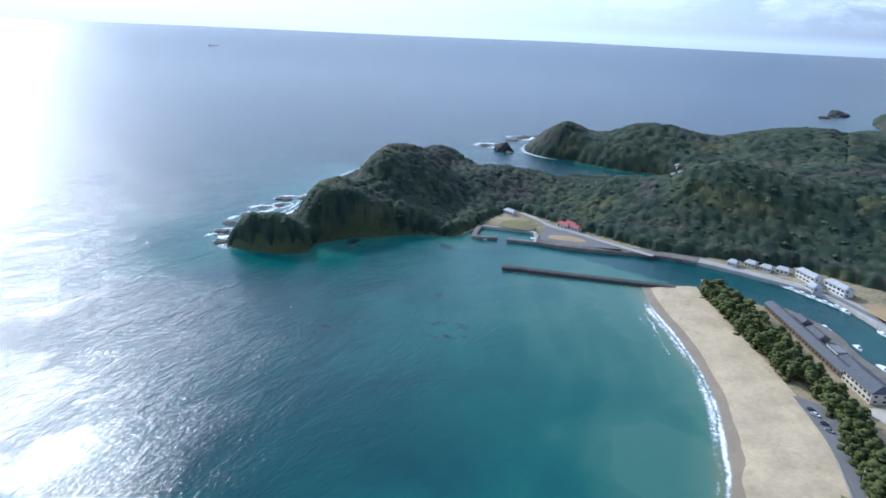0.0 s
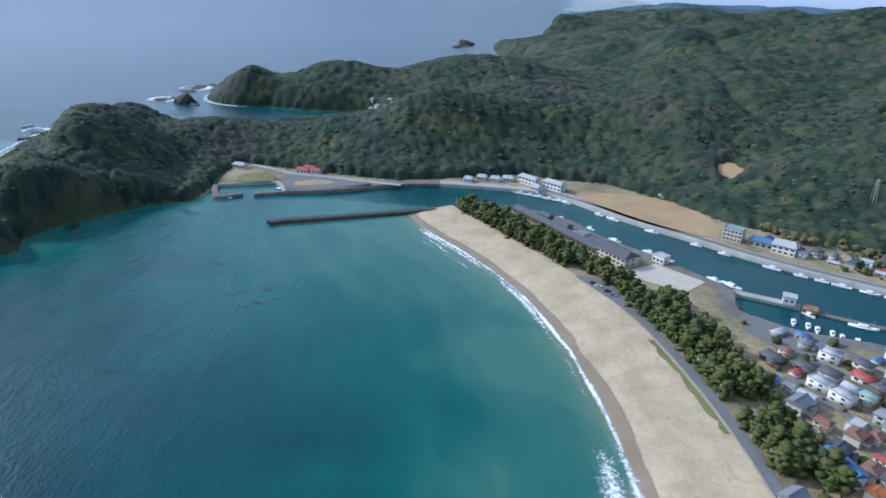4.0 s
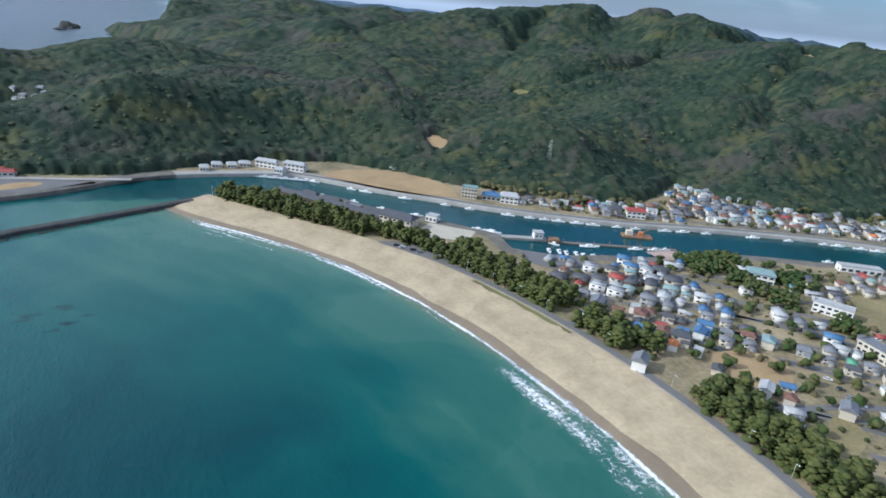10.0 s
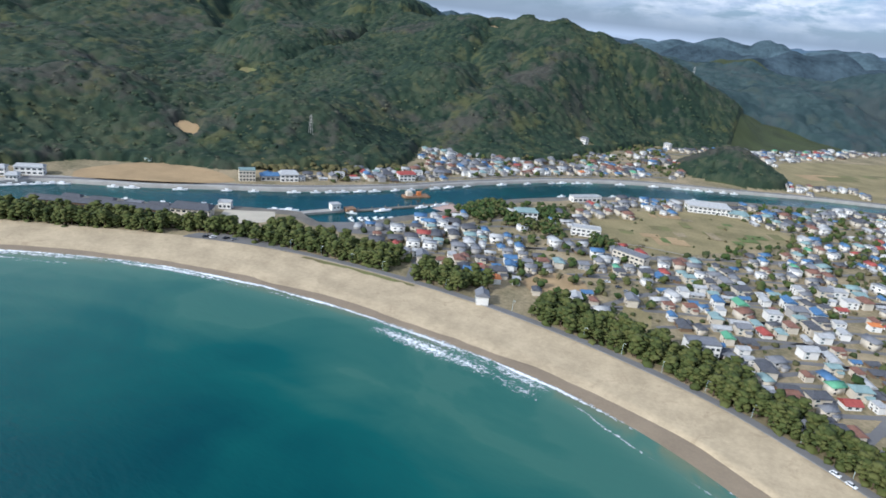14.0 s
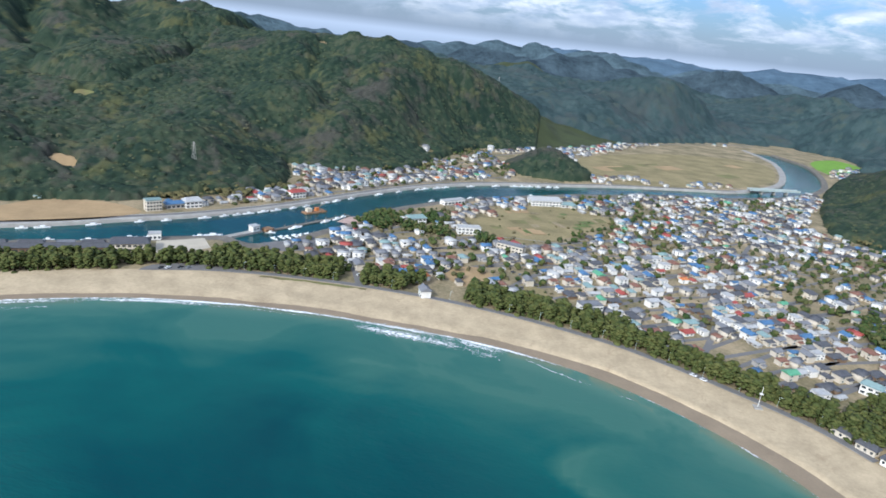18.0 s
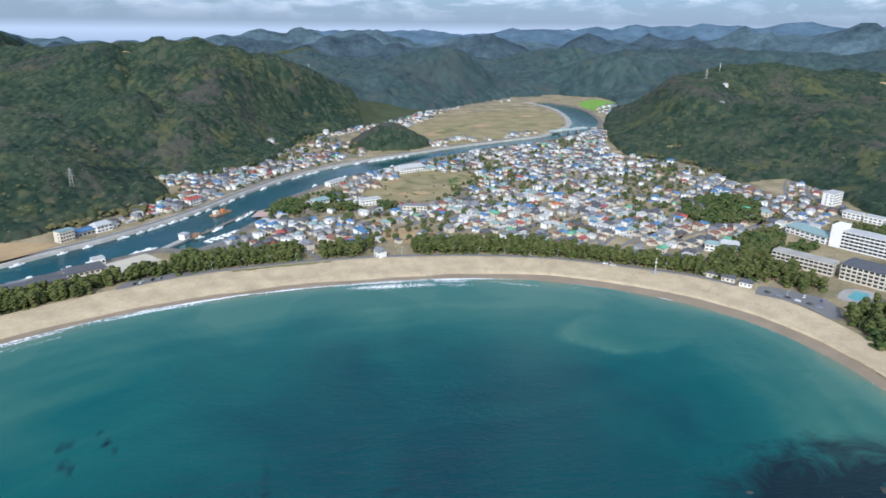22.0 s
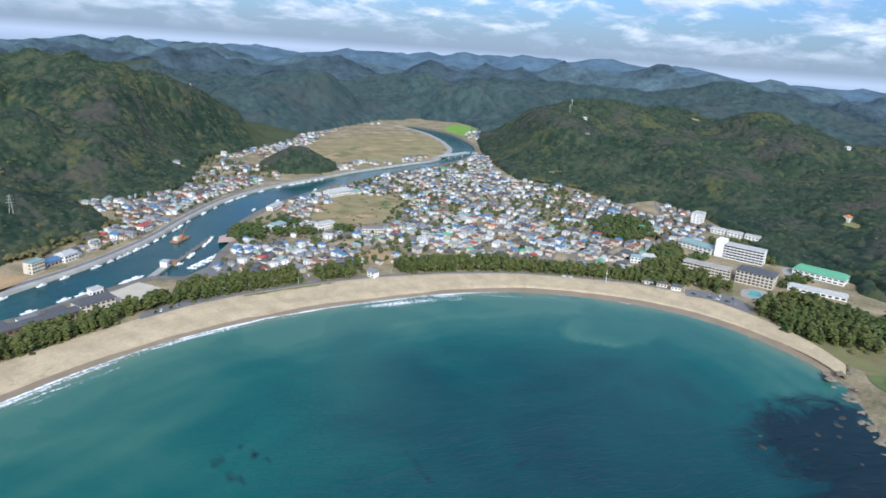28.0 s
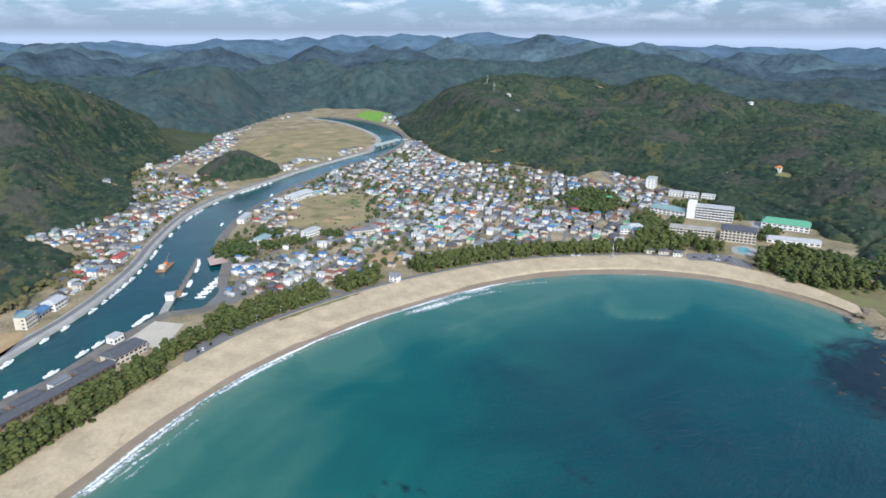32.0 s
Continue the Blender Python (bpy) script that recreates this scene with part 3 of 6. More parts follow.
# ---- the sea and the river ----
def sea_material():
    m = bpy.data.materials.new("sea_water")
    m.use_nodes = True
    t = m.node_tree
    p = t.nodes["Principled BSDF"]
    g = t.nodes.new("ShaderNodeNewGeometry")
    dep = t.nodes.new("ShaderNodeAttribute")
    dep.attribute_name = "depth"
    reef = t.nodes.new("ShaderNodeAttribute")
    reef.attribute_name = "reef"
    big = nd(t, "ShaderNodeTexNoise", Scale=0.011, Detail=4.0, Roughness=0.55, Distortion=0.8)
    t.links.new(g.outputs["Position"], big.inputs["Vector"])
    d = mathn(t, "ADD", dep.outputs["Fac"], mathn(t, "MULTIPLY", mathn(t, "SUBTRACT", big.outputs[0], 0.5), 0.55))
    d = mathn(t, "MAXIMUM", d, mathn(t, "MINIMUM", dep.outputs["Fac"], 0.10))
    col = ramp(t, d, [(0.0, (0.16, 0.18, 0.11)), (0.045, (0.075, 0.165, 0.125)), (0.12, (0.036, 0.128, 0.102)), (0.30, (0.008, 0.090, 0.083)), (0.56, (0.004, 0.055, 0.061)), (0.82, (0.003, 0.033, 0.045)), (1.0, (0.003, 0.028, 0.050))])
    weed = nd(t, "ShaderNodeTexNoise", Scale=0.035, Detail=6.0, Roughness=0.7, Distortion=1.2)
    t.links.new(g.outputs["Position"], weed.inputs["Vector"])
    dark = ramp(t, mathn(t, "MULTIPLY", reef.outputs["Fac"], mathn(t, "ADD", mathn(t, "MULTIPLY", weed.outputs[0], 1.8), -0.12)), [(0.24, (0, 0, 0)), (0.50, (1, 1, 1))])
    col = mixc(t, mathn(t, "MULTIPLY", dark, 0.96), col, (0.004, 0.014, 0.019))
    t.links.new(col, p.inputs["Base Color"])
    p.inputs["IOR"].default_value = 1.33
    mp = t.nodes.new("ShaderNodeMapping")
    mp.inputs["Rotation"].default_value = (0, 0, radians(35))
    mp.inputs["Scale"].default_value = (1.0, 2.2, 1.0)
    t.links.new(g.outputs["Position"], mp.inputs["Vector"])
    w1 = nd(t, "ShaderNodeTexNoise", Scale=0.10, Detail=3.0, Roughness=0.55, Distortion=0.4)
    w2 = nd(t, "ShaderNodeTexNoise", Scale=0.30, Detail=2.0, Roughness=0.5)
    t.links.new(mp.outputs[0], w1.inputs["Vector"])
    t.links.new(mp.outputs[0], w2.inputs["Vector"])
    w3 = nd(t, "ShaderNodeTexNoise", Scale=1.5, Detail=3.0, Roughness=0.6)
    t.links.new(mp.outputs[0], w3.inputs["Vector"])
    hgt = mathn(t, "ADD", mathn(t, "ADD", mathn(t, "MULTIPLY", w1.outputs[0], 0.85), mathn(t, "MULTIPLY", w2.outputs[0], 0.62)), mathn(t, "MULTIPLY", w3.outputs[0], 0.17))
    swl = t.nodes.new("ShaderNodeAttribute")
    swl.attribute_name = "swell"
    gust = nd(t, "ShaderNodeTexNoise", Scale=0.02, Detail=5.0, Roughness=0.65, Distortion=0.6)
    t.links.new(mp.outputs[0], gust.inputs["Vector"])
    puffs = ramp(t, gust.outputs[0], [(0.36, (0.45, 0.45, 0.45)), (0.62, (1, 1, 1))])
    hgt = mathn(t, "MULTIPLY", mathn(t, "MULTIPLY", hgt, 1.35), mathn(t, "MULTIPLY", swl.outputs["Fac"], puffs))
    t.links.new(mathn(t, "ADD", mathn(t, "MULTIPLY", swl.outputs["Fac"], 0.19), 0.05), p.inputs["Roughness"])
    t.links.new(mathn(t, "ADD", mathn(t, "MULTIPLY", swl.outputs["Fac"], 0.36), 0.16), p.inputs["Specular IOR Level"])
    b = nd(t, "ShaderNodeBump", Strength=1.0, Distance=0.85)
    t.links.new(hgt, b.inputs["Height"])
    t.links.new(b.outputs[0], p.inputs["Normal"])
    return m


M_SEA = sea_material()
WX, WY = axis(-4900, -430, 270, 4800, 5), axis(-4800, -150, 620, 1800, 5)
SX, SY = np.meshgrid(WX, WY)
sl = inside(SX, SY, LAND)
sd = np.where(sl, 0, np.minimum(away(SX, SY, SHORE), 2.4 * away(SX, SY, HEADLAND) + np.where(SX < -560, 260, 60)))
rv = np.minimum(away(SX, SY, NEARBANK), away(SX, SY, FARBANK))
upriver = inside(SX, SY, np.vstack([NEARBANK, FARBANK[::-1]]))
depth = np.interp(sd, [0, 6, 25, 70, 150, 300, 500, 900], [0, 0.03, 0.10, 0.20, 0.39, 0.62, 0.78, 1.0])
pale = smooth(1.2, 0.7, np.hypot((SX - 110) / 40, (SY - 288) / 26) + 0.7 * (fbm(SX / 24 + 3, SY / 24, 3) - 0.45))
turn = np.arctan2(SY - 150, SX + 50) * 250
streak = (fbm(turn / 75 + 40, sd / 13 + 3, 3) - 0.45) * np.exp(-sd / 190) * smooth(4, 25, sd)
blot = (fbm(SX / 95 + 9, SY / 70 + 4, 3) - 0.45) * smooth(20, 90, sd)
depth = depth - 0.46 * pale + 0.34 * streak + 0.24 * blot
depth = depth + 0.24 * np.exp(-(((SX - 90) / 110) ** 2 + ((SY - 20) / 90) ** 2))
depth = depth + 0.20 * smooth(30, 130, sd) * smooth(-190, -40, SX) * 0.9
depth = np.maximum(depth, 0.10 * smooth(2, 22, sd))
depth = np.where(upriver, 0.50 + 0.12 * smooth(300, 700, SY), depth)
reefm = np.clip(1.3 - np.hypot(SX - 128, (SY - 92) * 1.05) / 86, 0, 1)
for rx, ry, rl, rw, ra in ((-197, 228, 24, 3, 108), (-180, 236, 22, 3, 118), (-111, 196, 26, 3, 96), (-192, 226, 28, 2.5, 100), (-108, 196, 34, 3, 92), (-60, 173, 10, 4, 10), (-233, 198, 5, 9, 0), (-150, 165, 5, 9, 0), (-330, 150, 26, 8, 60), (-300, 76, 26, 8, 15)):
    c, s = math.cos(radians(ra)), math.sin(radians(ra))
    u, v = (SX - rx) * c + (SY - ry) * s, -(SX - rx) * s + (SY - ry) * c
    reefm = np.maximum(reefm, 0.55 * np.exp(-((u / rl) ** 2 + (v / rw) ** 2)))
SEA_RISE = 122
# far out the sheet lifts a little, so that it ends at the horizon
SZ = SEA_RISE * smooth(2600, 5400, np.hypot(SX, SY - 250))
sea = new("sea", raw_mesh("sea", np.stack([SX.ravel(), SY.ravel(), SZ.ravel()], 1), grid_faces(len(WX), len(WY)), M_SEA, None, True))
for nm, arr in (("depth", depth), ("reef", reefm), ("swell", (0.34 + 0.66 * smooth(70, 330, np.where(upriver, 0, sd))) * (1 - 0.5 * smooth(110, 260, SY + 0.35 * SX) * smooth(-330, -200, SX)))):
    at = sea.data.attributes.new(nm, "FLOAT", "POINT")
    at.data.foreach_set("value", arr.ravel().astype(np.float32))
tagged(sea, "turquoise bay water deepening to blue open sea", "sea", kind="structure")


# ---- strips laid along lines ----
def offset_line(line, d):
    t = np.gradient(line, axis=0)
    n = np.stack([-t[:, 1], t[:, 0]], 1)
    n /= np.maximum(np.hypot(n[:, 0], n[:, 1])[:, None], 1e-6)
    return line + n * np.reshape(d, (-1, 1))


def strip(name, cols, mat, label, category, kind="structure", parent=None):
    n = len(cols[0])
    v = np.concatenate(cols)
    f = []
    for k in range(len(cols) - 1):
        i = np.arange(n - 1)
        f.append(np.stack([k * n + i, k * n + i + 1, (k + 1) * n + i + 1, (k + 1) * n + i], 1))
    ob = new(name, raw_mesh(name, v, np.concatenate(f), mat, None, True))
    if parent:
        ob.parent = parent
    return tagged(ob, label, category, kind=kind)


def lift(line, z):
    return np.column_stack([line, np.full(len(line), z) if np.isscalar(z) else z])


def resample(line, n):
    d = np.r_[0, np.cumsum(np.hypot(*np.diff(line, axis=0).T))]
    t = np.linspace(0, d[-1], n)
    return np.column_stack([np.interp(t, d, line[:, 0]), np.interp(t, d, line[:, 1])])


NS = 260
sh, bk = resample(SHORE, NS), resample(BACK, NS)
wob = (fbm(np.arange(NS) / 9.0, np.zeros(NS) + 2.2, 3) - 0.45) * 7
broad = 1.5 + 5.5 * smooth(110, 180, np.arange(NS))
nrm = (bk - sh) / np.hypot(*(bk - sh).T)[:, None]
prof = [(-16, -1.3), (-5, -0.35), (0, 0.02), (4, 0.3)]
wet = [lift(sh + nrm * (d + wob * (0.4 if d > -1 else 0))[:, None] if not np.isscalar(d) else sh + nrm * d, z) for d, z in prof]
wet += [lift(sh + nrm * (7.2 + wob * 0.7 + broad)[:, None], 0.72)]
strip("wet_sand", wet, M_WETSAND, "dark wet sand along the waterline", "sand")
dry = [lift(sh + nrm * (4.8 + wob * 0.7 + broad)[:, None], 0.52)]
for k, z in ((0.30, 1.45), (0.36, 1.75), (0.42, 1.80), (0.6, 2.2), (0.8, 2.75), (0.93, 3.2), (1.06, 3.24)):
    j = (fbm(np.arange(NS) / 6.0, np.zeros(NS) + 10 * k, 3) - 0.45) * 0.5
    dry.append(lift(sh + (bk - sh) * k, z + j * (1 if k < 0.9 else 0.2)))
strip("beach_sand", dry, M_SAND, "broad curved beach of pale dry sand", "beach")


# ---- quays, walls, roads ----
def quay(name, line, width, top, mat, label, side=1):
    inner = offset_line(line, side * width)
    a, b = lift(line, -2.0), lift(line, top - 0.15)
    c = lift(offset_line(line, side * 0.25), top)
    d, e = lift(inner, top), lift(offset_line(line, side * (width + 9)), top - 0.25)
    return strip(name, [a, b, c, d, e], mat, label, "quay")


near_low = NEARBANK[(NEARBANK[:, 1] > 400)]
quay("quay_near", near_low, 1.6, 3.05, M_DARKCONC, "concrete river quay beside the town", side=-1)
far_low = FARBANK[(FARBANK[:, 1] > 300)]
quay("quay_far", far_low, 3.0, 3.1, M_CONC, "pale concrete quay with moored boats", side=1)
quay("harbour_quay", FARBANK[FARBANK[:, 1] <= 345], 7.0, 3.2, M_DARKCONC, "dark weathered harbour quay wall", side=1)


def ribbon(name, line, w, z, mat, label, category="road"):
    l = dense(line, 8)
    zz = np.maximum(height(l[:, 0], l[:, 1]), 3.0) + z
    return strip(name, [lift(offset_line(l, w / 2), zz), lift(offset_line(l, -w / 2), zz)], mat, label, category)


def patch(name, pts, z, mat, label, category, sharp=False):
    c = np.mean(np.array(pts, float), 0)
    o = dense(list(pts) + [pts[0]], 5)[:-1]
    if sharp:
        ring = np.array(list(pts) + [pts[0]], float)
        o = np.concatenate([np.linspace(a, b, 8)[:-1] for a, b in zip(ring[:-1], ring[1:])])
    jit = (0.15 if sharp else 1.0) * (fbm(np.arange(len(o)) / 3.0, np.zeros(len(o)) + c[0], 2) - 0.4) * 2.5
    dirs = (o - c) / np.maximum(np.hypot(*(o - c).T)[:, None], 1e-6)
    o = o + dirs * jit[:, None]
    bm = bmesh.new()
    bm.faces.new([bm.verts.new((x, y, z)) for x, y in o])
    bmesh.ops.triangulate(bm, faces=bm.faces[:])
    bmesh.ops.recalc_face_normals(bm, faces=bm.faces[:])
    ob = new(name, bm_mesh(name, bm, mat))
    if ob.data.polygons[0].normal.z < 0:
        ob.data.flip_normals()
    return tagged(ob, label, category, kind="structure")


BACKD = np.r_[0, np.cumsum(np.hypot(*np.diff(BACK, axis=0).T))]


def along(s, off):
    """A place s metres along the back of the beach, off metres inland."""
    x, y = np.interp(s, BACKD, BACK[:, 0]), np.interp(s, BACKD, BACK[:, 1])
    x2, y2 = np.interp(s + 2, BACKD, BACK[:, 0]), np.interp(s + 2, BACKD, BACK[:, 1])
    l = math.hypot(x2 - x, y2 - y) or 1
    return x - (y2 - y) / l * off, y + (x2 - x) / l * off


def s_of(x, y):
    return BACKD[np.argmin((BACK[:, 0] - x) ** 2 + (BACK[:, 1] - y) ** 2)]


ribbon("beach_road", [along(s, 4.0) for s in np.arange(s_of(-165, 441), s_of(222, 324), 14)], 5.0, 0.30, M_ASPH, "narrow asphalt road behind the beach")
ribbon("sea_wall", [along(s, 0.6) for s in np.arange(s_of(-165, 441), s_of(222, 324), 10)], 0.7, 0.75, M_CONC, "low concrete sea wall between sand and road", "wall")
rdg = np.random.default_rng(41)
dune_s = np.arange(s_of(-140, 446), s_of(-62, 452), 4.0)
dune_w = [1.4 + 1.6 * abs(math.sin(k * 0.37)) + rdg.uniform(-0.6, 1.5) for k in range(len(dune_s))]
patch("dune_grass", [tuple(along(q, -0.4))[:2] for q in dune_s] + [tuple(along(q, -0.4 - w))[:2] for q, w in reversed(list(zip(dune_s, dune_w)))], 3.36, M_TURF, "ragged dry grass strip between sand and road", "grass")
patch("car_park", [(-216, 422), (-213, 434), (-196, 445), (-174, 451), (-152, 450), (-146, 446), (-178, 438)], 3.34, M_ASPH, "asphalt car park at the edge of the sand", "car park")
patch("beach_car_park", [(226, 318), (240, 330), (252, 322), (268, 298), (256, 272), (246, 270), (243, 296)], 3.34, M_ASPH, "long asphalt car park beside the beach", "car park")
patch("gravel_lot", [(-221, 452), (-237, 481), (-209, 503), (-194, 484)], 3.12, M_GRAVEL, "pale bare gravel lot in a grove", "lot", True)
patch("bare_field", [(-376, 462), (-391, 478), (-388, 512), (-371, 543), (-328, 556), (-300, 552), (-288, 538), (-318, 497)], 3.12, M_BARE, "dry bare earth field beside the quay", "field")
patch("open_field", [(-20, 690), (5, 612), (60, 628), (110, 690), (140, 745), (105, 790), (65, 775), (30, 750)], 3.10, M_DRY, "rough dry grass plots between houses", "field")
rp = np.random.default_rng(15)
for i in range(34):
    x, y = -10 + 140 * rp.random(), 615 + 165 * rp.random()
    if inside(np.array([x]), np.array([y]), np.array([(-5, 690), (8, 625), (60, 640), (105, 695), (128, 745), (100, 775), (65, 760), (32, 740)]))[0]:
        w, l, a = 5 + 7 * rp.random(), 8 + 12 * rp.random(), radians(30 + 90 * (rp.random() < 0.4))
        c, q = math.cos(a), math.sin(a)
        patch("garden_plot", [(x + u * c - v * q, y + u * q + v * c) for u, v in ((-l / 2, -w / 2), (l / 2, -w / 2), (l / 2, w / 2), (-l / 2, w / 2))], 3.14 + 0.012 * i, (M_LAWN, M_BARE, M_TURF, M_SOIL)[i % 4], ("green vegetable plot", "bare tilled plot", "dry grass plot", "weedy garden plot")[i % 4] + " among the houses", "plot", True)
for i in range(16):
    x, y, a = 140 + 300 * rp.random(), 1010 + 330 * rp.random(), radians(42)
    if inside(np.array([x]), np.array([y]), np.array([(130, 1010), (130, 1080), (170, 1190), (330, 1340), (470, 1370), (440, 1210), (345, 1085), (210, 1010)]))[0]:
        w, l = 16 + 16 * rp.random(), 26 + 30 * rp.random()
        c, q = math.cos(a), math.sin(a)
        patch("paddy", [(x + u * c - v * q, y + u * q + v * c) for u, v in ((-l / 2, -w / 2), (l / 2, -w / 2), (l / 2, w / 2), (-l / 2, w / 2))], 3.14 + 0.015 * i, (M_BARE, M_TURF, M_DRY)[i % 3], ("tan stubble paddy", "olive weedy paddy", "brown dry paddy")[i % 3] + " in the river bend", "field", True)
patch("river_meadow", [(115, 985), (110, 1080), (150, 1200), (332, 1371), (500, 1400), (470, 1210), (354, 1065), (199, 985)], 3.10, M_DRY, "tan winter paddies in the river bend", "field")
patch("green_paddy", [(622, 1420), (640, 1500), (680, 1570), (745, 1620), (760, 1540), (690, 1440), (635, 1350)], 3.12, M_GREEN, "bright green crop field by the river", "field")
patch("harbour_apron", [(-386, 214), (-412, 207), (-430, 202), (-431, 224), (-416, 262), (-402, 285), (-396, 262)], 3.20, M_ASPH, "worn grey apron behind the harbour", "lot")
patch("harbour_grass", [(-404, 165), (-410, 196), (-428, 194), (-436, 176), (-424, 164)], 3.20, M_TURF, "rough grass beside the harbour basin", "grass")
patch("harbour_yard", [(-397, 218), (-406, 216), (-415, 232), (-411, 250), (-402, 244)], 3.30, M_BARE, "sandy earth yard behind the harbour", "lot")
patch("lawn", [(222, 156), (236, 148), (228, 124), (212, 112), (208, 126), (212, 145)], 3.4, M_LAWN, "sunlit lawn above the rocks", "lawn")
patch("town_lot", [(-16, 500), (-8, 524), (10, 532), (24, 512), (14, 485), (-2, 488)], 3.10, M_BARE, "bare earth lot among houses", "lot")
patch("town_lot", [(50, 492), (47, 506), (62, 504), (66, 480), (56, 474)], 3.10, M_DRY, "fenced brown plot behind the pines", "lot")
patch("pool_terrace", [(278, 300), (300, 312), (314, 300), (300, 284), (284, 286)], 3.16, M_CONC, "pale paved terrace round the hotel pool", "terrace")
patch("swimming_pool", [(287, 300), (302, 306), (306, 300), (294, 291), (286, 293)], 3.26, M_POOL, "small turquoise hotel swimming pool", "pool")
patch("shore_turf", [(240, 232), (262, 216), (290, 186), (318, 176), (300, 160), (268, 150), (240, 150), (226, 165), (232, 190), (240, 212)], 3.16, M_TURF, "rough dry turf above the end of the beach", "grass")
patch("hotel_yard", [(405, 345), (430, 330), (450, 300), (425, 285), (385, 320)], 3.14, M_CONC, "pale paved yard between the hotels", "lot")
ribbon("field_wall", [(16, 619), (35, 626), (57, 628), (81, 632), (104, 655), (123, 663)], 1.0, 1.2, M_CONC, "long low concrete wall beside the plots", "wall")
ribbon("valley_road", [(236, 350), (262, 395), (320, 440), (400, 480), (470, 520), (505, 590), (525, 630)], 6, 0.12, M_ASPH, "grey road running up the side valley")
ribbon("village_road", [tuple(p) for p in offset_line(FARBANK, 6.5)[20::4] if p[1] < 1050], 5, 0.12, M_ASPH, "quayside road along the far bank")
ribbon("harbour_road", [(-404, 310), (-414, 275), (-428, 235), (-434, 210), (-449, 188), (-462, 166)], 6, 0.5, M_CONC, "concrete road curving behind the harbour")
ribbon("town_street", [(-70, 458), (-85, 500), (-95, 560), (-60, 620), (10, 590), (90, 640), (180, 700)], 4.5, 0.12, M_ASPH, "town street between gardens")
ribbon("town_street", [(150, 400), (180, 470), (210, 560), (260, 680), (330, 820), (400, 930)], 4.5, 0.12, M_ASPH, "straight street through the town")
ribbon("town_street", [(20, 460), (60, 540), (120, 600), (200, 640), (300, 650), (440, 600)], 4.5, 0.12, M_ASPH, "cross street through the town")


def wall_run(name, pts, w, top, mat, label, category, parts_label=""):
    l = dense(pts, 10)
    return strip(name, [lift(offset_line(l, w / 2), -3), lift(offset_line(l, w / 2), top - 0.2), lift(offset_line(l, w / 2 - 0.3), top), lift(offset_line(l, -w / 2 + 0.3), top), lift(offset_line(l, -w / 2), top - 0.2), lift(offset_line(l, -w / 2), -3)], mat, label, category)


wall_run("jetty", [(-348, 350), (-340, 322), (-325, 270), (-312, 222), (-308, 214)], 7.0, 2.3, M_JETTY, "long dark stone jetty off the beach end", "jetty")
wall_run("basin_wall", [(-400, 152), (-404, 168), (-411, 200), (-390, 210), (-382, 212)], 3.0, 2.7, M_CONC, "pale concrete wall round the harbour basin", "wall")
M_PAVE = material("pink_paving", (0.42, 0.30, 0.25), 0.9, 0.18, 0.12, 1.4, 0.1)
patch("quay_paving", [(-129, 598), (-123, 620), (-110, 629), (-104, 613), (-113, 597)], 3.18, M_PAVE, "faded pink paving on a quay corner", "pavement", True)
patch("marina_yard", [(-166, 512), (-150, 527), (-136, 548), (-118, 530), (-130, 508), (-150, 498)], 3.12, M_ASPH, "grey boat yard beside the river", "lot", True)
wall_run("harbour_mole", [(-399, 150), (-382, 154), (-368, 159), (-369, 168), (-376, 178)], 5.0, 2.4, M_DARKCONC, "hooked concrete mole of a small harbour", "mole")
wall_run("harbour_mole", [(-415, 299), (-405, 272), (-391, 234), (-382, 210), (-376, 188)], 5.0, 2.6, M_DARKCONC, "straight concrete harbour mole", "mole")

# rocky tan shore round the point at the end of the beach
pl = dense([(206, 168), (186, 142), (160, 114), (143, 86), (128, 44), (134, -16)], 4)
pj = (fbm(np.arange(len(pl)) / 3.0, np.zeros(len(pl)) + 8.0, 3) - 0.45)
cols = []
for d0, z0 in ((4, -1.2), (0, 0.1), (-4, 0.9), (-8, 1.5), (-13, 2.4), (-19, 3.3)):
    jj = (fbm(np.arange(len(pl)) / 2.0, np.zeros(len(pl)) + d0, 3) - 0.45)
    cols.append(lift(offset_line(pl, -d0 + 9 * pj), z0 + (1.6 * jj if z0 > 0 else 0)))
strip("rocky_shore", cols, M_TANROCK, "broken tan rock shore round the point", "rocks")


# ---- trees ----
def lumpy(seed, sub=1, squash=0.8, rough=0.35, cut=-0.35):
    bm = bmesh.new()
    bmesh.ops.create_icosphere(bm, subdivisions=sub, radius=1)
    for v in bm.verts:
        n = noise.noise(v.co * 1.7 + Vector((seed * 7.1, seed * 3.3, seed)))
        n2 = noise.noise(v.co * 4.1 + Vector((seed, seed * 5.7, 2)))
        v.co *= 1 + rough * n + rough * 0.6 * n2
        v.co.z *= squash
    low = [f for f in bm.faces if f.calc_center_median().z < cut]
    bmesh.ops.delete(bm, geom=low, context="FACES")
    bmesh.ops.triangulate(bm, faces=bm.faces[:])
    vs = np.array([v.co[:] for v in bm.verts])
    bm.verts.index_update()
    fs = np.array([[v.index for v in f.verts] for f in bm.faces])
    bm.free()
    return vs, fs


CROWNS = [lumpy(i + 1, 2, 0.85, 0.42, -0.30) for i in range(6)]
SMALL = [lumpy(i + 11, 1, 0.9, 0.5, -0.08) for i in range(8)]
CLUMP = [lumpy(i + 31, 1, 0.9, 0.75, -0.55) for i in range(8)]


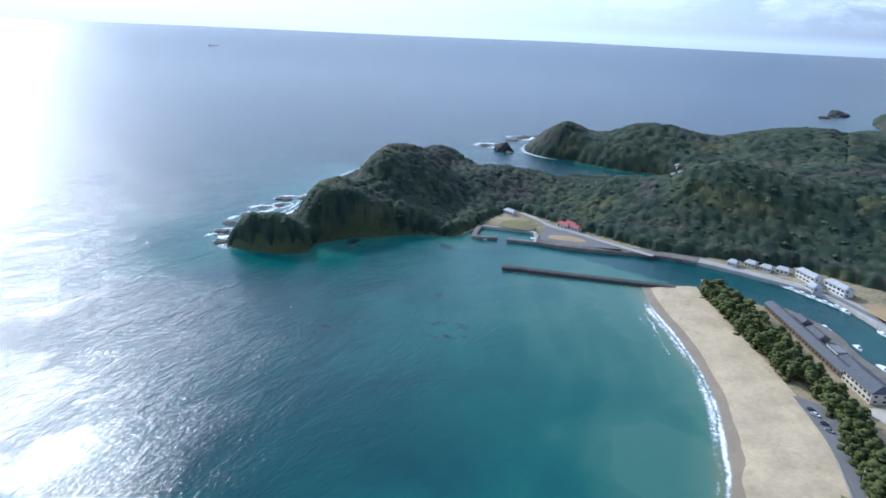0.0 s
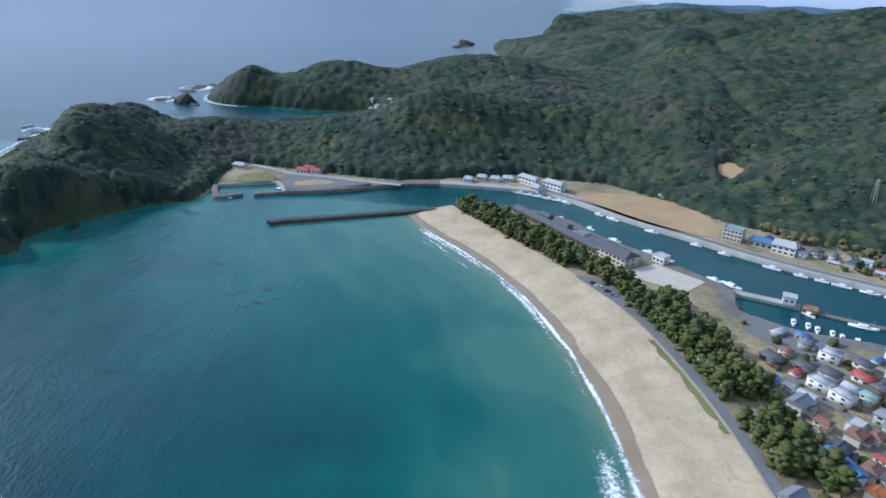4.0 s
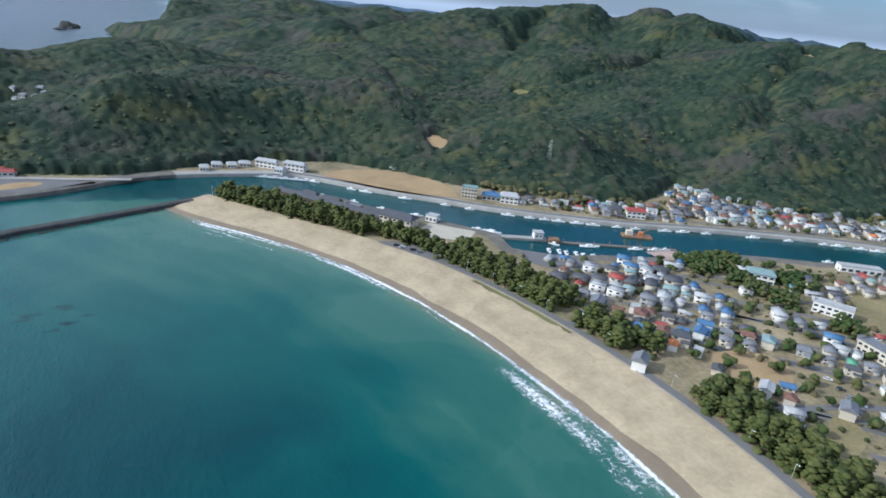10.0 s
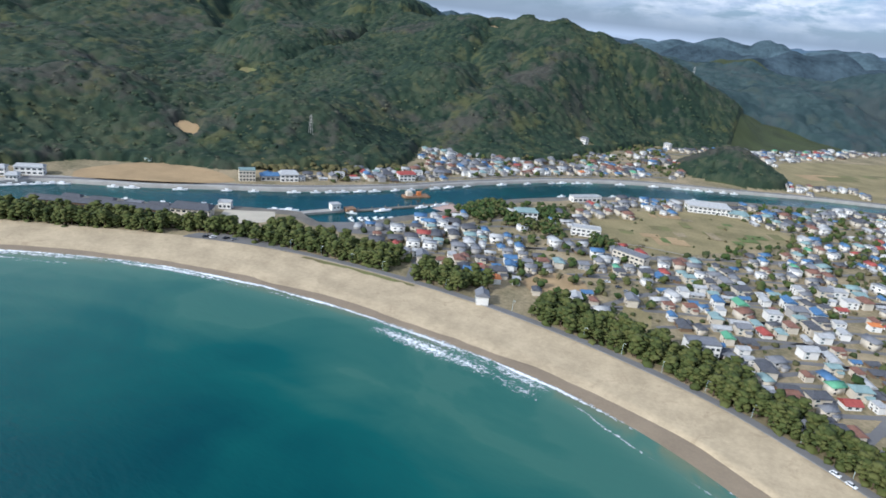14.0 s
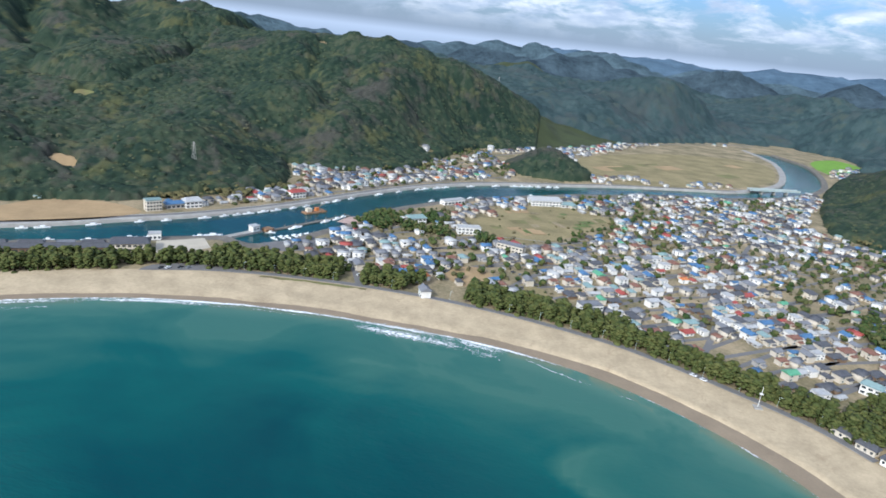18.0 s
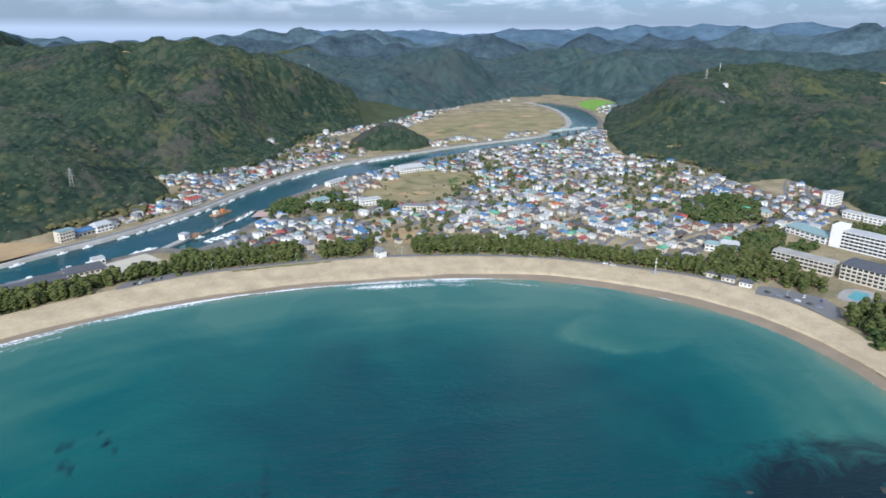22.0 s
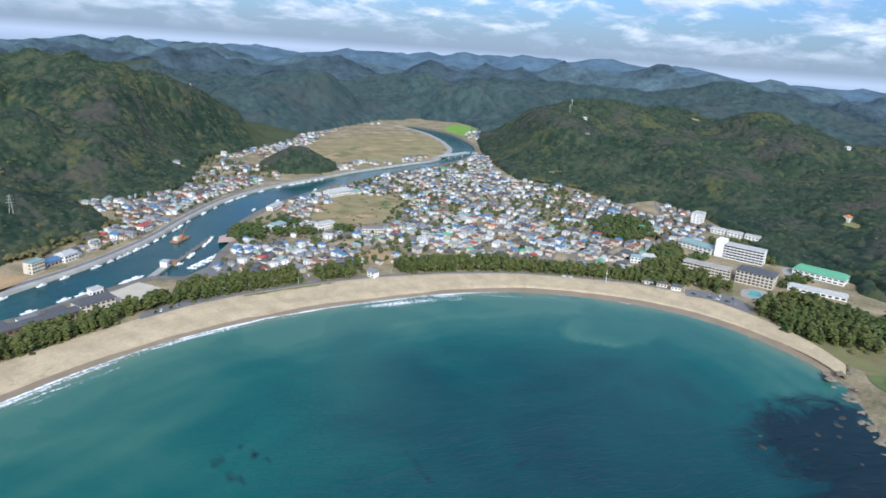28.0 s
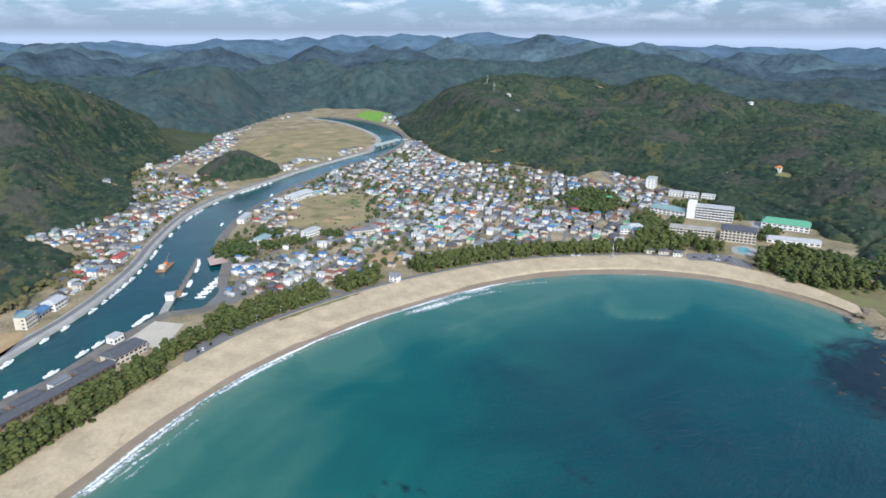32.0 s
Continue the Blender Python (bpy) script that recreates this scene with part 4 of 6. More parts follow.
def scatter_mesh(name, protos, x, y, z, sx, sz, mat, seed):
    rg = np.random.default_rng(seed)
    pick = rg.integers(0, len(protos), len(x))
    rot = rg.random(len(x)) * 6.283
    V, FF, base = [], [], 0
    for k, (pv, pf) in enumerate(protos):
        w = np.where(pick == k)[0]
        if not len(w):
            continue
        c, s = np.cos(rot[w])[:, None], np.sin(rot[w])[:, None]
        vx = (pv[None, :, 0] * c - pv[None, :, 1] * s) * sx[w][:, None] + x[w][:, None]
        vy = (pv[None, :, 0] * s + pv[None, :, 1] * c) * sx[w][:, None] + y[w][:, None]
        vz = pv[None, :, 2] * sz[w][:, None] + z[w][:, None]
        V.append(np.stack([vx, vy, vz], 2).reshape(-1, 3))
        FF.append((pf[None] + (np.arange(len(w)) * len(pv))[:, None, None] + base).reshape(-1, 3))
        base += len(w) * len(pv)
    return raw_mesh(name, np.concatenate(V), np.concatenate(FF), mat)


def jitter_grid(x0, x1, y0, y1, step, seed):
    rg = np.random.default_rng(seed)
    gx, gy = np.meshgrid(np.arange(x0, x1, step), np.arange(y0, y1, step))
    gx = gx + (rg.random(gx.shape) - 0.5) * step * 0.9
    gy = gy + (rg.random(gy.shape) - 0.5) * step * 0.9
    return gx.ravel(), gy.ravel()


# bare places in the woods: x, y, radius, ground
CLEARINGS = ((-402, 602, 13, M_BARE), (-560, 855, 15, M_TURF), (-369, 1221, 12, M_BARE), (-345, 1205, 9, M_BARE), (612, 476, 8, M_CONC), (630, 473, 8, M_CONC), (650, 474, 8, M_CONC), (690, 1004, 11, M_BARE), (641, 408, 14, M_TURF), (486, 838, 14, M_DRY), (1190, 1141, 16, M_BARE), (994, 630, 10, M_BARE), (-110, 1000, 16, M_DRY), (807, 1190, 7, M_BARE))


def scar(x, y):
    hit = np.zeros(np.shape(x), bool)
    for a, b, r, _ in CLEARINGS:
        hit |= np.hypot(x - a, (y - b) * 1.15) < r
    return hit


def inpoly(x, y, pts):
    return inside(np.asarray(x, float), np.asarray(y, float), np.array(pts, float))


CLEAR = [(345, 300), (352, 250), (380, 250), (430, 278), (430, 332), (410, 350), (414, 400), (458, 415), (486, 428), (480, 480), (500, 530), (400, 480), (345, 440)]


def domes(x, y, cell, seed):
    """Rounded tops on a jittered lattice: height 0 to 1, and a tone for each top."""
    r1 = np.random.default_rng(seed)
    jx, jy, jr, jt = (r1.random((128, 128)) for _ in range(4))
    u, v = x / cell, y / cell
    iu, iv = np.floor(u).astype(int), np.floor(v).astype(int)
    top, tone = np.zeros(x.shape), np.zeros(x.shape)
    for du in (-1, 0, 1):
        for dv in (-1, 0, 1):
            a, b = (iu + du) & 127, (iv + dv) & 127
            d2 = (u - iu - du - jx[a, b]) ** 2 + (v - iv - dv - jy[a, b]) ** 2
            k = np.sqrt(np.clip(1 - d2 / (0.55 + 0.55 * jr[a, b]) ** 2, 0, 1)) * (0.55 + 0.45 * jr[a, b])
            tone = np.where(k > top, jt[a, b], tone)
            top = np.maximum(top, k)
    return top, tone


def woods(name, x0, x1, y0, y1, step, tree, seed, label, mat=M_FOREST, loose=0.0):
    """A canopy of rounded crowns over the ground, open where there are no woods."""
    xs, ys = np.arange(x0, x1 + step, step), np.arange(y0, y1 + step, step)
    x, y = np.meshgrid(xs, ys)
    x = x + (np.random.default_rng(seed).random(x.shape) - 0.5) * step * 0.5
    y = y + (np.random.default_rng(seed + 1).random(x.shape) - 0.5) * step * 0.5
    z = height(x.ravel(), y.ravel()).reshape(x.shape)
    i = np.clip(np.searchsorted(GX, x), 0, len(GX) - 1)
    j = np.clip(np.searchsorted(GY, y), 0, len(GY) - 1)
    wood = ISLAND[j, i] & ((DFLAT[j, i] > 5) | (z > 5.5)) & (EDGE[j, i] > np.where((x < -222) & (y < 236), 0.8, 3)) & ~scar(x, y)
    if name == "forest_east":
        wood |= (x > 345) & (y < 470) & (DFLAT[j, i] == 0) & ~inpoly(x.ravel(), y.ravel(), CLEAR).reshape(x.shape)
    big, t1 = domes(x, y, tree * 1.35, seed + 2)
    mid, t2 = domes(x, y, tree * 0.85, seed + 3)
    rise = tree * (0.30 + 0.80 * big + 0.62 * mid + 0.5 * (fbm(x / 45, y / 45, 3) - 0.4))
    soft = wood.astype(float)
    soft[:2], soft[-2:], soft[:, :2], soft[:, -2:] = 0, 0, 0, 0
    for _ in range(2):
        p = np.pad(soft, 1, mode="edge")
        soft = np.minimum(soft, (p[:-2, 1:-1] + p[2:, 1:-1] + p[1:-1, :-2] + p[1:-1, 2:]) / 4)
    zz = z + rise * soft ** 0.6 - 0.3 * (soft < 0.3)
    faces = grid_faces(len(xs), len(ys))
    faces = faces[wood.ravel()[faces].any(1)]
    used = np.unique(faces)
    back = np.zeros(x.size, int)
    back[used] = np.arange(len(used))
    v = np.stack([x.ravel(), y.ravel(), zz.ravel()], 1)[used]
    ob = new(name, raw_mesh(name, v, back[faces], mat, None, False))
    tone = (0.55 * t1 + 0.45 * t2).ravel()[used]
    at = ob.data.attributes.new("tone", "FLOAT", "POINT")
    at.data.foreach_set("value", tone.astype(np.float32))
    if loose:
        # ragged single crowns that stand out of the canopy
        r1 = np.random.default_rng(seed + 5)
        pick = used[(soft.ravel()[used] > 0.9) & (r1.random(len(used)) < loose)]
        px, py, pz = x.ravel()[pick], y.ravel()[pick], zz.ravel()[pick]
        sz = tree * (0.26 + 0.30 * r1.random(len(pick)) ** 2)
        o2 = new(name + "_crowns", scatter_mesh(name + "_crowns", SMALL, px, py, pz - sz * 0.35, sz * 1.2, sz * (0.5 + 0.4 * r1.random(len(pick))), M_CROWN, seed))
        tagged(o2, "single crowns above the " + name.replace("_", " "), "trees", kind="stuff")
    return tagged(ob, label, "forest", kind="stuff")


M_CROWN = foliage("forest_crowns", (0.025, 0.044, 0.024), (0.043, 0.064, 0.032), (0.072, 0.084, 0.045), bare=((0.082, 0.074, 0.058), (0.092, 0.096, 0.040)))
woods("forest_west", -660, 60, 225, 1480, 2.5, 5.6, 21, "dense mixed evergreen forest on steep hills", loose=0.08)
woods("forest_headland", -640, -222, -80, 236, 2.1, 4.6, 22, "dark wind-shaped forest on the headland", loose=0.08)
woods("forest_islet", -1010, -630, -10, 460, 3.2, 6.0, 23, "dark forest on a distant wooded peninsula", loose=0.03)
woods("forest_backhills", -1010, -645, 445, 1480, 4.0, 7.0, 30, "wooded back hills above the river", loose=0.03)
woods("forest_east", 400, 1250, 220, 1400, 2.9, 5.8, 24, "mixed forest on the hill behind the town", loose=0.08)
woods("forest_knoll", 0, 150, 930, 1040, 2.2, 5.0, 25, "small round wooded knoll by the river", loose=0.08)
woods("forest_point", 190, 470, -80, 220, 2.3, 4.8, 26, "dark trees on the rocky point", loose=0.08)
woods("forest_far_west", -2400, -985, 320, 1900, 7.5, 11, 27, "far forested hills of the western coast")
# these two canopies use the forest colour with haze painted in
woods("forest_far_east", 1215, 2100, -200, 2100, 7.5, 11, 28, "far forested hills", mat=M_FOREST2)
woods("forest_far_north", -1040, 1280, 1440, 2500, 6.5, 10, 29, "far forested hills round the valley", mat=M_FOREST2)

# stands of dry bamboo at the foot of the hills
bx, by = [], []
rg = np.random.default_rng(31)
for gx, gy, gr, n in ((-270, 640, 24, 110), (-235, 690, 18, 60), (-300, 600, 18, 60), (-110, 930, 25, 50), (470, 815, 28, 100), (488, 755, 22, 80), (520, 870, 30, 80), (470, 690, 18, 30), (-60, 1090, 25, 40), (-160, 860, 18, 30)):
    a, q = rg.random(n) * 6.283, gr * np.sqrt(rg.random(n))
    bx.append(gx + q * np.cos(a) * 1.6), by.append(gy + q * np.sin(a))
bx, by = np.concatenate(bx), np.concatenate(by)
bz = height(bx, by)
bs = 2.0 + 1.8 * rg.random(len(bx))
tagged(new("bamboo_grove", scatter_mesh("bamboo", SMALL, bx, by, bz + bs * 1.1, bs * 1.1, bs * 0.8, M_BAMBOO, 32)), "yellow dry bamboo groves at the hill foot", "bamboo", kind="stuff")


def pine_proto(seed):
    rg = np.random.default_rng(seed)
    h = 9 + 3.5 * rg.random()
    lean = (rg.random(2) - 0.5) * 1.6
    bm = bmesh.new()
    rings = []
    for k, f in enumerate((0, 0.15, 0.45, 0.75, 1.0)):
        r = 0.36 * (1 - 0.72 * f)
        c = (lean[0] * f * f, lean[1] * f * f, h * 0.86 * f)
        rings.append([bm.verts.new((c[0] + r * math.cos(a * 1.0472), c[1] + r * math.sin(a * 1.0472), c[2])) for a in range(6)])
    for a, b in zip(rings[:-1], rings[1:]):
        for i in range(6):
            bm.faces.new((a[i], a[(i + 1) % 6], b[(i + 1) % 6], b[i]))
    clumps = []
    for k in range(24):
        f = 0.34 + 0.62 * k / 23
        a, q = 2.4 * k + rg.random(), (0.25 + 0.75 * math.sqrt(1 - ((f - 0.34) / 0.64) ** 2)) * (0.4 + 2.9 * rg.random())
        c = np.array([lean[0] * f * f + q * math.cos(a), lean[1] * f * f + q * math.sin(a), h * f])
        clumps.append((c, 1.0 + 0.85 * rg.random()))
        if k % 5 == 0:
            s = Vector((lean[0] * f * f, lean[1] * f * f, h * f - 0.7))
            e = Vector(c)
            u = (e - s).cross(Vector((0, 0, 1))).normalized() * 0.11
            w = Vector((0, 0, 0.11))
            q4 = [bm.verts.new(s + o) for o in (u, w, -u, -w)]
            t4 = [bm.verts.new(e + o * 0.4) for o in (u, w, -u, -w)]
            for i in range(4):
                bm.faces.new((q4[i], q4[(i + 1) % 4], t4[(i + 1) % 4], t4[i]))
    trunk = bm_mesh("trunk", bm, M_BARK)
    cs = np.array([c for c, _ in clumps])
    rs = np.array([r for _, r in clumps])
    crown = scatter_mesh("crown", CLUMP, cs[:, 0], cs[:, 1], cs[:, 2], rs * 1.15, rs * 0.62, M_PINE, seed)
    return trunk, crown


PINES = [pine_proto(100 + i) for i in range(7)]


def strip_points(s0, s1, o0, o1, step, seed):
    rg = np.random.default_rng(seed)
    out = []
    for s in np.arange(s0, s1, step):
        for o in np.arange(o0, o1, step):
            out.append(along(s + (rg.random() - 0.5) * step * 0.9, o + (rg.random() - 0.5) * step * 0.9))
    return out


S = s_of
spots = []
spots += strip_points(6, S(-228, 416), 4, 20, 3.9, 41)
spots += strip_points(S(-228, 416), S(-180, 438), 13, 22, 4.1, 42)
spots += strip_points(S(-176, 440), S(-84, 453), 9, 31, 4.0, 43)
spots += strip_points(S(-66, 453), S(-30, 452), 9, 27, 4.0, 44)
spots += strip_points(S(6, 448), S(105, 418), 9, 31, 4.0, 45)
spots += strip_points(S(105, 418), S(212, 338), 9, 24, 4.0, 46)
gx, gy = jitter_grid(235, 345, 165, 330, 6.2, 47)
k = inpoly(gx, gy, [(252, 268), (296, 284), (326, 280), (334, 234), (300, 200), (272, 172), (240, 205), (250, 238)])
spots += list(zip(gx[k], gy[k]))
gx, gy = jitter_grid(205, 310, 300, 420, 6.4, 48)
k = inpoly(gx, gy, [(232, 345), (225, 372), (245, 395), (280, 374), (287, 338), (278, 309), (266, 304), (256, 325)])
spots += list(zip(gx[k], gy[k]))
spots = np.array(spots)
rg = np.random.default_rng(50)
spots = spots[rg.permutation(len(spots))]
spots = spots[~inpoly(spots[:, 0], spots[:, 1], [(-222, 448), (-242, 482), (-208, 508), (-190, 484)])]
spots = spots[~inpoly(spots[:, 0], spots[:, 1], [(-34, 445), (-6, 445), (-6, 470), (-34, 470)])]


# low scrub under and between the pines
us = spots[rg.random(len(spots)) < 0.8]
us = us + (rg.random(us.shape) - 0.5) * 4.5
ur = 1.1 + 0.9 * rg.random(len(us))
tagged(new("pine_scrub", scatter_mesh("pine_scrub", CLUMP, us[:, 0], us[:, 1], height(us[:, 0], us[:, 1]) + ur * 0.7, ur * 1.5, ur, M_PINE, 51)), "low green scrub under the coastal pines", "shrubs", kind="stuff")


def pine_thing(k):
    trunk, crown = PINES[k]
    t = thing("pine_tree", "tall coastal black pine with an uneven crown", "tree", "pines behind the beach")
    part("trunk", trunk, M_BARK, t)
    part("crown", crown, M_PINE, t, "dark green needle clumps")
    return t


def z_at(x, y):
    return float(height(np.array([x]), np.array([y]))[0])


first = {}
for i, (x, y) in enumerate(spots[:290]):
    k = i % len(PINES)
    sc = 0.55 + 0.52 * rg.random()
    m = pose(x, y, z_at(x, y) - 0.05, 0, 0, 360 * rg.random())
    if k not in first:
        first[k] = pine_thing(k)
        first[k].matrix_basis = m
    else:
        c = copy_thing(first[k], m)
        c.scale = (sc, sc, sc)
rest = spots[290:]
cv, cf, tv, tf = [], [], [], []
for i, (x, y) in enumerate(rest):
    trunk, crown = PINES[i % len(PINES)]
    sc, a = 0.55 + 0.52 * rg.random(), 6.283 * rg.random()
    for me, V, FF in ((crown, cv, cf), (trunk, tv, tf)):
        co = np.empty(len(me.vertices) * 3, np.float32)
        me.vertices.foreach_get("co", co)
        co = co.reshape(-1, 3) * sc
        q = np.column_stack([co[:, 0] * math.cos(a) - co[:, 1] * math.sin(a) + x, co[:, 0] * math.sin(a) + co[:, 1] * math.cos(a) + y, co[:, 2] + z_at(x, y)])
        n = me.polygons[0].loop_total
        idx = np.empty(len(me.loops), np.int32)
        me.loops.foreach_get("vertex_index", idx)
        FF.append(idx.reshape(-1, n) + sum(len(v) for v in V))
        V.append(q)
if cv:
    grove = thing("pine_grove", "dense stand of coastal pines behind the sand", "tree", kind="stuff")
    part("crown", raw_mesh("grove_crowns", np.concatenate(cv), np.concatenate(cf), M_PINE), M_PINE, grove)
    part("trunk", raw_mesh("grove_trunks", np.concatenate(tv), np.concatenate(tf), M_BARK), M_BARK, grove)


# broadleaf groves: by the river, in the town park, behind the beach end
def grove(name, poly, step, size, seed, mat, label):
    p = np.array(poly, float)
    x, y = jitter_grid(p[:, 0].min(), p[:, 0].max(), p[:, 1].min(), p[:, 1].max(), step, seed)
    k = inpoly(x, y, poly)
    x, y = x[k], y[k]
    r2 = np.random.default_rng(seed)
    n = len(x)
    X3, Y3, Z3, S3 = [], [], [], []
    for q in range(16):
        a, d = r2.random(n) * 6.283, size * 0.75 * np.sqrt(r2.random(n)) * (q > 0)
        X3.append(x + d * np.cos(a)), Y3.append(y + d * np.sin(a))
        S3.append(size * (0.22 + 0.18 * r2.random(n)))
        Z3.append(height(x, y) + size * (0.45 + 1.15 * r2.random(n)) - 0.45 * d)
    X3, Y3, Z3, S3 = map(np.concatenate, (X3, Y3, Z3, S3))
    return tagged(new(name, scatter_mesh(name, CLUMP, X3, Y3, Z3, S3 * 1.15, S3 * 0.8, mat, seed)), label, "trees", kind="stuff")


M_LEAF = foliage("broad_leaves", (0.030, 0.055, 0.016), (0.055, 0.082, 0.022), (0.095, 0.095, 0.035))
RIVERWOODS = ([(-114, 612), (-112, 640), (-96, 652), (-78, 648), (-72, 622), (-84, 598), (-100, 600)], [(-62, 650), (-50, 668), (-34, 660), (-28, 640), (-44, 632)], [(-74, 612), (-66, 622), (-46, 616), (-28, 622), (-24, 606), (-46, 598), (-66, 598)], [(-2, 600), (2, 616), (16, 612), (18, 600)])
PARKWOOD = [(300, 470), (290, 512), (325, 560), (388, 575), (412, 540), (370, 490), (345, 472)]
for i, clump in enumerate(RIVERWOODS):
    grove("river_grove", clump, 6.4, 4.6, 161 + i, M_LEAF, "dark broadleaf trees of a riverside garden")
grove("park_grove", PARKWOOD, 8.0, 4.8, 62, M_LEAF, "dark trees round a town park")
grove("hotel_grove", [(300, 398), (285, 420), (318, 445), (352, 452), (340, 425), (318, 402)], 7.0, 4.8, 63, M_LEAF, "broadleaf trees behind the hotels")
grove("hotel_garden", [(276, 382), (272, 400), (290, 412), (318, 402), (345, 408), (352, 392), (322, 384), (296, 388)], 6.2, 4.4, 68, M_LEAF, "evergreen garden trees beside the hotel wing")
grove("hotel_garden", [(398, 352), (404, 398), (396, 428), (414, 446), (446, 436), (456, 412), (420, 402), (412, 356)], 6.6, 4.4, 69, M_LEAF, "evergreen trees behind the white hotel")
grove("hotel_garden", [(330, 300), (345, 306), (372, 318), (392, 318), (396, 296), (376, 300), (352, 300)], 6.6, 3.8, 70, M_LEAF, "evergreen trees between the hotel halls")
grove("beach_end_grove", [(250, 256), (240, 225), (262, 196), (300, 184), (331, 184), (338, 224), (330, 248)], 6.8, 5.2, 64, M_LEAF, "dense evergreen trees at the beach end")
grove("point_grove", [(310, 190), (345, 200), (420, 215), (450, 190), (420, 130), (360, 110), (330, 150)], 7.2, 4.8, 65, M_LEAF, "broadleaf trees on the rocky point")
grove("rock_grove", [(222, 140), (262, 118), (250, 60), (200, 20), (150, -15), (140, 20), (156, 60), (186, 100)], 7.0, 4.4, 67, M_LEAF, "dark trees above the rocky shore")
bx2, by2 = np.array([241, 238, 244, 262, 275, 290, 283, 252, 300, 297]), np.array([229, 226, 227, 178, 175, 180, 170, 183, 172, 176])
bs2 = np.linspace(1.4, 2.4, 10)
tagged(new("shore_shrubs", scatter_mesh("shore_shrubs", CROWNS, bx2, by2, height(bx2, by2) + 0.8, bs2 * 1.4, bs2, M_BUSH, 66)), "low shrubs at the edge of the sand", "shrubs", kind="stuff")


# ---- houses ----
def gable(w, d, h, rise, over=0.75, hip=0.0, thick=0.22):
    bm = bmesh.new()
    x, y = w / 2 + over, d / 2 + over
    rx = x - hip * y
    lo = [bm.verts.new(p) for p in ((-x, -y, h - 0.15), (x, -y, h - 0.15), (x, y, h - 0.15), (-x, y, h - 0.15))]
    ri = [bm.verts.new(p) for p in ((-rx, 0, h + rise), (rx, 0, h + rise))]
    up = [bm.verts.new((v.co.x, v.co.y, v.co.z + thick)) for v in lo]
    ru = [bm.verts.new((v.co.x, v.co.y, v.co.z + thick)) for v in ri]
    bm.faces.new((up[0], up[1], ru[1], ru[0]))
    bm.faces.new((up[2], up[3], ru[0], ru[1]))
    bm.faces.new((up[1], up[2], ru[1]))
    bm.faces.new((up[3], up[0], ru[0]))
    for i in range(4):
        j = (i + 1) % 4
        bm.faces.new((lo[i], lo[j], up[j], up[i]))
    bm.faces.new(lo[::-1])
    box(bm, -rx, -0.18, h + rise + thick - 0.05, rx, 0.18, h + rise + thick + 0.16)
    return bm


def flat_roof(w, d, h):
    bm = bmesh.new()
    box(bm, -w / 2 - 0.15, -d / 2 - 0.15, h, w / 2 + 0.15, d / 2 + 0.15, h + 0.25)
    for a in ((-w / 2 - 0.15, -d / 2 - 0.15, w / 2 + 0.15, -d / 2 + 0.1), (-w / 2 - 0.15, d / 2 - 0.1, w / 2 + 0.15, d / 2 + 0.15), (-w / 2 - 0.15, -d / 2 + 0.1, -w / 2 + 0.1, d / 2 - 0.1), (w / 2 - 0.1, -d / 2 + 0.1, w / 2 + 0.15, d / 2 - 0.1)):
        box(bm, a[0], a[1], h + 0.25, a[2], a[3], h + 0.75)
    return bm


WIN = {}


def window_part(parent, w, h, loc, rz, framed=False):
    key = (round(w, 2), round(h, 2))
    if key not in WIN:
        fr = bmesh.new()
        for a in ((-w / 2 - 0.08, -0.06, -0.08, w / 2 + 0.08, 0.05, 0), (-w / 2 - 0.08, -0.06, h, w / 2 + 0.08, 0.05, h + 0.08), (-w / 2 - 0.08, -0.06, 0, -w / 2, 0.05, h), (w / 2, -0.06, 0, w / 2 + 0.08, 0.05, h), (-0.03, -0.05, 0, 0.03, 0.04, h)):
            box(fr, *a)
        gl = boxm(-w / 2, -0.03, 0, w / 2, 0.02, h)
        box(fr, -w / 2 - 0.15, -0.16, -0.14, w / 2 + 0.15, 0.05, -0.08)
        WIN[key] = (bm_mesh("window_frame", fr, M_PALESTEEL), bm_mesh("pane", gl, M_GLASS))
    fr, gl = WIN[key]
    o = part("window", gl, M_GLASS, parent, "", loc, rz)
    if framed:
        part("window_frame", fr, M_WALLW, o, "white window frame")
    return o


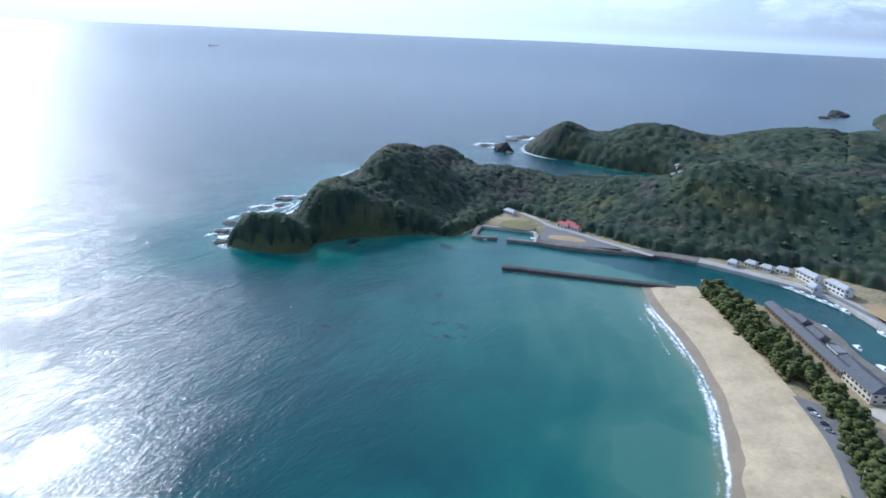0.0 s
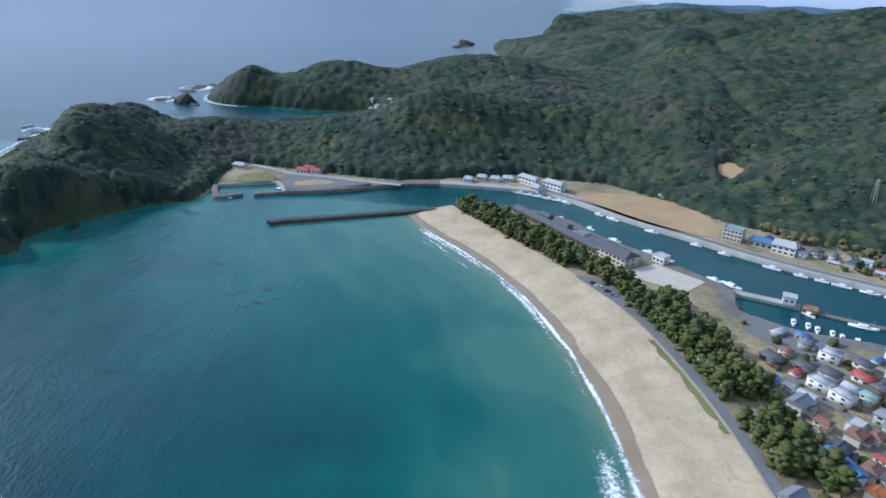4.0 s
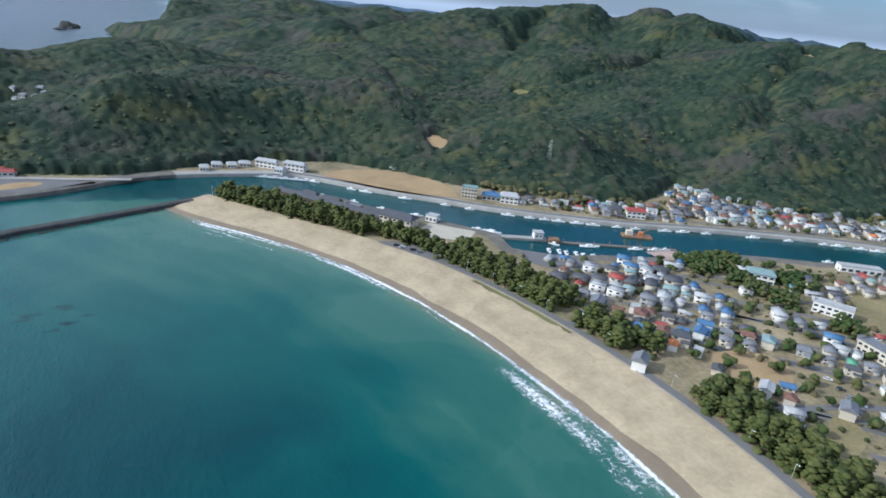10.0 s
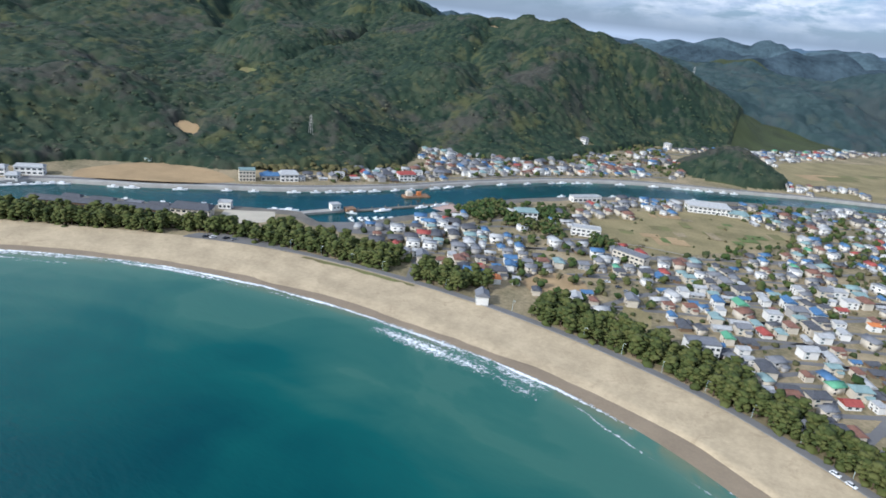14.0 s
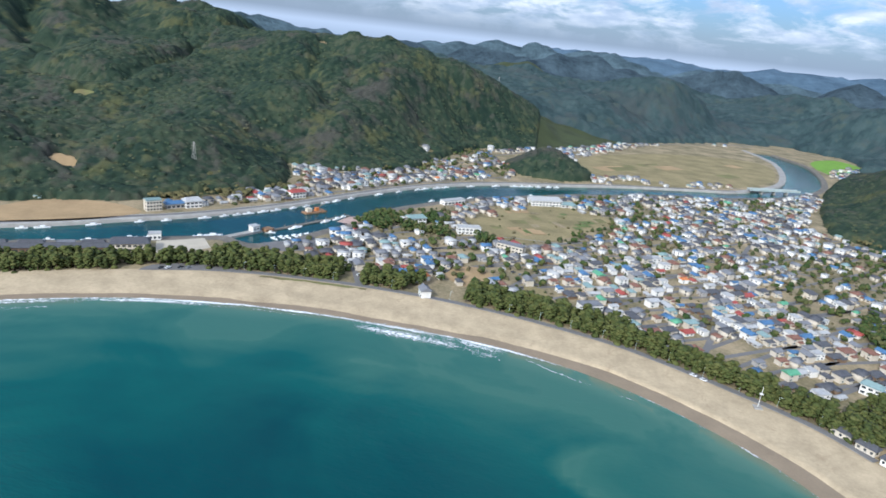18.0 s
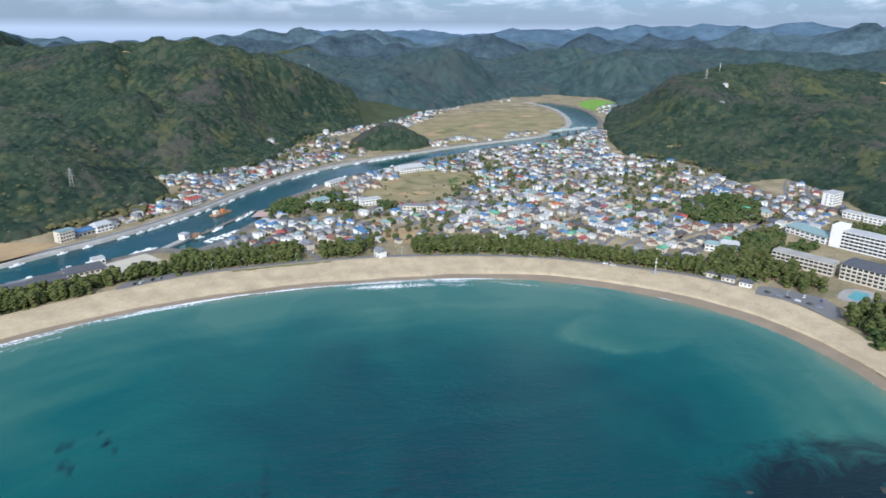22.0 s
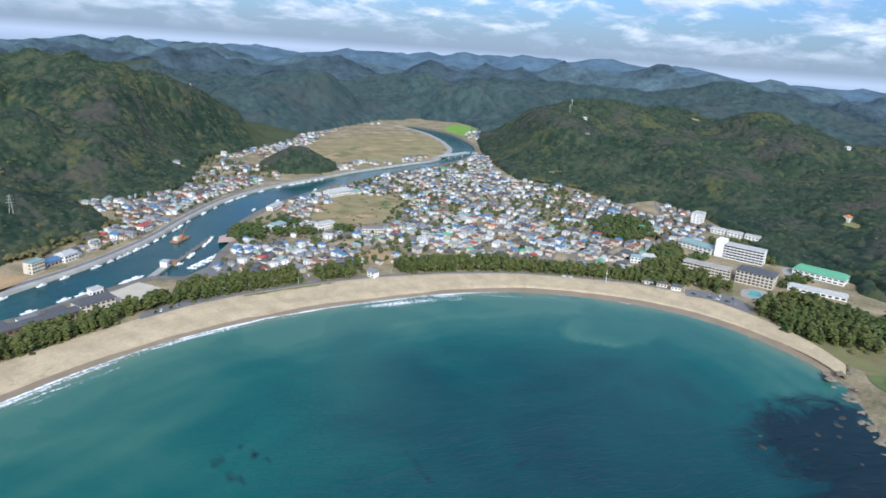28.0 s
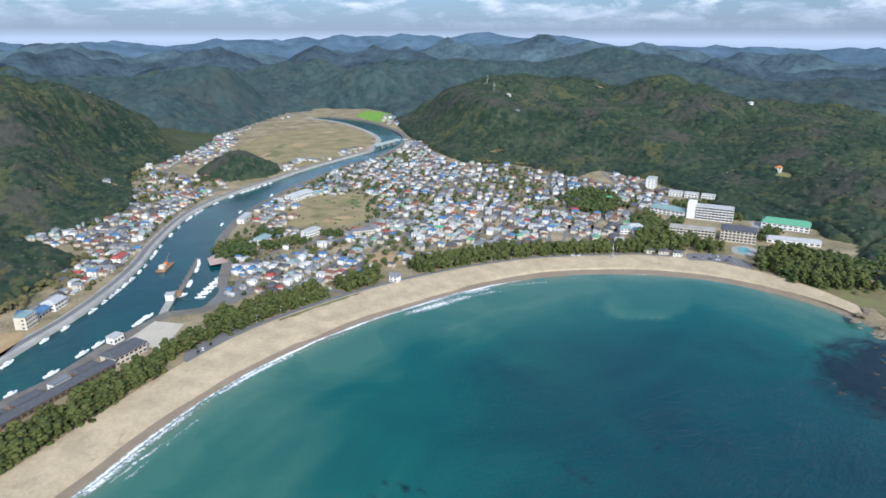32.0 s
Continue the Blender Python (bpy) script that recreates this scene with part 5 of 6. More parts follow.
def house(kind, w, d, storeys, roof, wall, label, hip=0.0, rise=1.9, wing=False, windows=4):
    h = 2.6 * storeys + 0.25
    t = thing("house", label, "house", "houses of the town")
    body = boxm(-w / 2, -d / 2, -0.6, w / 2, d / 2, h)
    if kind != "flat" and not hip:
        for s in (-1, 1):
            v = [body.verts.new(p) for p in ((s * w / 2, -d / 2, h), (s * w / 2, d / 2, h), (s * w / 2, 0, h + rise - 0.1))]
            body.faces.new(v if s > 0 else v[::-1])
    part("wall", body, wall, t)
    if kind == "flat":
        part("roof", flat_roof(w, d, h), roof, t)
    else:
        part("roof", gable(w, d, h, rise, hip=hip), roof, t)
    if wing:
        part("wing_wall", boxm(w * 0.05, -d / 2 - 2.6, -0.6, w * 0.48, -d / 2, 2.9), wall, t)
        g = gable(w * 0.43, 2.9, 2.9, 0.9, over=0.35)
        bmesh.ops.translate(g, verts=g.verts, vec=(w * 0.265, -d / 2 - 1.3, 0))
        part("wing_roof", g, roof, t)
    for k in range(windows):
        st = k % storeys
        side = (k // storeys) % 2
        x = (-0.24 if (k // (2 * storeys)) % 2 == 0 else 0.22) * w
        if wing and st == 0 and side == 0:
            x = -0.24 * w
        window_part(t, 1.9, 1.15, (x, (-1 if side == 0 else 1) * (d / 2 + 0.02), 0.9 + 2.6 * st), 0 if side == 0 else math.pi, framed=k < 2)
    part("door", boxm(w * 0.1 - 0.5, d / 2, 0, w * 0.1 + 0.5, d / 2 + 0.07, 2.05, bevel=0.02), M_WALLB, t, "timber front door")
    return t


def R(c):
    return ROOFS[c]


PROTO = [
    (house("hip", 10.5, 7.5, 2, R("dark grey"), M_WALLC, "two-storey house with a dark grey tiled roof", 0.55, 2.1, True), 12),
    (house("gable", 9.5, 7.0, 2, R("grey"), M_WALLC, "two-storey cream house with a grey tiled roof", 0, 2.0, True), 9),
    (house("hip", 11.5, 7.8, 1, R("dark grey"), M_WALLB, "single-storey old house with a dark tiled roof", 0.5, 2.2, True), 7),
    (house("gable", 9.0, 6.5, 2, R("blue"), M_WALLW, "white house with a bright blue metal roof", 0, 1.6, True), 6),
    (house("gable", 8.5, 6.5, 1, R("blue"), M_WALLC, "low house with a blue sheet roof", 0, 1.4), 5),
    (house("hip", 9.5, 7.0, 2, R("teal"), M_WALLC, "cream house with a pale teal roof", 0.5, 1.7, True), 6),
    (house("gable", 10.0, 7.0, 2, R("pale"), M_WALLW, "white house with a pale metal roof", 0, 1.3), 7),
    (house("hip", 9.5, 7.5, 2, R("brown"), M_WALLC, "cream house with a brown tiled roof", 0.5, 1.9, True), 7),
    (house("gable", 9.0, 6.8, 1, R("red"), M_WALLW, "low white house with a red roof", 0, 1.7), 3),
    (house("flat", 10.5, 8.0, 2, R("pale"), M_WALLW, "flat-roofed white concrete house", windows=8), 7),
    (house("gable", 12.5, 6.2, 1, R("pale"), M_WALLG, "long grey shed with a pale metal roof", 0, 1.2), 6),
    (house("gable", 9.2, 6.8, 2, R("green"), M_WALLC, "cream house with a green metal roof", 0, 1.6), 1),
    (house("hip", 10.0, 7.4, 2, R("grey"), M_WALLG, "grey house with a grey hipped roof", 0.5, 1.9, True), 8),
    (house("hip", 9.6, 7.2, 2, R("orange"), M_WALLW, "white house with an orange tiled roof", 0.5, 1.8), 0.4),
]
for p, _ in PROTO:
    p.location = (0, 0, -500)

TAKEN = []


def free(x, y, r):
    for tx, ty, tr in TAKEN:
        if (tx - x) ** 2 + (ty - y) ** 2 < (r + tr) ** 2:
            return False
    return True


PLACED = 0
FARH = []


def put_house(k, x, y, rz, sc=1.0):
    global PLACED
    z = max(z_at(x, y), 2.6)
    c = copy_thing(PROTO[k][0], pose(x, y, z, 0, 0, rz))
    c.scale = (sc, sc, sc)
    TAKEN.append((x, y, 5.4 * sc))
    PLACED += 1
    return c


# landmark buildings are kept clear
for x, y, r in ((-22, 452, 9), (-37, 478, 8), (36, 590, 12), (-8, 624, 14), (66, 784, 24), (95, 462, 9), (80, 452, 8), (267, 405, 18), (370, 385, 40), (305, 350, 32), (345, 322, 30), (390, 300, 34), (-250, 460, 24), (-215, 475, 12), (-208, 486, 20), (55, 660, 48), (90, 720, 48), (20, 650, 30), (-100, 690, 28), (-60, 690, 30), (40, 530, 18), (83, 478, 14), (300, 372, 20), (483, 522, 14), (461, 468, 12), (474, 431, 12), (0, 560, 8), (270, 700, 14), (190, 820, 14)):
    TAKEN.append((x, y, r))
TOWN = [(-160, 500), (-128, 548), (-104, 600), (-85, 655), (-40, 720), (10, 770), (70, 822), (148, 872), (235, 928), (335, 970), (430, 1030), (490, 1110), (480, 1030), (420, 940), (390, 850), (425, 790), (445, 745), (440, 640), (450, 560), (470, 530), (420, 450), (330, 430), (280, 425), (250, 400), (222, 385), (190, 385), (150, 415), (112, 446), (75, 470), (20, 488), (-30, 486), (-60, 486), (-85, 480), (-105, 490), (-130, 505)]
VILLAGE = [(-240, 590), (-185, 660), (-140, 730), (-80, 815), (-10, 880), (20, 905), (30, 950), (0, 1020), (-40, 1110), (-70, 1040), (-90, 960), (-105, 900), (-150, 845), (-215, 815), (-250, 830), (-245, 790), (-215, 740), (-205, 690), (-250, 640)]
UPPER = [(30, 1100), (120, 1240), (200, 1390), (330, 1530), (470, 1680), (620, 1740), (560, 1660), (400, 1560), (270, 1420), (150, 1200), (110, 1090)]
LOWERBANK = [(120, 940), (200, 985), (320, 1035), (370, 1070), (350, 1085), (230, 1040), (120, 985)]
RIGHTVALLEY = [(455, 560), (500, 640), (535, 640), (520, 570), (480, 480), (440, 470), (400, 470)]
BEND = [(620, 1290), (700, 1420), (775, 1560), (770, 1600), (700, 1500), (640, 1400), (600, 1310)]
rg = np.random.default_rng(60)
weights = np.array([w for _, w in PROTO], float)
weights /= weights.sum()


STREETS = []


def fill(poly, n, heading, spread, rad, near_limit, gap=0.155, pitch=10.6):
    """Rows of houses along gently bending lanes, with garden gaps."""
    pts = np.array(poly, float)
    c0 = pts.mean(0)
    reach = np.hypot(*(pts - c0).T).max()
    ca, sa2 = math.cos(radians(heading)), math.sin(radians(heading))
    rows, v = [], -reach
    while v < reach:
        rows.append((v, len(rows)))
        v += pitch * 0.92 + (4.6 if len(rows) % 2 == 0 else 0)
    made = 0
    for v, ri in rows:
        u = -reach + pitch * rg.random()
        lane = []
        while u < reach:
            bend = 26 * (fbm(np.array([u / 130.0 + heading]), np.array([v / 130.0]), 2)[0] - 0.4)
            x, y = c0[0] + u * ca - (v + bend) * sa2, c0[1] + u * sa2 + (v + bend) * ca
            if ri % 2 == 1:
                vl = v + bend + pitch * 0.72
                lane.append((c0[0] + u * ca - vl * sa2, c0[1] + u * sa2 + vl * ca))
            step = pitch * (0.80 + 0.45 * rg.random())
            u += step
            x, y = x + rg.normal() * 1.1, y + rg.normal() * 1.1
            if made >= n or not inpoly([x], [y], poly)[0] or not free(x, y, rad - 1.6):
                continue
            if fbm(np.array([x / 45.0]), np.array([y / 45.0]), 2)[0] + 0.25 * (rg.random() - 0.5) < 0.15 + gap:
                continue
            k = int(rg.choice(len(PROTO), p=weights))
            rz = heading + (90 if rg.random() < 0.4 else 0) + spread * 0.5 * (rg.random() - 0.5)
            sc = 0.58 + 0.40 * rg.random() ** 1.5
            if PLACED < near_limit:
                put_house(k, x, y, rz, sc)
            else:
                FARH.append((k, x, y, rz, sc))
                TAKEN.append((x, y, 5.3 * sc))
            made += 1
        if len(lane) > 3:
            STREETS.append((poly, lane))


LOW = [(-160, 500), (-128, 548), (-104, 600), (-112, 612), (-76, 572), (-30, 585), (0, 588), (60, 625), (125, 665), (200, 640), (330, 560), (420, 470), (420, 450), (330, 430), (280, 425), (250, 400), (222, 385), (190, 385), (150, 415), (112, 444), (75, 464), (30, 478), (10, 482), (-30, 486), (-60, 486), (-85, 480), (-105, 490), (-130, 505)]
for gxx, gyy in ((330, 500), (360, 540), (310, 490), (345, 515), (385, 550), (310, 420), (330, 435), (0, 508), (8, 518), (57, 490), (-80, 610), (-50, 620), (-60, 650), (-20, 615), (-95, 640), (0, 660), (40, 690), (60, 740), (20, 720), (100, 750)):
    TAKEN.append((gxx, gyy, 15))
fill(LOW, 720, 28, 26, 5.2, 262)
fill(VILLAGE, 210, 48, 22, 5.2, 296, 0.10, 10.4)
fill(TOWN, 1000, 40, 34, 5.4, 0, 0.15)
fill(UPPER, 80, 40, 40, 8, 0)
fill(LOWERBANK, 18, 30, 30, 8, 0)
fill(RIGHTVALLEY, 26, 50, 40, 7, 0, 0.1)
fill(BEND, 36, 50, 40, 7, 0)
fill([(-275, 560), (-240, 600), (-250, 620), (-290, 580)], 8, 40, 20, 6, 0, 0.0)
fill([(-380, 530), (-350, 555), (-345, 565), (-385, 545)], 4, 40, 20, 6, 0, 0.0)
fill([(-62, 1000), (-35, 990), (20, 1110), (80, 1185), (200, 1320), (185, 1345), (60, 1200), (-12, 1130)], 60, 52, 40, 6.4, 0, 0.04)
fill([(112, 965), (215, 1020), (206, 1042), (106, 992)], 16, 28, 30, 6.4, 0, 0.02)
for poly, lane in STREETS:
    ok = inpoly([p[0] for p in lane], [p[1] for p in lane], poly)
    run = []
    for p, good in zip(lane + [None], list(ok) + [False]):
        if good and free(p[0], p[1], -4.5):
            run.append(p)
        else:
            if len(run) > 3:
                ribbon("lane", run, 3.6, 0.09, M_ASPH, "narrow lane between house gardens")
            run = []


def joined_houses(items, name, label):
    V, FF, MI, mats = [], [], [], []
    base = 0
    for k, x, y, rz, sc in items:
        z, a = max(z_at(x, y), 2.6), radians(rz)
        for o in PROTO[k][0].children:
            me = o.data
            if o.name.split(".")[0] in ("door",):
                continue
            mt = me.materials[0]
            if mt not in mats:
                mats.append(mt)
            lm = o.matrix_basis
            R3 = np.array(lm.to_3x3())
            co = np.empty(len(me.vertices) * 3, np.float32)
            me.vertices.foreach_get("co", co)
            co = (co.reshape(-1, 3) @ R3.T + np.array(lm.translation)) * sc
            q = np.column_stack([co[:, 0] * math.cos(a) - co[:, 1] * math.sin(a) + x, co[:, 0] * math.sin(a) + co[:, 1] * math.cos(a) + y, co[:, 2] + z])
            me.calc_loop_triangles()
            tri = np.empty(len(me.loop_triangles) * 3, np.int32)
            me.loop_triangles.foreach_get("vertices", tri)
            tri = tri.reshape(-1, 3)
            V.append(q), FF.append(tri + base), MI.append(np.full(len(tri), mats.index(mt)))
            base += len(q)
    return tagged(new(name, raw_mesh(name, np.concatenate(V), np.concatenate(FF), mats, np.concatenate(MI))), label, "houses", kind="stuff")


joined_houses(FARH, "far_houses", "crowded far houses with grey, blue, white and red roofs")
for p, _ in PROTO:
    for o in (*p.children_recursive, p):
        bpy.data.objects.remove(o)

# shrubs and garden trees between the houses
gx, gy = jitter_grid(-260, 560, 470, 1150, 7.5, 71)
tk = np.array([(a, b, c) for a, b, c in TAKEN])
FIELD = [(-20, 690), (5, 612), (60, 628), (110, 690), (140, 745), (105, 790), (65, 775), (30, 750)]
ok = ~(inpoly(gx, gy, FIELD) & (rg.random(len(gx)) < 0.85)) & (inpoly(gx, gy, TOWN) | inpoly(gx, gy, VILLAGE)) & (rg.random(len(gx)) < 0.55)
gx, gy = gx[ok], gy[ok]
far_enough = np.array([np.min((tk[:, 0] - a) ** 2 + (tk[:, 1] - b) ** 2) > 34 for a, b in zip(gx, gy)])
gx, gy = gx[far_enough], gy[far_enough]
gs = 0.9 + 1.7 * rg.random(len(gx)) ** 2
tagged(new("garden_trees", scatter_mesh("garden_trees", CLUMP, gx, gy, height(gx, gy) + gs * 0.55, gs * 1.15, gs * (0.7 + 0.7 * rg.random(len(gx))), M_BUSH, 72)), "garden shrubs and small trees between the houses", "shrubs", kind="stuff")

# taller trees in gardens and along the lanes
r5 = np.random.default_rng(77)
gx, gy = jitter_grid(-240, 520, 480, 1120, 15, 78)
ok = (inpoly(gx, gy, TOWN) | inpoly(gx, gy, VILLAGE)) & ~inpoly(gx, gy, FIELD) & (fbm(gx / 60 + 7, gy / 60, 2) > 0.36)
gx, gy = gx[ok], gy[ok]
near = np.array([np.min((tk[:, 0] - a) ** 2 + (tk[:, 1] - b) ** 2) > 22 for a, b in zip(gx, gy)])
gx, gy = gx[near], gy[near]
X4, Y4, Z4, S4 = [], [], [], []
for q in range(5):
    a, d = r5.random(len(gx)) * 6.283, 1.9 * np.sqrt(r5.random(len(gx)))
    X4.append(gx + d * np.cos(a)), Y4.append(gy + d * np.sin(a)), Z4.append(height(gx, gy) + 1.6 + 3.0 * r5.random(len(gx))), S4.append(1.1 + 1.1 * r5.random(len(gx)))
X4, Y4, Z4, S4 = map(np.concatenate, (X4, Y4, Z4, S4))
tagged(new("town_trees", scatter_mesh("town_trees", CLUMP, X4, Y4, Z4, S4 * 1.2, S4, M_LEAF, 79)), "garden trees and hedges between the town houses", "trees", kind="stuff")


# ---- larger buildings ----
def storeyed(label, w, d, n, wall, roofmat, loc, rz, cols=8, pitched=0.0, flat=True, balcony=False, name="building", category="building", sh=3.0, hip=0.4, ww=0.62, wh=0.45):
    h = sh * n + 0.4
    t = thing(name, label, category, loc=loc, rz=radians(rz))
    part("wall", boxm(-w / 2, -d / 2, -1.5, w / 2, d / 2, h), wall, t)
    part("roof", flat_roof(w, d, h) if flat else gable(w, d, h, pitched, hip=hip, over=0.8), roofmat, t)
    cw = w / cols
    for side in (-1, 1):
        for st in range(n):
            for c in range(cols):
                window_part(t, cw * ww, sh * wh, (-w / 2 + (c + 0.5) * cw, side * (d / 2 + 0.02), 0.9 + sh * st), 0 if side < 0 else math.pi)
            if balcony:
                part("balcony", boxm(-w / 2, (d / 2 if side > 0 else -d / 2 - 1.1), sh * st + 0.1, w / 2, (d / 2 + 1.1 if side > 0 else -d / 2), sh * st + 0.95), wall, t)
    for side in (-1, 1):
        for st in range(n):
            for c in range(max(1, int(d // 5))):
                window_part(t, 1.8, 1.2, (side * (w / 2 + 0.02), -d / 2 + 2.5 + c * 5, 0.9 + sh * st), math.pi / 2 if side > 0 else -math.pi / 2)
    return t


tower = storeyed("white five-storey seaside hotel with window rows", 50, 14, 5, M_WALLW, ROOFS["pale"], (383, 381, 3), -67, 13, balcony=True, name="hotel", category="hotel", ww=0.88, wh=0.62)
part("stair_tower", boxm(-25.2, -8, 0, -16, 8, 19.5), M_WALLW, tower, "taller white end tower")
storeyed("long three-storey hotel wing with brown balconies", 46, 12, 3, M_WALLC, M_CONC, (303, 359, 3), -63, 13, balcony=True, name="hotel", category="hotel", ww=0.8, wh=0.6)
storeyed("cream hotel with balconies and a dark roof", 34, 22, 4, M_WALLC, ROOFS["dark grey"], (327, 320, 3), -66, 9, 3.0, False, balcony=True, name="hotel", category="hotel", ww=0.7, wh=0.6, hip=0.8)
storeyed("low hotel annexe with a pale teal roof", 42, 18, 2, M_WALLW, ROOFS["teal"], (371, 426, 3), -82, 8, 3.0, False)
storeyed("white house with a bright blue roof", 12, 9, 2, M_WALLW, ROOFS["blue"], (262, 398, 3), -40, 3, 2.0, False, name="house", category="house")
storeyed("large white guest house with a pale roof", 15, 10, 2, M_WALLW, ROOFS["pale"], (272, 410, 3), -35, 4, 2.0, False, name="guest_house")
storeyed("white house with a pale teal roof", 11, 8, 2, M_WALLW, ROOFS["teal"], (257, 412, 3), -40, 3, 1.8, False, name="house", category="house")
storeyed("white hall with a long green roof", 48, 22, 2, M_WALLW, ROOFS["green"], (413, 307, 3), -71, 9, 4.0, False, name="gymnasium")
storeyed("low building with a pale blue metal roof", 50, 11, 1, M_WALLW, ROOFS["pale"], (359, 277, 3), -62, 9, 2.0, False, sh=3.8)
storeyed("white apartment block at the valley mouth", 20, 12, 4, M_WALLW, ROOFS["pale"], (483, 522, 4), 20, 6, name="apartment_block")
for x, y in ((460, 470), (467, 451), (474, 431)):
    storeyed("small pale flat-roofed lodging block", 17, 9, 2, M_WALLW, ROOFS["pale"], (x, y, max(3, z_at(x, y))), -70, 4)
storeyed("weathered concrete guest house above the rocks", 22, 14, 3, M_WALLG, ROOFS["grey"], (303, 163, max(3, z_at(303, 163))), -35, 6, name="guest_house")
storeyed("white house with an orange roof in the woods", 14, 9, 2, M_WALLW, ROOFS["orange"], (655, 420, max(3, z_at(655, 420))), 10, 3, 2.0, False, name="house", category="house")
storeyed("white school hall with a shallow pale roof", 38, 16, 2, M_WALLW, ROOFS["pale"], (66, 784, 3), 22, 9, 3.2, False, name="school")
storeyed("low hall with a teal roof beside the river", 18, 12, 1, M_WALLW, ROOFS["teal"], (92, 790, 3), 22, 4, 2.0, False)
storeyed("white house with a teal roof in a riverside garden", 17, 11, 2, M_WALLW, ROOFS["teal"], (-60, 632, 3), 35, 4, 2.2, False, name="house", category="house")
storeyed("long white terrace of flats", 22, 9, 2, M_WALLW, ROOFS["pale"], (-8, 624, 3), 18, 6)
storeyed("cream block of flats with a grey roof", 24, 9, 2, M_WALLC, ROOFS["grey"], (34, 588, 3), -18, 7)
storeyed("three-storey white block with square windows", 16, 9, 3, M_WALLW, ROOFS["grey"], (93, 466, 3), 25, 6)
beach_house = house("gable", 8.0, 6.6, 2, ROOFS["grey"], M_WALLW, "small white two-storey beach house with a grey gable", 0, 2.4, False, 8)
beach_house.matrix_basis = pose(-22, 455, 3.1, 0, 0, -62)
storeyed("white house with a long bright blue roof", 15, 8, 2, M_WALLW, ROOFS["blue"], (-38, 482, 3), 10, 5, 1.8, False, name="house", category="house", hip=0)
for x, y, w, d, c, words in ((-268, 451, 15, 7, "dark grey", "low inn pavilion with a dark tiled roof"), (-284, 443, 12, 6, "grey", "flat grey bath house of the inn"), (-303, 433, 16, 6, "dark grey", "low inn pavilion with a dark tiled roof"), (-322, 424, 12, 6, "dark grey", "low inn pavilion with a dark tiled roof")):
    storeyed(words, w, d, 1, M_WALLB if c == "dark grey" else M_WALLW, ROOFS[c], (x, y, 3), 28, 3, 1.7, c == "grey", name="inn_pavilion", sh=3.2)
patch("inn_terrace", [(-262, 446), (-258, 455), (-246, 462), (-240, 470), (-234, 464), (-250, 450)], 3.16, M_CONC, "pale paved terrace beside the inn", "terrace", True)
storeyed("long dark tiled inn beside the river", 96, 8, 1, M_WALLB, ROOFS["dark grey"], (-296, 426, 3), 27.5, 24, 2.2, False, name="inn", sh=3.6)
storeyed("grey hip-roofed inn among pines", 26, 13, 2, M_WALLC, ROOFS["dark grey"], (-243, 457, 3), 28, 7, 3.0, False, name="inn")
storeyed("small white flat-roofed boathouse by the quay", 9, 7, 1, M_WALLW, ROOFS["pale"], (-241, 486, 3), 32, 3, name="boathouse", sh=4)
storeyed("cream three-storey fishery office with a pale green flat roof", 13, 9, 3, M_WALLC, ROOFS["teal"], (-283, 554, 3), 48, 5, name="office")
storeyed("grey boat shed with a blue roof", 16, 9, 1, M_WALLG, ROOFS["blue"], (-272, 570, 3), 48, 4, 1.8, False, name="boat_shed", sh=4)
storeyed("white boat hangar with a rounded pale roof", 15, 11, 2, M_WALLW, ROOFS["pale"], (-260, 580, 3), 48, 4, 2.6, False, name="boat_shed")
for x, y, w in ((-428, 384, 8), (-426, 408, 9), (-417, 426, 20), (-402, 446, 20), (-424, 396, 8), (-421, 371, 7), (-398, 430, 8)):
    storeyed("white quayside fish shed with a pale roof", w, 8, 1 if w < 15 else 2, M_WALLW, ROOFS["pale"], (x, y, 3), 75 if y < 420 else 40, max(3, w // 4), 1.6, False, name="fish_shed", category="shed")
for x, y, c in ((-440, 219, "red"), (-438, 230, "red"), (-446, 224, "red"), (-452, 158, "pale")):
    storeyed("low harbour store with a %s roof" % ("red" if c == "red" else "white"), 12, 7, 1, M_WALLW, ROOFS[c], (x, y, max(3.2, z_at(x, y))), 70, 3, 1.6, False, name="harbour_store", category="shed")
storeyed("long low flat river hall with pale walls", 30, 8, 1, M_WALLW, ROOFS["pale"], (-36, 728, 3), 48, 6, sh=4)
storeyed("white riverside hall with a red roof", 16, 9, 2, M_WALLW, ROOFS["red"], (-190, 662, 3.1), 52, 4, 2.0, False)
for s in range(3):
    x, y = along(s_of(208, 348) + 12.5 * s, 9.5 - s)
    storeyed("low beach rest house with a dark tiled roof", 10.5 - s, 5.6, 1, M_WALLC if s < 2 else M_WALLW, ROOFS["dark grey"], (x, y, 3.3), math.degrees(math.atan2(-24, 20)), 3, 1.7, False, name="rest_house", category="building", ww=0.4)
rg = np.random.default_rng(81)
for x, y in ((-742, 268), (-752, 262), (-735, 275), (-728, 266), (-762, 270), (-748, 282), (-758, 288), (-740, 290), (-775, 262), (-722, 258)):
    storeyed("pale house of the next cove village", 9, 7, 2, M_WALLW, ROOFS["grey"], (x, y, max(1.5, z_at(x, y))), 90 * rg.random(), 2, 1.8, False, name="house", category="house")


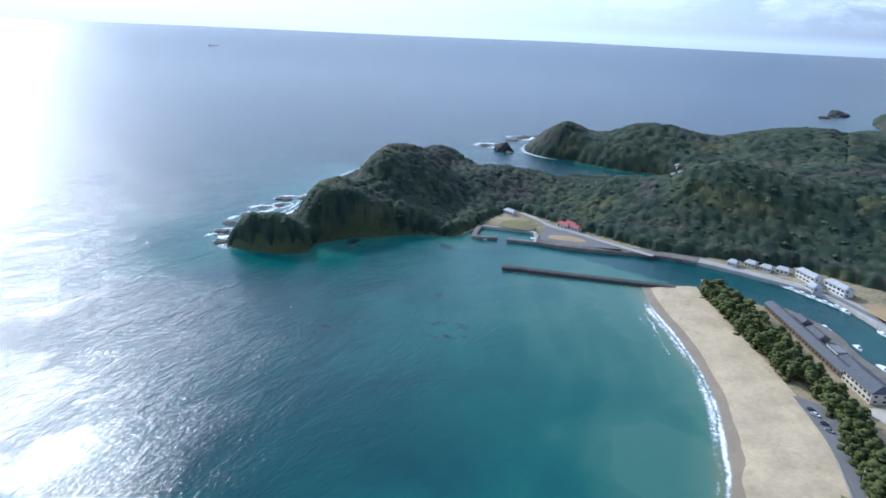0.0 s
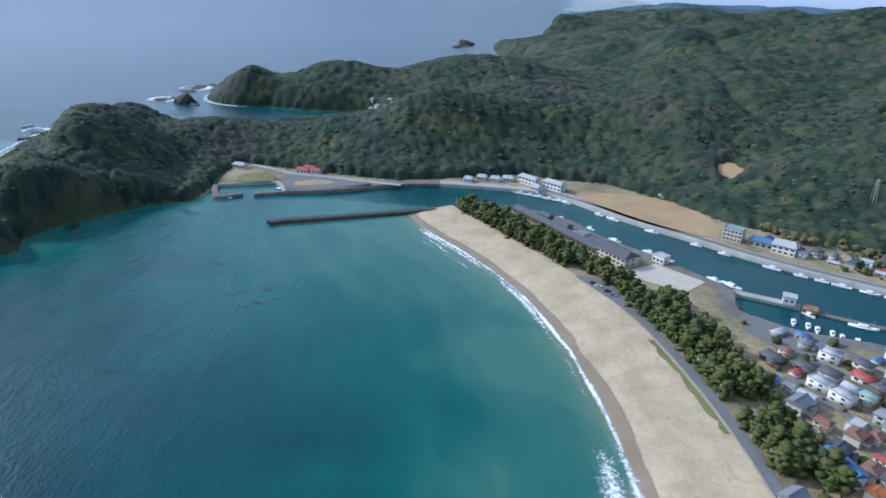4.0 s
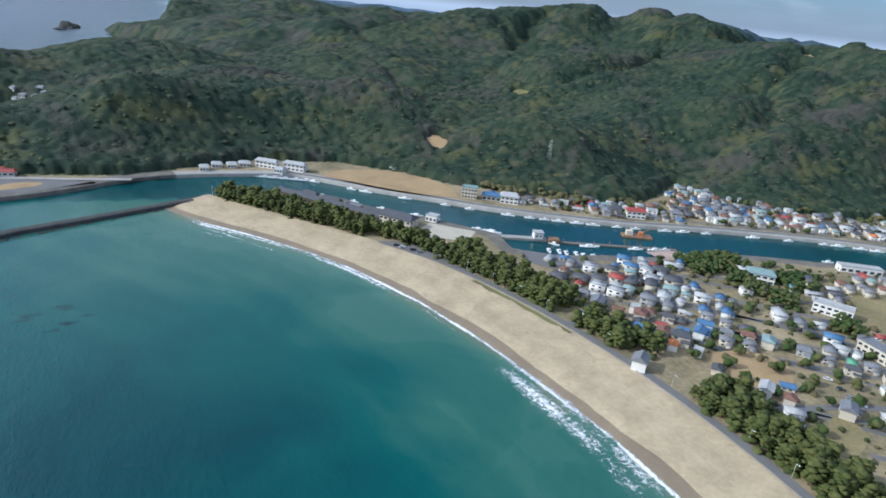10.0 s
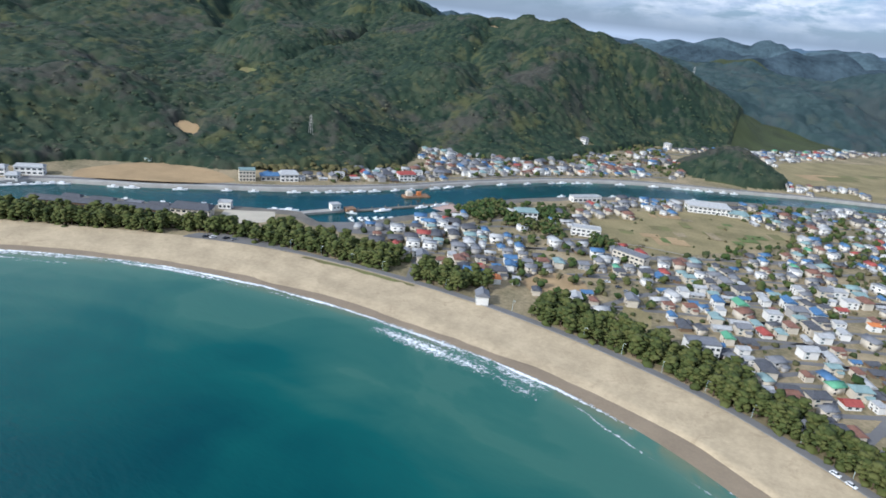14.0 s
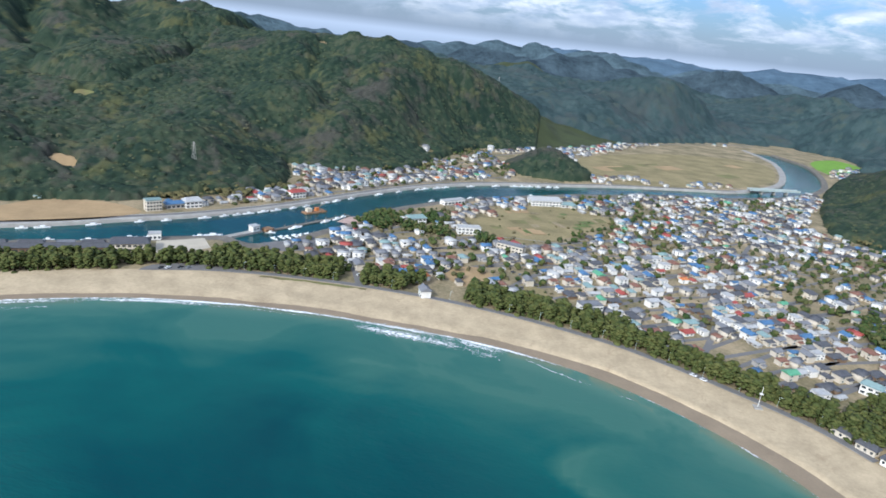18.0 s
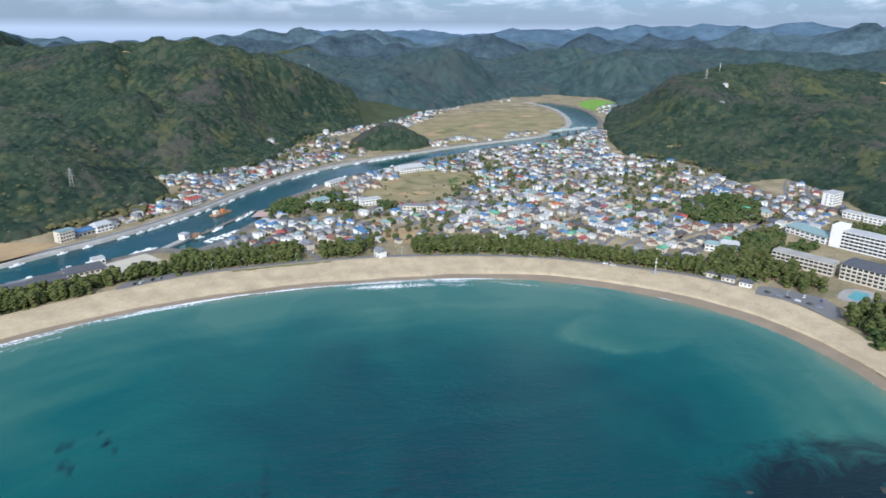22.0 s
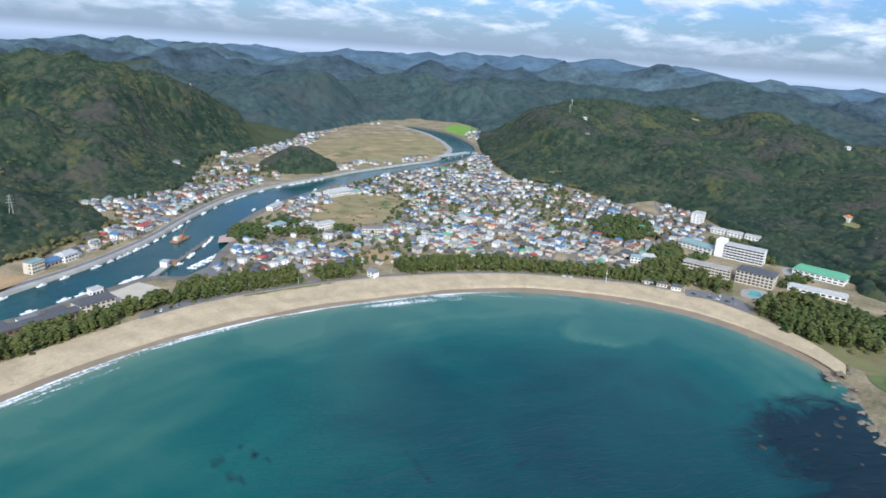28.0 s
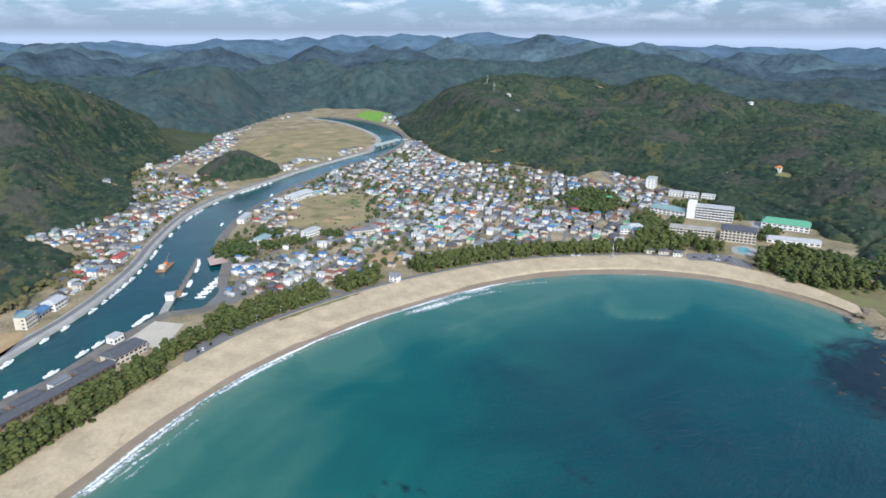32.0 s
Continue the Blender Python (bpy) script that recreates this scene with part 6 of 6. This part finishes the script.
# ---- bridge, masts, harbour gear ----
br = thing("bridge", "pale green girder bridge over the river", "bridge", loc=(424, 1080, 0), rz=radians(24))
part("deck", boxm(-48, -4, 6.6, 48, 4, 7.2), M_CONC, br)
for s in (-1, 1):
    part("girder", boxm(-48, s * 3.6 - 0.3, 5.2, 48, s * 3.6 + 0.3, 6.58), M_PALESTEEL, br, "pale green steel girder")
    part("railing", boxm(-48, s * 3.9 - 0.06, 7.2, 48, s * 3.9 + 0.06, 8.3), M_PALESTEEL, br)
for x in (-24, 0, 24):
    part("pier", boxm(x - 0.9, -3.4, -4, x + 0.9, 3.4, 5.2), M_CONC, br)


def pylon(x, y, h):
    t = thing("pylon", "steel lattice power pylon among trees", "pylon", loc=(x, y, z_at(x, y)))
    for a in range(4):
        sx, sy = (1, 1, -1, -1)[a], (1, -1, -1, 1)[a]
        bm = bmesh.new()
        lo = [bm.verts.new((sx * 2.0 + dx, sy * 2.0 + dy, -1)) for dx, dy in ((-.1, -.1), (.1, -.1), (.1, .1), (-.1, .1))]
        hi = [bm.verts.new((sx * 0.35 + dx, sy * 0.35 + dy, h)) for dx, dy in ((-.1, -.1), (.1, -.1), (.1, .1), (-.1, .1))]
        for i in range(4):
            bm.faces.new((lo[i], lo[(i + 1) % 4], hi[(i + 1) % 4], hi[i]))
        part("leg", bm, M_WALLG, t)
    for k, z in enumerate((h * 0.68, h * 0.8, h * 0.92)):
        part("crossarm", boxm(-3.6 + k * 0.5, -0.2, z, 3.6 - k * 0.5, 0.2, z + 0.2), M_WALLG, t)
    for z in (h * 0.2, h * 0.4, h * 0.56):
        r = 2.2 - 1.85 * z / h
        part("brace", boxm(-r, -0.06, z, r, 0.06, z + 0.12), M_WALLG, t)


pylon(-303, 665, 24)
pylon(-33, 1365, 26)
pylon(652, 1012, 24)

bg = thing("crane_barge", "rust-brown crane barge moored in the river", "barge", loc=(-160, 628, 0), rz=radians(52))
part("hull", boxm(-12, -4.5, -0.8, 12, 4.5, 1.5, bevel=0.3), M_STEEL, bg)
part("deckhouse", boxm(-9, -2.5, 1.5, -4, 2.5, 5.0, bevel=0.1), M_WALLC, bg)
part("crane_cab", boxm(1, -1.6, 1.5, 4.5, 1.6, 4.6, bevel=0.1), ROOFS["orange"], bg, "orange crane cab")
bm = cyl(0.35, 0.2, 0, 13, 6)
bmesh.ops.rotate(bm, verts=bm.verts, cent=(0, 0, 0), matrix=Matrix.Rotation(radians(58), 3, "Y"))
bmesh.ops.translate(bm, verts=bm.verts, vec=(3, 0, 3.6))
part("boom", bm, M_STEEL, bg)
for s in (-1, 1):
    part("bollard", cyl(0.3, 0.3, 1.5, 2.2, 8, at=(10.5, s * 3.6, 0)), M_STEEL, bg)

pt = thing("pontoon", "long dark floating pontoon with moored boats", "pontoon", loc=(-152, 590, 0), rz=radians(59))
part("deck", boxm(-50, -2, -0.5, 50, 2, 0.9, bevel=0.1), M_DARKCONC, pt)
part("landing_box", boxm(-50, -3.4, 0.9, -42, 3.4, 3.4, bevel=0.15), M_STEEL, pt, "dark landing structure")
for x in range(-38, 50, 12):
    part("pile", cyl(0.25, 0.25, -2, 2.6, 8, at=(x, 2.3, 0)), M_STEEL, pt)
pr = thing("pier", "short concrete pier with a white cabin", "pier", loc=(-189, 534, 0), rz=radians(60))
part("deck", boxm(-22, -3, -2, 16, 3, 1.8, bevel=0.1), M_CONC, pr)
part("cabin", boxm(6, -3.2, 1.8, 13, 3.2, 6.6, bevel=0.15), M_WALLW, pr, "white square cabin")
part("cabin_roof", boxm(5.6, -3.6, 6.6, 13.4, 3.6, 7.0), ROOFS["pale"], pr)
for x in (8, 11):
    part("window", boxm(x - 0.7, -3.26, 3.6, x + 0.7, -3.2, 4.8), M_GLASS, pr)


def boat_proto(l, w, label):
    t = thing("motor_boat", label, "boat", "boats moored along the river")
    bm = bmesh.new()
    secs = [(-0.5, 0.85, 0.0), (-0.2, 1.0, 0.0), (0.15, 0.95, 0.03), (0.38, 0.55, 0.1), (0.5, 0.04, 0.22)]
    rings = []
    for f, b, r in secs:
        x, hw = f * l, b * w / 2
        rings.append([bm.verts.new(p) for p in ((x, -hw, 0.75 + r * w), (x, -hw * 0.72, -0.25), (x, hw * 0.72, -0.25), (x, hw, 0.75 + r * w))])
    for a, b in zip(rings[:-1], rings[1:]):
        for i in range(4):
            bm.faces.new((a[i], a[(i + 1) % 4], b[(i + 1) % 4], b[i]))
    bm.faces.new(rings[0]), bm.faces.new(rings[-1][::-1])
    bmesh.ops.recalc_face_normals(bm, faces=bm.faces[:])
    part("hull", bm, M_BOAT, t)
    part("cabin", boxm(-0.18 * l, -0.3 * w, 0.7, 0.14 * l, 0.3 * w, 2.1, bevel=0.12), M_BOAT, t)
    part("windscreen", boxm(0.14 * l, -0.27 * w, 1.25, 0.16 * l, 0.27 * w, 1.95), M_GLASS, t)
    part("deck", boxm(-0.46 * l, -0.36 * w, 0.66, -0.2 * l, 0.36 * w, 0.74), M_PALESTEEL, t, "pale blue-green deck")
    part("mast", cyl(0.06, 0.04, 2.0, 3.8, 6), M_PALESTEEL, t)
    return t


BOATS = [boat_proto(8.5, 2.7, "small white motor boat moored at the quay"), boat_proto(11.5, 3.3, "white fishing boat with a low cabin"), boat_proto(15, 4.2, "large white cruiser beside the pontoon")]
for b in BOATS:
    b.location = (0, 0, -500)


def moor(k, x, y, rz):
    copy_thing(BOATS[k], pose(x, y, 0.02, 0, 0, rz))


rg = np.random.default_rng(91)
fb = offset_line(FARBANK, -3.2)
d = np.r_[0, np.cumsum(np.hypot(*np.diff(fb, axis=0).T))]
s = s0 = d[np.argmin(np.hypot(fb[:, 0] + 373, fb[:, 1] - 455))]
while s < d[-1] * 0.5:
    x, y = np.interp(s, d, fb[:, 0]), np.interp(s, d, fb[:, 1])
    x2, y2 = np.interp(s + 3, d, fb[:, 0]), np.interp(s + 3, d, fb[:, 1])
    moor(int(rg.integers(0, 2)), x, y, math.degrees(math.atan2(y2 - y, x2 - x)) + 180 * int(rg.integers(0, 2)))
    s += 11 + 30 * rg.random() ** 2
for i in range(6):
    moor(1, -401 + i * 5, 408 + i * 7.5, 62)
for x, y, k, a in ((-158, 571, 2, 59), (-140, 602, 1, 59), (-133, 616, 1, 59), (-130, 624, 0, 59), (-172, 548, 0, 20), (-250, 494, 1, 35), (-262, 486, 1, 35), (-284, 468, 1, 28), (-308, 456, 0, 28), (-330, 438, 1, 45), (-218, 513, 1, 30), (-210, 520, 2, 30), (-60, 735, 0, 48), (-20, 775, 0, 45), (50, 832, 0, 40), (-395, 208, 1, 70), (-368, 168, 0, 80)):
    moor(k, x, y, a)
for i in range(9):
    moor(0, -163 + i * 4.2, 534 + i * 4.4 + (i % 2) * 1.5, -30)
for b in BOATS:
    for o in (*b.children, b):
        bpy.data.objects.remove(o)


CARPAINT = [material("white_car_paint", (0.75, 0.75, 0.75), 0.25, 0.03, 1, 4, 0), material("black_car_paint", (0.03, 0.03, 0.035), 0.2, 0.1, 1, 4, 0), material("silver_car_paint", (0.42, 0.43, 0.45), 0.25, 0.05, 1, 4, 0, metal=0.5), material("blue_car_paint", (0.05, 0.09, 0.25), 0.25, 0.05, 1, 4, 0)]


def car(x, y, z, rz, k):
    word = ("white", "black", "silver", "dark blue")[k]
    t = thing("car", "%s parked car beside the beach" % word, "car", "parked cars", loc=(x, y, z), rz=radians(rz))
    bm = boxm(-2.1, -0.85, 0.35, 2.1, 0.85, 0.95, bevel=0.14)
    part("body", bm, CARPAINT[k], t)
    cb = bmesh.new()
    lo = [cb.verts.new(p) for p in ((-1.7, -0.78, 0.94), (1.0, -0.78, 0.94), (1.0, 0.78, 0.94), (-1.7, 0.78, 0.94))]
    hi = [cb.verts.new(p) for p in ((-1.3, -0.62, 1.42), (0.4, -0.62, 1.42), (0.4, 0.62, 1.42), (-1.3, 0.62, 1.42))]
    for i in range(4):
        cb.faces.new((lo[i], lo[(i + 1) % 4], hi[(i + 1) % 4], hi[i]))
    part("glasshouse", cb, M_GLASS, t)
    part("roof", boxm(-1.32, -0.64, 1.4, 0.42, 0.64, 1.47, bevel=0.02), CARPAINT[k], t)
    for wx in (-1.3, 1.3):
        for wy in (-0.8, 0.8):
            wh = part("wheel", cyl(0.32, 0.32, wy - 0.1, wy + 0.1, 12, "Y", at=(wx, 0, 0.32)), M_RUBBER, t)
            part("rim", cyl(0.19, 0.19, wy - 0.12, wy + 0.12, 10, "Y", at=(wx, 0, 0.32)), M_PALESTEEL, wh, "pale steel rim")


for x, y, k, a in ((-204, 431, 1, 70), (-200, 433, 0, 70), (-193, 437, 1, 70), (-188, 439, 2, 70), (236, 318, 1, -55), (240, 311, 2, -55), (243, 306, 1, -55), (246, 300, 0, -55), (250, 293, 1, -55), (256, 305, 0, 40), (252, 287, 2, -55), (262, 296, 3, 40), (150, 398, 0, -35), (155, 394, 0, -35), (-75, 475, 0, 80), (44, 528, 2, 20), (50, 526, 0, 20), (38, 532, 1, 20), (30, 536, 0, 30)):
    car(x, y, 3.36 if x > 200 or x < -150 else 3.32 if x > 100 else 3.12, a, k)

mast = thing("signal_mast", "slender white steel beach mast on a base", "mast", loc=(179, 372, 3.1))
part("pole", cyl(0.2, 0.1, 0, 13, 8), M_WALLW, mast)
part("base", boxm(-2.2, -2.2, -0.5, 2.2, 2.2, 0.8, bevel=0.1), M_CONC, mast)
part("platform", boxm(-0.9, -0.9, 8.6, 0.9, 0.9, 8.8), M_WALLW, mast)
lm = thing("light_post", "white lamp post at the jetty root", "post", loc=(-351, 356, 2.6))
part("pole", cyl(0.15, 0.1, -0.5, 6, 8), M_WALLW, lm)
part("lamp", cyl(0.4, 0.3, 6, 6.8, 8), M_WALLW, lm)
for i in range(22):
    x, y = along(s_of(-150, 446) + i * 21, 7.2)
    q = thing("street_lamp", "slim grey lamp post on the beach road", "lamp post", "lamps on the beach road", loc=(x, y, 3.2))
    part("pole", cyl(0.11, 0.07, -0.3, 6.2, 6), M_PALESTEEL, q)
    part("arm", boxm(0, -0.06, 6.05, 1.3, 0.06, 6.2), M_PALESTEEL, q)
    part("lamp", boxm(1.0, -0.15, 5.92, 1.6, 0.15, 6.06), M_WALLW, q)


# ---- rocks ----
ROCKM = []
for i in range(6):
    bm = bmesh.new()
    bmesh.ops.create_icosphere(bm, subdivisions=2, radius=1)
    for v in bm.verts:
        n = noise.noise(v.co * 1.1 + Vector((i * 3.7, 1, 2))) * 0.6 + noise.noise(v.co * 2.9 + Vector((i, 5, 1))) * 0.3
        v.co *= 1 + n
        v.co.z = max(v.co.z * 0.7, -0.3)
    ROCKM.append(bm_mesh("rock", bm, M_ROCK))
TANM = []
for me in ROCKM:
    me2 = me.copy()
    me2.materials[0] = M_TANROCK
    TANM.append(me2)


def rock(x, y, r, tall=1.0, label="dark wave-washed sea rock", group="rocks off the headland", mat=None):
    o = new("rock", (TANM if mat else ROCKM)[int(rg.integers(0, 6))])
    o.location = (x, y, -0.1 * r)
    o.scale = (r * (0.8 + 0.6 * rg.random()), r * (0.6 + 0.5 * rg.random()), r * 0.6 * tall)
    o.rotation_euler = (0, 0, 6.28 * rg.random())
    return tagged(o, label, "rock", group)


for x, y, r, tl in ((-806, -8, 13, 1.9), (-821, -47, 14, 0.35), (-845, -40, 10, 0.3), (-900, -36, 14, 0.4), (-952, -32, 16, 0.4), (-975, -20, 9, 0.5), (-790, 8, 9, 0.6), (-368, -65, 10, 0.5), (-385, -52, 8, 0.6), (-345, -50, 9, 0.4), (-327, -61, 8, 0.3), (-300, -48, 9, 0.45), (-270, -42, 9, 0.5), (-250, -30, 8, 0.6), (-228, -10, 7, 0.7), (-232, 10, 6, 0.7), (-560, -98, 8, 0.5), (-590, -105, 7, 0.5), (-620, -129, 8, 0.4), (-575, -90, 6, 0.7), (-248, 58, 5, 0.8), (-282, 86, 4, 0.7), (-338, 100, 4, 0.7), (-1400, 470, 14, 0.6), (-1440, 440, 12, 0.5), (-1500, 480, 10, 0.6), (-1250, 350, 12, 0.4), (-1300, 330, 10, 0.4), (-1350, 350, 11, 0.4), (-1900, 470, 30, 1.0), (-1960, 480, 24, 0.8), (-1820, 440, 22, 0.6), (-1726, -16, 6, 0.3), (-1664, 175, 8, 0.3)):
    rock(x, y, r, tl * 1.35)
for i in range(95):
    f = rg.random()
    p = np.array([(205, 166), (176, 134), (150, 108), (134, 84), (118, 40)])
    k = f * 4
    a = p[min(int(k), 3)] + (p[min(int(k), 3) + 1] - p[min(int(k), 3)]) * (k % 1)
    rock(a[0] + rg.normal() * 4.5 + 1, a[1] + rg.normal() * 4.5 - 1, 1.4 + 3.8 * rg.random() ** 2, 0.7, "tan shore rock at the end of the beach", "rocks at the beach end", True)
for x, y, r in ((75, 132, 2.6), (84, 140, 1.5), (118, 127, 2.2), (128, 120, 1.8), (102, 118, 1.6), (140, 128, 2.4), (112, 98, 1.8), (152, 132, 2.5), (160, 140, 2.0)):
    rock(x, y, r, 0.7, "small rock awash over dark reef", "rocks at the beach end")
for i in range(16):
    rock(192 + 34 * rg.random(), 140 + 34 * rg.random(), 1.2 + 2.2 * rg.random(), 0.9, "tan shore rock at the end of the beach", "rocks at the beach end", True).location.z = 2.6
for i in range(70):
    f = i / 70
    x, y = -341 + 33 * f + rg.normal() * 1.2, 322 - 106 * f
    rock(x + (5.0 if rg.random() < 0.6 else -5.0), y, 1.0 + 0.8 * rg.random(), 1.0, "dark armour stone beside the jetty", "jetty stones")


# ---- surf ----
def foam_material(name, cut, scale):
    m = bpy.data.materials.new(name)
    m.use_nodes = True
    t = m.node_tree
    p = t.nodes["Principled BSDF"]
    p.inputs["Base Color"].default_value = (0.86, 0.88, 0.88, 1)
    p.inputs["Roughness"].default_value = 0.7
    g = t.nodes.new("ShaderNodeNewGeometry")
    n = nd(t, "ShaderNodeTexNoise", Scale=scale, Detail=6.0, Roughness=0.7, Distortion=0.6)
    t.links.new(g.outputs["Position"], n.inputs["Vector"])
    e = t.nodes.new("ShaderNodeAttribute")
    e.attribute_name = "thick"
    f = ramp(t, mathn(t, "ADD", n.outputs[0], mathn(t, "MULTIPLY", mathn(t, "SUBTRACT", e.outputs["Fac"], 0.5), 0.6)), [(cut, (0, 0, 0)), (cut + 0.26, (1, 1, 1))])
    tr = t.nodes.new("ShaderNodeBsdfTransparent")
    mx = t.nodes.new("ShaderNodeMixShader")
    t.links.new(f, mx.inputs[0])
    t.links.new(tr.outputs[0], mx.inputs[1])
    t.links.new(p.outputs[0], mx.inputs[2])
    t.links.new(mx.outputs[0], t.nodes["Material Output"].inputs[0])
    return m


M_FOAM = foam_material("sea_foam", 0.46, 0.55)


def surf(name, line, half, z, label, peak=1.0):
    n = len(line)
    cols = [lift(offset_line(line, o * half), z) for o in (-1, -0.4, 0, 0.4, 1)]
    ob = strip(name, cols, M_FOAM, label, "foam", "stuff")
    ends = np.minimum(1, np.minimum(np.arange(n), np.arange(n)[::-1]) / max(2, n * 0.12))
    ends = ends * np.clip(0.35 + 1.35 * fbm(np.arange(n) / 11.0 + line[0][0], np.zeros(n) + 3.0, 3), 0, 1.1)
    th = np.concatenate([w * peak * ends for w in (0.0, 0.7, 1.0, 0.75, 0.05)])
    at = ob.data.attributes.new("thick", "FLOAT", "POINT")
    at.data.foreach_set("value", th.astype(np.float32))


wl = sh - nrm * (1.2 + wob * 0.35)[:, None]
surf("swash_foam", wl[:165], 2.4, 0.13, "white swash along the open beach", 0.95)
surf("swash_foam", wl[160:], 1.5, 0.125, "faint swash along the sheltered beach end", 0.5)
surf("swash_foam", (sh - nrm * (4.2 + wob * 0.5)[:, None])[4:80], 4.6, 0.115, "lacy white wash behind the breaking wave", 0.72)
surf("wave_foam", sh[14:104] - nrm[14:104] * (5.5 + wob[14:104] * 0.8)[:, None], 2.6, 0.10, "thin broken wave foam off the beach", 0.42)
for pts, hw, pk in (([(-66, 399), (-42, 396), (-15, 394), (8, 391), (24, 388), (40, 385)], 9.5, 0.72), ([(-72, 403), (-45, 404), (-15, 402), (15, 397), (45, 391)], 5.5, 0.72), ([(-284, 325), (-268, 334), (-248, 347), (-230, 355)], 2.4, 0.55), ([(44, 392), (64, 381), (90, 369), (119, 358)], 1.5, 0.55), ([(155, 336), (161, 330), (167, 323)], 1.6, 0.7), ([(-291, 327), (-269, 339), (-244, 351), (-228, 358)], 2.2, 0.6)):
    q = dense(pts, 2)
    q = q + np.column_stack([fbm(q[:, 0] / 7, q[:, 1] / 7, 2), fbm(q[:, 1] / 7, q[:, 0] / 7 + 5, 2)]) * 2.5
    surf("breaker", q, hw, 0.22, "small white breaking wave", pk)
hl = HEADLAND[(HEADLAND[:, 0] < -222) & (HEADLAND[:, 0] > -620) & (HEADLAND[:, 1] < 40)]
surf("rock_foam", offset_line(hl, 5.0), 9.0, 0.12, "white surf round the headland rocks", 0.95)
surf("rock_foam", offset_line(hl, 15.0), 6.0, 0.13, "broken white surf off the headland rocks", 0.66)
hl2 = HEADLAND[(HEADLAND[:, 0] < -780) & (HEADLAND[:, 0] > -990) & (HEADLAND[:, 1] < 200)]
surf("rock_foam", offset_line(hl2, 6.0), 8.0, 0.12, "white surf round the far rocks", 0.92)
ang = np.linspace(0, 6.283, 24)
for x, y, r in ((-368, -62, 16), (-327, -58, 16), (-285, -46, 16), (-240, -22, 15), (-251, -31, 11), (-302, -49, 12), (-347, -51, 12), (-386, -53, 12), (-229, -8, 10), (-578, -92, 12), (-621, -128, 13), (-600, -108, 18), (-825, -46, 26), (-940, -34, 28)):
    k2 = r * (0.55 + 0.9 * fbm(np.cos(ang) * 1.3 + x, np.sin(ang) * 1.3 + y, 3))
    surf("rock_foam", np.column_stack([x + k2 * np.cos(ang), y + k2 * 0.8 * np.sin(ang)])[:22], r * 0.40, 0.14, "white foam washing round a rock", 0.74)

# a ship far out
sp = thing("cargo_ship", "small dark cargo ship far out at sea", "ship", loc=(-2473, -2482, SEA_RISE * float(smooth(2600, 5400, math.hypot(2473, 2732))) - 1.5), rz=radians(138))
part("hull", boxm(-28, -5, -3, 28, 5, 2.2, bevel=0.8), M_STEEL, sp)
part("bridge_house", boxm(-25, -4, 2.2, -18, 4, 6.5, bevel=0.4), M_WALLG, sp)
part("hatch", boxm(-14, -3.5, 2.2, 22, 3.5, 3.0), M_STEEL, sp)

# bare places in the woods, laid over the slope
for cx0, cy0, cr, mt in CLEARINGS:
    n = 16
    sx, sy = np.meshgrid(np.linspace(cx0 - cr * 1.2, cx0 + cr * 1.2, n), np.linspace(cy0 - cr * 1.1, cy0 + cr * 1.1, n))
    keep = np.hypot(sx - cx0, (sy - cy0) * 1.15) + 5 * (fbm(sx / 9, sy / 9, 2) - 0.4)
    o = new("clearing", raw_mesh("clearing", np.stack([sx.ravel(), sy.ravel(), (height(sx.ravel(), sy.ravel()) + 0.7 - np.clip(keep.ravel() - cr * 0.95, 0, 30) * 0.4)], 1), grid_faces(n, n), mt, None, True))
    tagged(o, {M_BARE: "bare tan earth scar on the wooded slope", M_DRY: "dry grass clearing on the wooded slope", M_CONC: "pale cut of a hill road", M_TURF: "rough turf round a hillside house"}[mt], "clearing", kind="structure")

# cottages and white blocks on the wooded hills
for x, y, w, c, words in ((687, 1003, 8, "pale", "small white cottage in a hillside clearing"), (614, 908, 7, "grey", "small pale cottage under hillside trees"), (994, 629, 9, "pale", "white villa high in the woods"), (118, 1566, 10, "pale", "white block in the upper valley woods"), (185, 1660, 14, "pale", "white block in the upper valley woods"), (200, 1652, 11, "pale", "white block in the upper valley woods"), (218, 1586, 12, "brown", "brown-roofed house in the upper valley"), (-112, 1002, 9, "grey", "grey house at the head of the village"), (-20, 1118, 9, "pale", "white house at the head of the village")):
    storeyed(words, w, 7, 2, M_WALLW, ROOFS[c], (x, y, z_at(x, y) + 1.2), -20, 3, 1.6, False, name="house", category="house")
hm = thing("radio_mast", "white radio mast on the wooded hill", "mast", loc=(807, 1190, z_at(807, 1190)))
part("pole", cyl(0.5, 0.2, -1, 22, 6), M_WALLW, hm)
part("platform", boxm(-1.6, -1.6, 15, 1.6, 1.6, 15.4), M_WALLW, hm)
part("hut", boxm(-3, 2, -1, 2, 6, 3.4, bevel=0.1), M_WALLW, hm)
